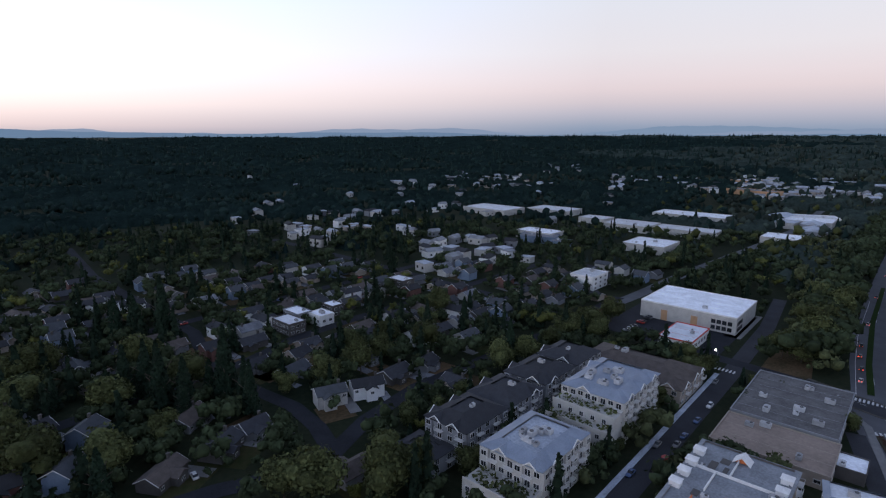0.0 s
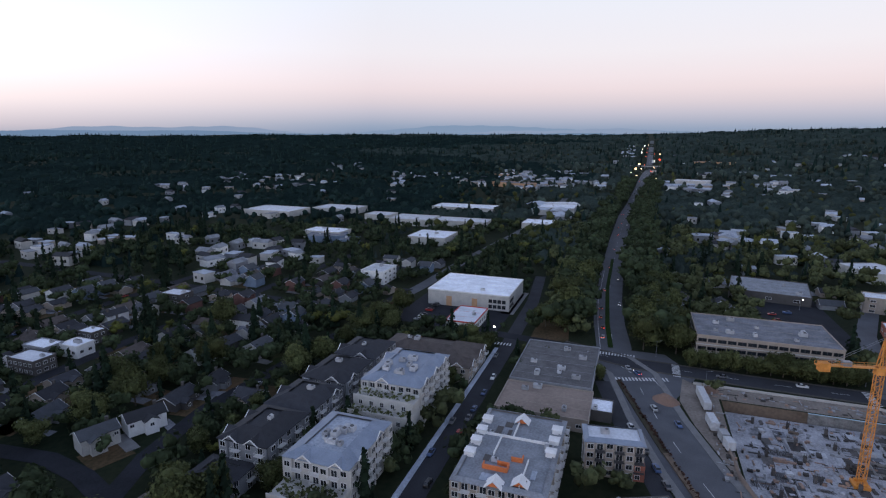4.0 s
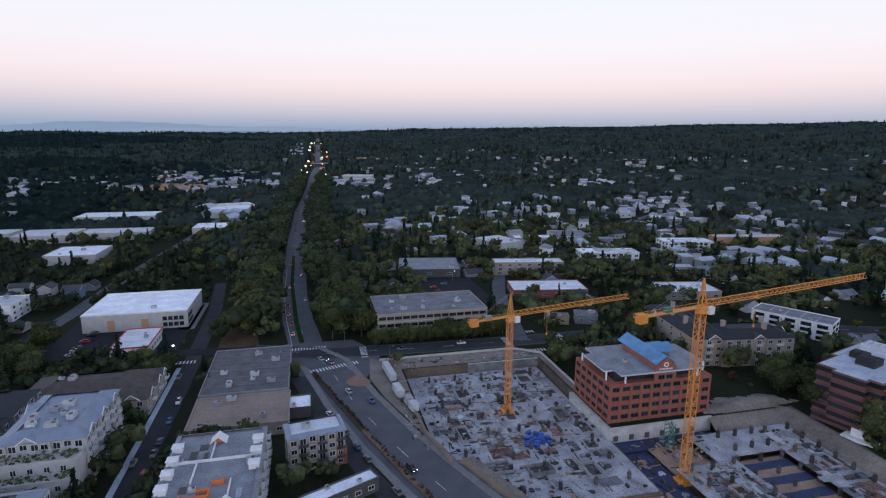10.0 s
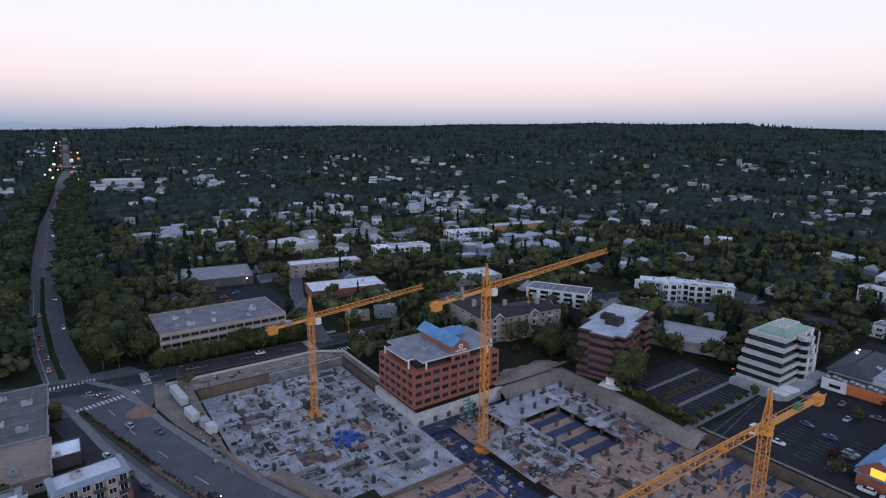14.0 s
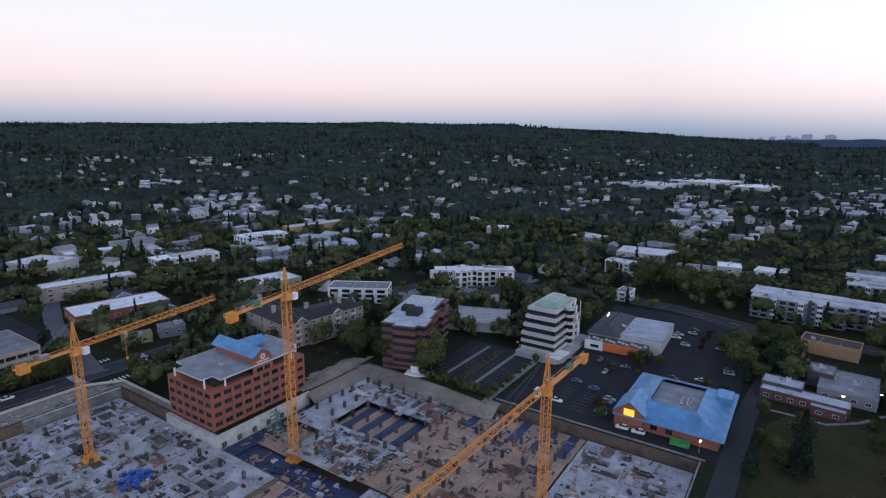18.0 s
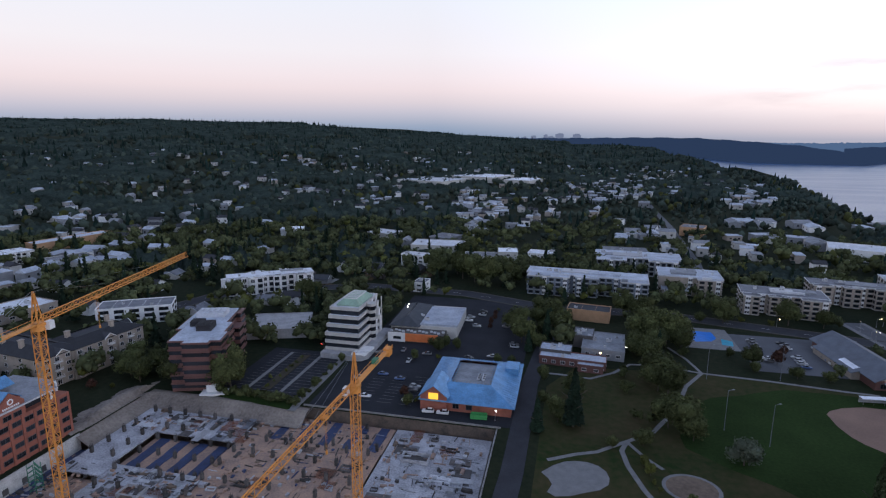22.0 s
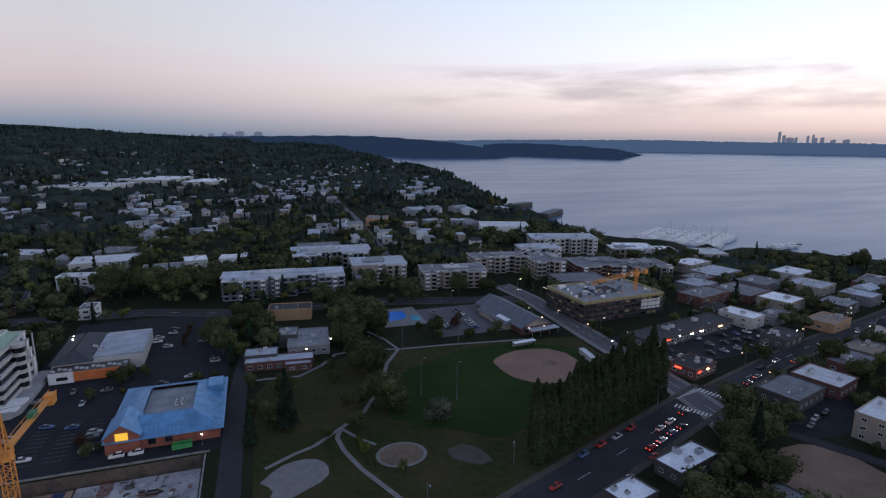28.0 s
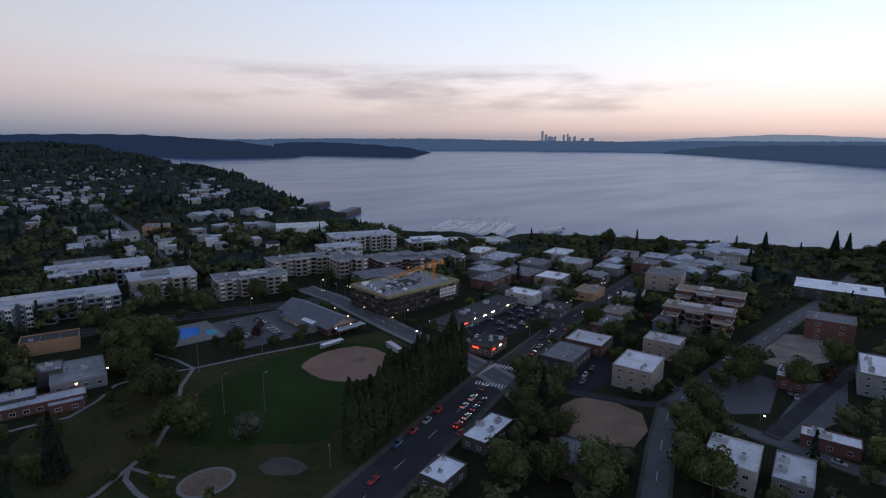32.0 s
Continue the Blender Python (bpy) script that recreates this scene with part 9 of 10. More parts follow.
for k, x, y, sc in (("c0", 95, 289, 1.5), ("c1", 104, 279, 1.4), ("c2", 88, 296, 1.5), ("c3", 99, 300, 1.5), ("c0", 110, 292, 1.3), ("c1", 94, 195, 1.3), ("c3", 99, 187, 1.2), ("c2", 90, 201, 1.2), ("c0", 79, 197, 1.2), ("c1", 72, 203, 1.2), ("c2", 42, 258, 1.4), ("c0", 34, 250, 1.3), ("b2", 50, 268, 1.3),
                    ("b4", 30, 222, 1.2), ("c1", 66, 219, 1.2), ("c2", 74, 226, 1.2), ("b1", 58, 214, 1.2), ("b2", 86, 212, 1.2), ("b1", 80, 246, 1.3), ("c3", 47, 230, 1.2), ("b4", 62, 178, 1.1), ("b2", 46, 172, 1.1), ("c0", 40, 160, 1.0), ("b1", 28, 190, 1.2), ("c1", 93, 174, 1.0), ("b4", 111, 181, .9), ("b2", 128, 175, 1.0), ("b1", 143, 172, 1.0), ("b4", 158, 178, 1.1),
                    ("b2", 180, 170, 1.0), ("c1", 190, 178, .9), ("b1", 172, 188, 1.0), ("b2", 152, 190, 1.0), ("c0", 216, 175, 1.0), ("b4", 205, 190, 1.0), ("b1", 225, 200, 1.1), ("c2", 240, 190, 1.0),
                    ("b2", 237, 66, .8), ("b1", 242, 63, .8), ("c0", 246, 66, .6), ("b4", 240, 71, .8), ("b2", 247, 74, .8), ("b0", 228, 8.6, .8), ("b1", 254, 126, .9), ("c1", 240, 129, .9), ("b2", 251, 117, .9), ("b4", 231, 128, .9), ("b1", 222, 128, .8), ("c0", 246, 122, .8), ("b2", 264, 122, .9)):
    tree(k, x + rng.uniform(-1, 1), y + rng.uniform(-1, 1), sc * rng.uniform(.92, 1.08))

# yards, driveways and patios round the houses
yard, drive = Geo(), Geo()
for x, y, yaw, i, lift in near_h[:204]:
    c, sn = math.cos(radians(yaw)), math.sin(radians(yaw))
    z = ground_z(x, y)
    for g, u, v, w, d, up, n in ((yard, rng.uniform(-3, 3), rng.choice((-8, 8)), rng.uniform(12, 19), rng.uniform(8, 13), .03, 2), (drive, rng.choice((-6.5, 6.5)), -5, rng.uniform(3, 5), rng.uniform(9, 14), .06, 2)):
        px_, py_ = x + u * c - v * sn, y + u * sn + v * c
        if clear_at(px_, py_, 0) or math.hypot(px_ - x, py_ - y) < 10:
            g.cbox(px_, py_, z - .5, w, d, .5 + up, rng.randrange(n), radians(yaw) + rng.gauss(0, .05))
single("yard", yard, ["drylawn", "parkgrass"], "dry brown and green yards round the houses", "yards", "stuff")
single("driveway", drive, ["walk", "roofgrey"], "pale concrete driveways and patios beside the houses", "driveways", "stuff")

# ---- neighbourhoods of distant houses in clearings of the woods ----
FAR_HOMES = []


def neighbourhood(label, az, r, daz, dr, n, roofs=(3, 4, 5), big_=1.0):
    """About n houses in rows round a bearing and a distance."""
    fh, made, tries = Geo(), [], 0
    while len(made) < n and tries < n * 12:
        tries += 1
        a, q = rng.gauss(0, .55), rng.gauss(0, .55)
        if max(abs(a), abs(q)) > 1:
            continue
        x, y = polar(az + a * daz, r + q * dr)
        if (max(abs(x), abs(y)) < HALF - 20 and not clear_at(x, y, 4)) or any(abs(x - p) + abs(y - o) < 15 for p, o in made):
            continue
        if az > 180 and math.hypot(x, y) > float(np.interp(az + a * daz, SHAZ, SHR)) - 25:
            continue
        made.append((x, y))
        z = ground_z(x, y)
        w, d, h, t = rng.uniform(9, 16) * big_, rng.uniform(7, 10.5) * big_, rng.uniform(4.5, 7.5), rng.uniform(-.3, .3) + rng.choice((0, 1.57))
        fh.cbox(x, y, z - 3, w, d, h + 3, rng.choice((0, 0, 1, 2, 2, 6)), t)
        c, s = math.cos(t), math.sin(t)
        m = rng.choice(roofs)
        if rng.random() < .6:
            pts = [(-w / 2 - .4, -d / 2 - .4, h), (w / 2 + .4, -d / 2 - .4, h), (w / 2 + .4, d / 2 + .4, h), (-w / 2 - .4, d / 2 + .4, h), (-w / 2, 0, h + 2.6), (w / 2, 0, h + 2.6)]
            fh.add([(x + e * c - b * s, y + e * s + b * c, z + q2) for e, b, q2 in pts], [(0, 1, 5, 4), (2, 3, 4, 5), (1, 2, 5), (3, 0, 4), (3, 2, 1, 0)], m)
        else:
            fh.cbox(x, y, z + h, w + .6, d + .6, .35, m if m > 3 else 5, t)
        for u in (-.28, .28):
            fh.cbox(x + u * w * c, y + u * w * s, z + h * .35, 1.8, d + .16, h * .3, 7, t)
    FAR_HOMES.extend(made)
    single("far_houses", fh, ["offwhite", "white", "greywall", "roofdark", "roofmid", "roofpale", "beige", "glass"], label, "houses", "stuff")


neighbourhood("pale hillside houses above the northern suburb", 54.2, 1145, 5.6, 190, 32)
neighbourhood("scattered houses under the northern skyline", 60.2, 1469, 2.6, 100, 9)
neighbourhood("tan and grey apartment rows on the hillside street", 80, 1123, 3.6, 165, 24, (4, 5), 1.4)
neighbourhood("pale town houses beside the avenue", 85.8, 1142, 1.5, 110, 9)
neighbourhood("few houses in the dark northern woods", 45.7, 1010, 2.8, 130, 8)
neighbourhood("houses at the edge of the northern woods", 34.6, 573, 2.2, 60, 9)
neighbourhood("close-set houses of the northern suburb", 51.9, 480, 6, 80, 22, (3, 3, 4))
neighbourhood("houses half hidden in the northern trees", 38.4, 642, 3.6, 80, 10)
neighbourhood("pale shops far along the avenue", 89.2, 2180, 1.3, 360, 11, (5,), 1.8)
neighbourhood("cream houses climbing the slope", 101.7, 1110, 1.6, 95, 10)
neighbourhood("pale houses near the avenue woods", 97.8, 603, 2.6, 40, 6)
neighbourhood("houses on the wooded slope", 119.2, 1129, 2.9, 100, 8)
neighbourhood("houses in a clearing of the slope", 113.8, 1377, 1.5, 80, 6)
neighbourhood("pale row of houses under the ridge", 105.8, 1890, 2.6, 90, 8)
neighbourhood("pale houses high on the slope", 122.4, 1555, 2.4, 150, 14)
neighbourhood("tan houses high on the slope", 128.1, 1630, 1.3, 95, 8)
neighbourhood("close cluster of white houses among trees", 124.2, 850, 3.3, 130, 28, (4, 5, 5))
neighbourhood("houses along the eastern street", 124.5, 735, 2.8, 45, 8)
neighbourhood("pale houses along the eastern street", 133, 780, 1.8, 60, 6)
neighbourhood("white flats among eastern trees", 134.3, 526, 2.8, 45, 8, (5,), 1.3)
neighbourhood("houses on the southern slope", 153.4, 978, 2.3, 50, 7)
neighbourhood("scattered houses of the far southern slope", 153.5, 1543, 4, 140, 11)
neighbourhood("small pale cluster under the ridge", 158.6, 1970, 1.3, 110, 7)
neighbourhood("houses along the southern hill road", 160.4, 1290, 2.2, 210, 11)
neighbourhood("warm pale houses on the southern hill", 165.8, 1590, 2.7, 165, 14)
neighbourhood("few houses near the southern skyline", 169.7, 2117, 1.1, 220, 6)
neighbourhood("dense rows of small southern houses", 174.5, 715, 6.5, 175, 56, (3, 3, 4, 4, 5))
neighbourhood("dense rows of houses towards the lake", 182.6, 900, 6, 250, 54, (3, 3, 4, 4, 5))
neighbourhood("houses along the far lake road", 184.6, 1100, 3.6, 240, 26)
neighbourhood("houses under the far lake hill", 181.4, 1766, 2.6, 320, 12)
neighbourhood("pale waterside houses and flats", 196.5, 1080, 3, 220, 26, (4, 5), 1.4)
neighbourhood("tan town houses behind the condominiums", 187.5, 612, 3.4, 55, 13, (4, 5), 1.3)
neighbourhood("tan flats with flat roofs near the shore", 198.2, 745, 3.6, 26, 9, (4, 4, 5), 1.8)
neighbourhood("tan flats on the waterside", 203.6, 770, 2.6, 26, 5, (4, 5), 1.6)
neighbourhood("pale town houses in rows near the shore", 199.5, 632, 5, 26, 12, (4, 5, 5), 1.4)
neighbourhood("dark-roofed houses behind the lakeside flats", 196, 545, 7, 50, 20, (3, 3, 4))
neighbourhood("houses round the chapel", 188, 640, 4, 90, 18, (3, 4, 4))
neighbourhood("pale-roofed boat sheds on the shore", 246.5, 560, 3.6, 22, 8, (5, 5, 4), 1.9)
neighbourhood("flats and houses behind the western shore", 243, 470, 6, 40, 12, (4, 5, 3), 1.5)
neighbourhood("houses scattered over the lakeside hill", 189, 1350, 5, 420, 46, (4, 5, 3))
neighbourhood("pale houses in clearings of the northern trees", 67.1, 1230, 1.9, 194, 12, (4, 5), 1.2)
neighbourhood("houses scattered among the northern trees", 71.9, 1191, 3.0, 233, 14, (4, 5, 3), 1.2)
neighbourhood("tan apartment rows along the hill street", 78.3, 1146, 1.6, 232, 14, (4, 5), 1.7)
neighbourhood("pale close-set houses below the avenue's crest", 83.8, 1177, 2.2, 208, 16, (4, 5), 1.3)
neighbourhood("white commercial roofs beside the avenue", 82.1, 752, 2.0, 67, 5, (5,), 2.4)
neighbourhood("white shops south of the avenue", 94.8, 1065, 1.8, 92, 5, (5,), 2.2)
neighbourhood("pale houses on the slope south of the avenue", 98.1, 1025, 1.3, 116, 6, (5, 4), 1.4)
neighbourhood("pale terraces on the eastern slope", 101.4, 1142, 1.6, 105, 6, (5,), 1.5)
neighbourhood("white flats south of the avenue", 98.1, 602, 2.9, 47, 6, (5,), 1.5)
neighbourhood("houses beside the factory", 170, 922, 3, 90, 12)
neighbourhood("scattered houses beyond the offices", 160.5, 828, 1.8, 95, 9)
neighbourhood("lone pale houses scattered over the eastern slopes", 118, 1250, 34, 800, 165)
neighbourhood("lone pale houses scattered over the southern slopes", 168, 1250, 22, 750, 110)
neighbourhood("lone houses scattered through the northern woods", 48, 900, 26, 500, 34)
neighbourhood("lone houses among the eastern trees", 124, 640, 26, 230, 100)
HOMES_XY = np.array(FAR_HOMES)


def in_front(x, y, ahead=13.0, aside=6.0):
    """True where a tree would stand in the street that a row of distant houses faces."""
    hit = np.zeros(x.shape, bool)
    for hx, hy in HOMES_XY:
        r = math.hypot(hx, hy)
        ux, uy = -hx / r, -hy / r
        a, b = (x - hx) * ux + (y - hy) * uy, abs((x - hx) * uy - (y - hy) * ux)
        hit |= (a > -6) & (a < ahead + r * .01) & (b < aside)
    return hit


# ---- trees scattered through the suburbs, then woods to the ridges ----
count = 0
for _ in range(4000):
    az, r = rng.uniform(8, 262), 118 + 420 * rng.random() ** 1.2
    x, y = polar(az, r)
    if count >= 25:
        break
    if clear_at(x, y, 2.2) and r < float(np.interp(az, SHAZ, SHR) if az > 182 else 9e3) - 25:
        k = rng.random()
        tree(rng.choice(("b0", "b1", "b2", "b3", "b4")) if k < .55 else rng.choice(("c0", "c1", "c2", "c3")) if k < .85 else rng.choice(("y0", "y1", "r0", "b3")), x, y, rng.uniform(.6, 1.05))
        count += 1


def scatter(n, az0, az1, r0, r1, power=1.0, even=False, open_=True):
    """Places in a sector, thinning with distance, clear of what is built and of the water."""
    az = nrng.uniform(az0, az1, n)
    r = r0 * (r1 / r0) ** (nrng.uniform(0, 1, n) ** power)
    if even:
        r = np.sqrt(nrng.uniform(r0 ** 2, r1 ** 2, n))
    x, y = r * np.sin(np.radians(az)), r * np.cos(np.radians(az))
    ok = np.ones(n, bool)
    i, j = ((x + HALF) / CELL).astype(int), ((y + HALF) / CELL).astype(int)
    inside = (abs(x) < HALF - 4) & (abs(y) < HALF - 4)
    ok[inside] = ~taken[i[inside], j[inside]] & ~taken[i[inside] + 1, j[inside]] & ~taken[i[inside] - 1, j[inside]] & ~taken[i[inside], j[inside] + 1]
    near, far = np.interp(az, SHAZ, SHR), np.interp(az, FAZ, FAR)
    ok &= ~((az > 180) & (r > near - 12) & (r < far + 20))
    ok &= ~((abs(y - np.interp(x, [250, 430, 760, 1050, 1540, 3000], [5, 13, 12, -3, -26, -55])) < 16) & (x > 250))
    if open_:
        ok[ok] &= ~in_front(x[ok], y[ok])
    return x[ok], y[ok], lie(x[ok], y[ok])


def woods(name, label, x, y, z, conifer, mats, h0, h1):
    n = len(x)
    h = nrng.uniform(h0, h1, n)
    if conifer:
        m = 6
        ang = np.arange(m) * 2 * np.pi / m
        prof = [(0.12, 1.0), (0.42, 0.68), (0.40, 0.80), (1.0, 0.02)]
        base = np.concatenate([np.stack([r * np.cos(ang), r * np.sin(ang), np.full(m, a)], 1) for a, r in prof])
        f = [[k * m + i, k * m + (i + 1) % m, (k + 1) * m + (i + 1) % m, (k + 1) * m + i] for k in (0, 2) for i in range(m)]
        rad = h * nrng.uniform(.14, .22, n)
    else:
        blobs = [(.1, .1, .62, .8), (-.4, -.3, .44, .62)]
        base = np.concatenate([ICO0[0] * [s, s, s * .5] + [a, b, c] for a, b, c, s in blobs])
        f = np.concatenate([np.concatenate([ICO0[1], ICO0[1][:, 2:]], 1)[:, :3] + k * len(ICO0[0]) for k in range(len(blobs))]).tolist()
        rad = h * nrng.uniform(.36, .56, n)
    f = np.array(f)
    turn = nrng.uniform(0, 6.28, n)
    c, s = np.cos(turn)[:, None], np.sin(turn)[:, None]
    jit = nrng.uniform(.6, 1.35, (n, len(base)))
    bx, by = base[None, :, 0] * jit, base[None, :, 1] * jit
    v = np.stack([x[:, None] + (bx * c - by * s) * rad[:, None], y[:, None] + (bx * s + by * c) * rad[:, None], z[:, None] + base[None, :, 2] * h[:, None] * nrng.uniform(.92, 1.08, (n, len(base)))], -1)
    faces = (f[None] + (np.arange(n) * len(base))[:, None, None]).reshape(-1, f.shape[1])
    return tagged(new(name, big(name, v.reshape(-1, 3), faces, [mats])), label, "woods", kind="stuff")


def crown_template(seed, conifer):
    """A light crown: a few lobes and loose leaf clumps, one unit high."""
    rg = np.random.default_rng(seed)
    vs, fs, off = [], [], 0
    if conifer:
        m = 7
        for t in range(4):
            a, b = .1 + .2 * t, min(1, .1 + .2 * t + .38)
            ang = np.arange(m) * 2 * np.pi / m + rg.uniform(0, 1)
            rr = .16 * (1 - a) * rg.uniform(.55, 1.15, m)
            vs.append(np.concatenate([np.stack([rr * np.cos(ang), rr * np.sin(ang), np.full(m, a)], 1), [[0, 0, b]]]))
            fs.append(np.array([[k, (k + 1) % m, m] for k in range(m)]) + off)
            off += m + 1
        n = 84
        h = .1 + .88 * rg.uniform(0, 1, n) ** 1.3
        ang = rg.uniform(0, 6.28, n)
        r = .22 * (1 - h) * rg.uniform(.75, 1.15, n)
        p, d = np.stack([r * np.cos(ang), r * np.sin(ang), h], 1), np.stack([np.cos(ang), np.sin(ang), np.full(n, .4)], 1)
        size = .038
    else:
        lob = 5
        c = rg.normal(0, 1, (lob, 3)) * [.17, .17, .12] + [0, 0, .56]
        rad = rg.uniform(.2, .32, lob)
        for k in range(lob):
            vs.append(ICO0[0] * rad[k] * .82 * rg.uniform(.6, 1.25, (len(ICO0[0]), 1)) + c[k])
            fs.append(ICO0[1] + off)
            off += len(ICO0[0])
        n = 50
        k = rg.integers(0, lob, n)
        d = rg.normal(0, 1, (n, 3))
        d[:, 2] = abs(d[:, 2]) * .8 + .1 * d[:, 2]
        d /= np.linalg.norm(d, axis=1)[:, None]
        p = c[k] + d * rad[k][:, None] * rg.uniform(.8, 1.15, (n, 1))
        size = .056
    v, q = leaf_quads(p, d, size, rg)
    fs.append(q[:, [0, 1, 2]] + off)
    fs.append(q[:, [0, 2, 3]] + off)
    vs.append(v)
    return np.concatenate(vs), np.concatenate(fs)


def leafy_woods(name, label, x, y, z, conifer, mats, h0, h1):
    """Suburban trees with loose crowns, joined."""
    n = len(x)
    tv, tf, off = [], [], 0
    kinds = [crown_template(700 + k + (50 if conifer else 0), conifer) for k in range(6)]
    for k in range(6):
        v, f = kinds[k]
        sel = np.arange(k, n, 6)
        h = nrng.uniform(h0, h1, len(sel))
        wide = h * nrng.uniform(.8, 1.15, len(sel))
        t = nrng.uniform(0, 6.28, len(sel))
        c, s_ = np.cos(t)[:, None], np.sin(t)[:, None]
        X = x[sel][:, None] + (v[None, :, 0] * c - v[None, :, 1] * s_) * wide[:, None]
        Y = y[sel][:, None] + (v[None, :, 0] * s_ + v[None, :, 1] * c) * wide[:, None]
        Z = z[sel][:, None] + v[None, :, 2] * h[:, None] - .3
        tv.append(np.stack([X, Y, Z], -1).reshape(-1, 3))
        tf.append((f[None] + (np.arange(len(sel)) * len(v))[:, None, None]).reshape(-1, 3) + off)
        off += len(sel) * len(v)
    return tagged(new(name, big(name, np.concatenate(tv), np.concatenate(tf), [mats])), label, "trees", kind="stuff")


def grove(x, y):
    """Above nought in clearings with houses, below it under closed woods."""
    return noise.noise(Vector((x / 190, y / 190, 3.1))) + .35 * noise.noise(Vector((x / 70, y / 70, 7.7)))


def woods_canopy():
    az = np.radians(np.arange(3, 264, .3))
    rr = np.geomspace(430, 3720, 190)
    A, R = np.meshgrid(az, rr, indexing="ij")
    X, Y = R * np.sin(A), R * np.cos(A)
    Z = lie(X, Y)
    G = np.array([grove(x, y) for x, y in zip(X.ravel(), Y.ravel())]).reshape(X.shape)
    up = np.clip((.16 - G) / .12, 0, 1)
    inside = (abs(X) < HALF - 4) & (abs(Y) < HALF - 4)
    i, j = ((X[inside] + HALF) / CELL).astype(int), ((Y[inside] + HALF) / CELL).astype(int)
    near_ok = np.ones(len(i), bool)
    for di in (-6, 0, 6):
        for dj in (-6, 0, 6):
            near_ok &= ~taken[np.clip(i + di, 0, len(taken) - 1), np.clip(j + dj, 0, len(taken) - 1)]
    up[inside] *= near_ok
    up *= ~in_front(X, Y, 26.0, 11.0)
    deg = np.degrees(A)
    up *= ~((deg > 180) & (R > np.interp(deg, SHAZ, SHR) - 40))
    up *= abs(Y - np.interp(X, [250, 430, 760, 1050, 1540, 3000], [5, 13, 12, -3, -26, -55])) > 30
    Z = Z - 3 + up * (3 + np.interp(R, [430, 1300, 3700], [5.5, 9, 13]) + nrng.uniform(-3.4, 3.4, Z.shape) * np.interp(R, [430, 3700], [1, 1.6]))
    n = len(rr)
    a, b = np.meshgrid(np.arange(len(az) - 1), np.arange(n - 1), indexing="ij")
    q = np.stack([a * n + b, a * n + b + 1, (a + 1) * n + b + 1, (a + 1) * n + b], -1).reshape(-1, 4)
    q = q[up.ravel()[q].max(1) > 0]
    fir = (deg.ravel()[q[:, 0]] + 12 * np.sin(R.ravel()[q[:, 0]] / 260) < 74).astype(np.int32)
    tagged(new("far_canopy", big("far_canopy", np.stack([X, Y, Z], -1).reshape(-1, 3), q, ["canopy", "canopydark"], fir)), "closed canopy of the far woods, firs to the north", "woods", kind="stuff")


leafy_woods("suburban_trees", "dark leafy trees filling the gardens between houses", *scatter(3900, 82, 224, 140, 640, even=True), False, "leafmid", 6, 15)
vx = np.linspace(282, 1150, 470) + nrng.uniform(-3, 3, 470)
vy = np.interp(vx, [250, 430, 760, 1050, 1150], [5, 13, 12, -3, -8]) + np.where(np.arange(470) % 2, 1, -1) * (12.5 + 20 * nrng.uniform(0, 1, 470) ** 1.4)
vk = np.array([clear_at(x, y, 1.0) for x, y in zip(vx, vy)])
leafy_woods("roadside_trees", "tall dark leafy trees crowding both edges of the avenue", vx[vk], vy[vk], lie(vx[vk], vy[vk]), False, "leafdark", 12, 20)
leafy_woods("suburban_trees", "dark leafy trees between the western houses", *scatter(1250, 224, 266, 120, 640, even=True), False, "leafmid", 5, 12)
leafy_woods("suburban_trees", "small dark garden trees between the northern houses", *scatter(3400, 3, 82, 150, 640, even=True), False, "leafdark", 5, 12)
leafy_woods("suburban_trees", "leafy garden trees near the town centre", *scatter(850, 60, 224, 130, 340, even=True), False, "leafmid", 5, 12)
leafy_woods("suburban_trees", "close dark garden trees among the houses", *scatter(1100, 2, 80, 118, 360, even=True), False, "leafdark", 4, 11)
leafy_woods("suburban_conifers", "tall dark conifers among the northern houses", *scatter(360, 2, 70, 130, 620, even=True), True, "needlemid", 12, 22)
leafy_woods("suburban_trees", "yellowing leafy trees between the houses", *scatter(800, 3, 264, 160, 640, even=True), False, "leafy", 5, 11)
leafy_woods("suburban_conifers", "dark conifers among suburban houses", *scatter(1000, 3, 196, 150, 640, even=True), True, "needlemid", 10, 20)
leafy_woods("suburban_conifers", "a few dark conifers among the western houses", *scatter(120, 196, 264, 160, 600, even=True), True, "needlemid", 9, 17)
woods("far_trees", "low dark garden trees between the lakeside houses", *scatter(3000, 174, 222, 420, 1150, even=True, open_=False), False, "farwood", 3.5, 8)
woods("far_conifers", "dark conifers between the lakeside houses", *scatter(260, 174, 215, 430, 1200, even=True, open_=False), True, "farneedle", 9, 17)
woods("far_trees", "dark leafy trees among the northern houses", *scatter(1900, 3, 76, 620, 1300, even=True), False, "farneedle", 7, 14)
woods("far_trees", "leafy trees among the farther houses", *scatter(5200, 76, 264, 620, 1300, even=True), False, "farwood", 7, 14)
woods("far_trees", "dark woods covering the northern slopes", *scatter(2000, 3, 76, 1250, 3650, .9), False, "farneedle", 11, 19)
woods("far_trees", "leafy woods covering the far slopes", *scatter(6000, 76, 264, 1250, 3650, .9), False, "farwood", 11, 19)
woods_canopy()
woods("far_trees", "yellow-green trees among the far woods", *scatter(1300, 70, 264, 500, 2000, .9), False, "faryellow", 7, 13)
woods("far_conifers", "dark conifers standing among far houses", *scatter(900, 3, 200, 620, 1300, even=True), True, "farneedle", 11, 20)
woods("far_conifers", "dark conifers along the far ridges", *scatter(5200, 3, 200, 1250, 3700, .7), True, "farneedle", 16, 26)
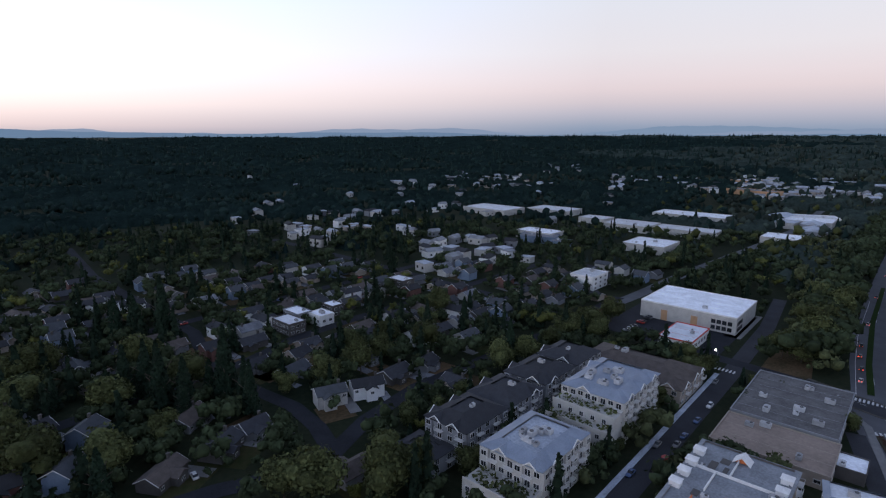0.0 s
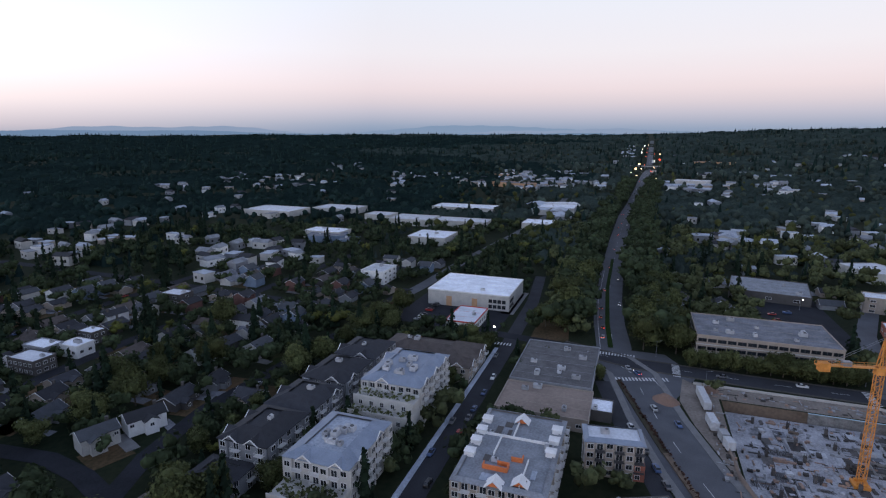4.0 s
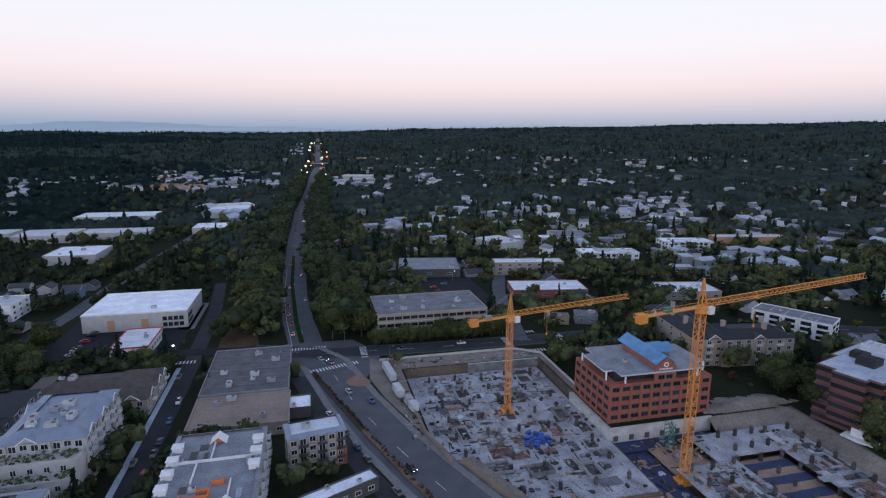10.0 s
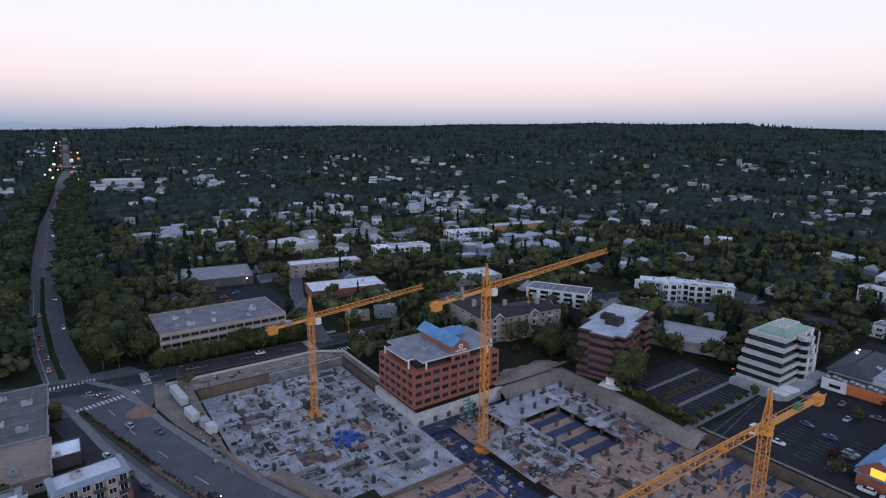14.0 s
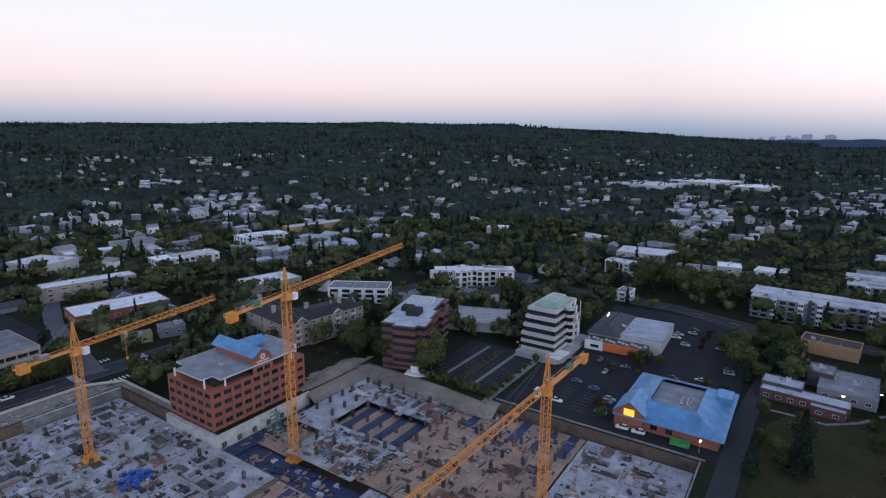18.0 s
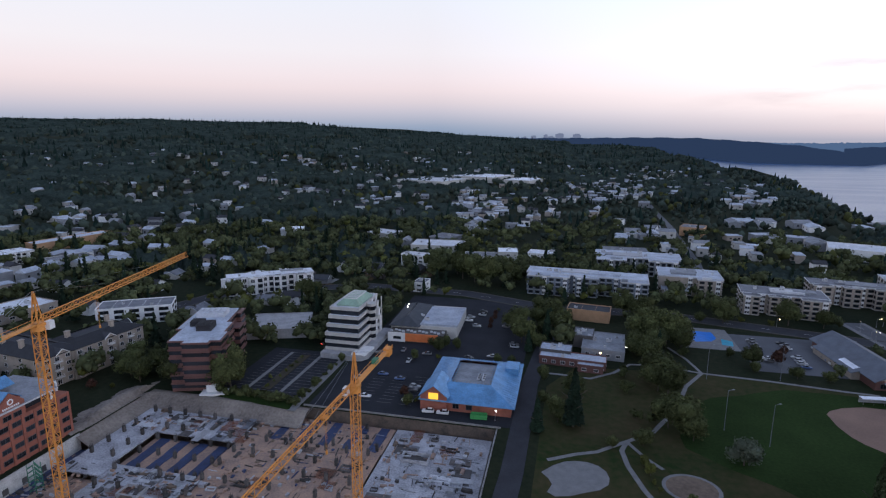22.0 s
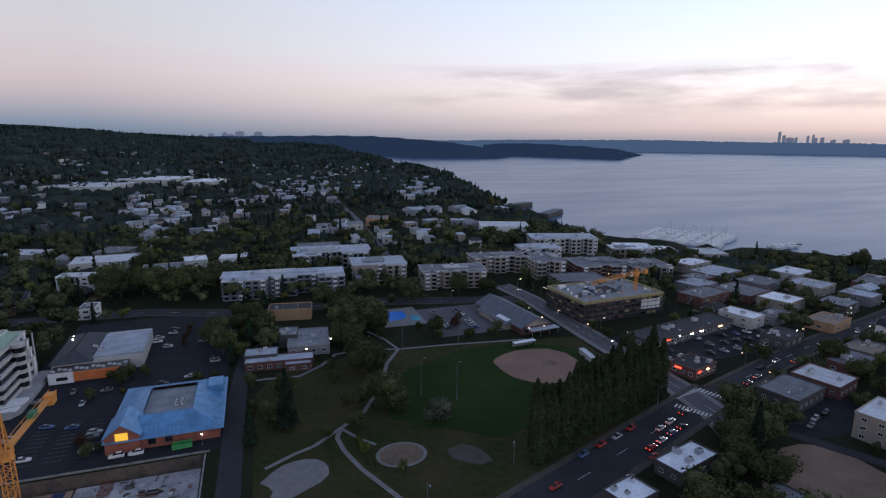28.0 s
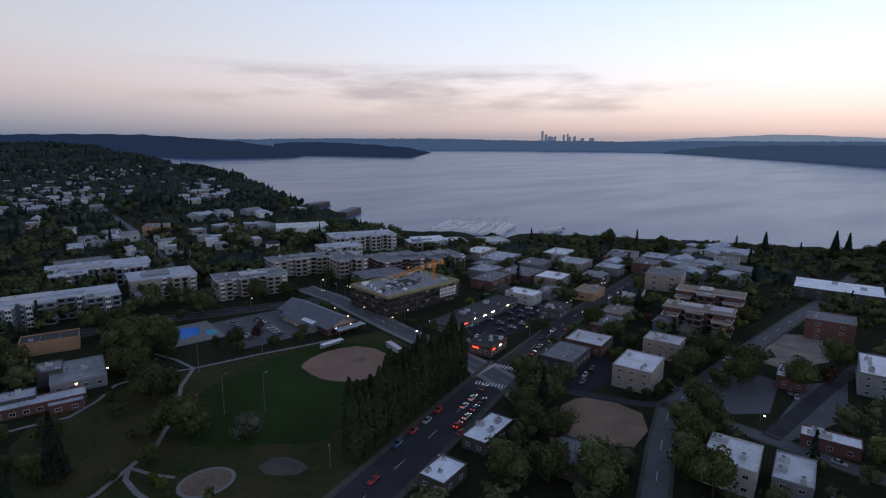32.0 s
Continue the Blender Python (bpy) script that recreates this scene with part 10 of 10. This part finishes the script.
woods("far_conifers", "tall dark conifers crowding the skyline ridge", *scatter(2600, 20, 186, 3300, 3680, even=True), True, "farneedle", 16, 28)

# ---- distance, its haze painted as a plain glow ----
def ridge(az0, az1, r, low, high, seed, mats, label):
    g = Geo()
    n = int((az1 - az0) / .1)
    vs = []
    rough = .045 if mats == "far_b" else .008
    bump = np.random.default_rng(seed + 40).uniform(-rough, rough, n + 1)
    ph = np.random.default_rng(seed).uniform(0, 6, 6)
    for i in range(n + 1):
        a = az0 + (az1 - az0) * i / n
        edge = min(1, (a - az0) / 6, (az1 - a) / 6)
        e = low + (high - low) * edge * (.55 + .33 * math.sin(a * .16 + ph[0]) + .1 * math.sin(a * .5 + ph[1]) + .03 * math.sin(a * 2.1 + ph[2])) + bump[i]
        for rad, zz in ((r - 40, -60), (r, EYE[2] + r * math.tan(radians(e))), (r + 40, -60)):
            vs.append((*polar(a, rad), zz))
    g.add(vs, [(3 * i, 3 * i + 3, 3 * i + 4, 3 * i + 1) for i in range(n)] + [(3 * i + 1, 3 * i + 4, 3 * i + 5, 3 * i + 2) for i in range(n)])
    return single("backdrop", g, mats, label, "distant hills", "structure")


def shore(az0, az1, back, tops, seed, mats, label):
    """Wooded land rising behind the far water's edge; tops are (bearing, elevation of the crest)."""
    g = Geo()
    n = int((az1 - az0) / .08)
    rr = np.random.default_rng(seed)
    vs = []
    ta, te = zip(*tops)
    for i in range(n + 1):
        a = az0 + (az1 - az0) * i / n
        r = min(float(np.interp(a, FAZ, FAR)) + back, 4900)
        e = float(np.interp(a, ta, te)) + .03 * math.sin(a * 2.3 + seed) + rr.uniform(-.022, .022)
        z = max(LAKE - 4, EYE[2] + r * math.tan(radians(e)))
        for rad, zz in ((r, LAKE - 4), (r + 15, LAKE - 2 + (z - LAKE) * .3), (r + 60, z), (r + 75, LAKE - 4)):
            vs.append((*polar(a, rad), zz))
    g.add(vs, [(4 * i + k, 4 * i + k + 4, 4 * i + k + 5, 4 * i + k + 1) for i in range(n) for k in range(3)])
    return single("backdrop", g, mats, label, "distant shore", "structure")


shore(173, 206.3, 0, ((173, -.05), (180, .0), (188, .1), (192, .06), (196, -.2), (200, -.55), (203.5, -1.1), (205, -1.7), (206.3, -2.4)), 1, "far_d", "wooded headland across the bay, painted as dark hazy glow")
shore(203, 219, 120, ((203, -.7), (206, -.55), (209, -.6), (213, -.82), (216.5, -1.1), (218.5, -1.6), (219, -1.75)), 2, "far_d", "low wooded point across the lake, painted as dark hazy glow")
shore(241, 292, 40, ((241, -1.4), (243, -1.0), (247, -.62), (252, -.5), (260, -.42), (292, -.4)), 4, "far_f", "wooded far shore of the lake, painted as hazy glow")
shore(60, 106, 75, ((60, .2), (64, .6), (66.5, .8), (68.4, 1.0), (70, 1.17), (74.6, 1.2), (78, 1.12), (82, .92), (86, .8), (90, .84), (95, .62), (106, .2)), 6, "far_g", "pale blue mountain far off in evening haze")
ridge(174, 300, 4860, -.34, -.12, 5, "far_b", "wooded hills across the lake with blue haze painted in")
ridge(-6, 132, 4870, .12, .5, 11, "far_e", "wooded plain far off with blue evening haze painted in")
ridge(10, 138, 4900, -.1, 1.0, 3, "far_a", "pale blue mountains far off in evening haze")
ridge(238, 280, 4930, -.3, .42, 9, "far_a", "mountains beyond the far shore with pale blue haze painted in")
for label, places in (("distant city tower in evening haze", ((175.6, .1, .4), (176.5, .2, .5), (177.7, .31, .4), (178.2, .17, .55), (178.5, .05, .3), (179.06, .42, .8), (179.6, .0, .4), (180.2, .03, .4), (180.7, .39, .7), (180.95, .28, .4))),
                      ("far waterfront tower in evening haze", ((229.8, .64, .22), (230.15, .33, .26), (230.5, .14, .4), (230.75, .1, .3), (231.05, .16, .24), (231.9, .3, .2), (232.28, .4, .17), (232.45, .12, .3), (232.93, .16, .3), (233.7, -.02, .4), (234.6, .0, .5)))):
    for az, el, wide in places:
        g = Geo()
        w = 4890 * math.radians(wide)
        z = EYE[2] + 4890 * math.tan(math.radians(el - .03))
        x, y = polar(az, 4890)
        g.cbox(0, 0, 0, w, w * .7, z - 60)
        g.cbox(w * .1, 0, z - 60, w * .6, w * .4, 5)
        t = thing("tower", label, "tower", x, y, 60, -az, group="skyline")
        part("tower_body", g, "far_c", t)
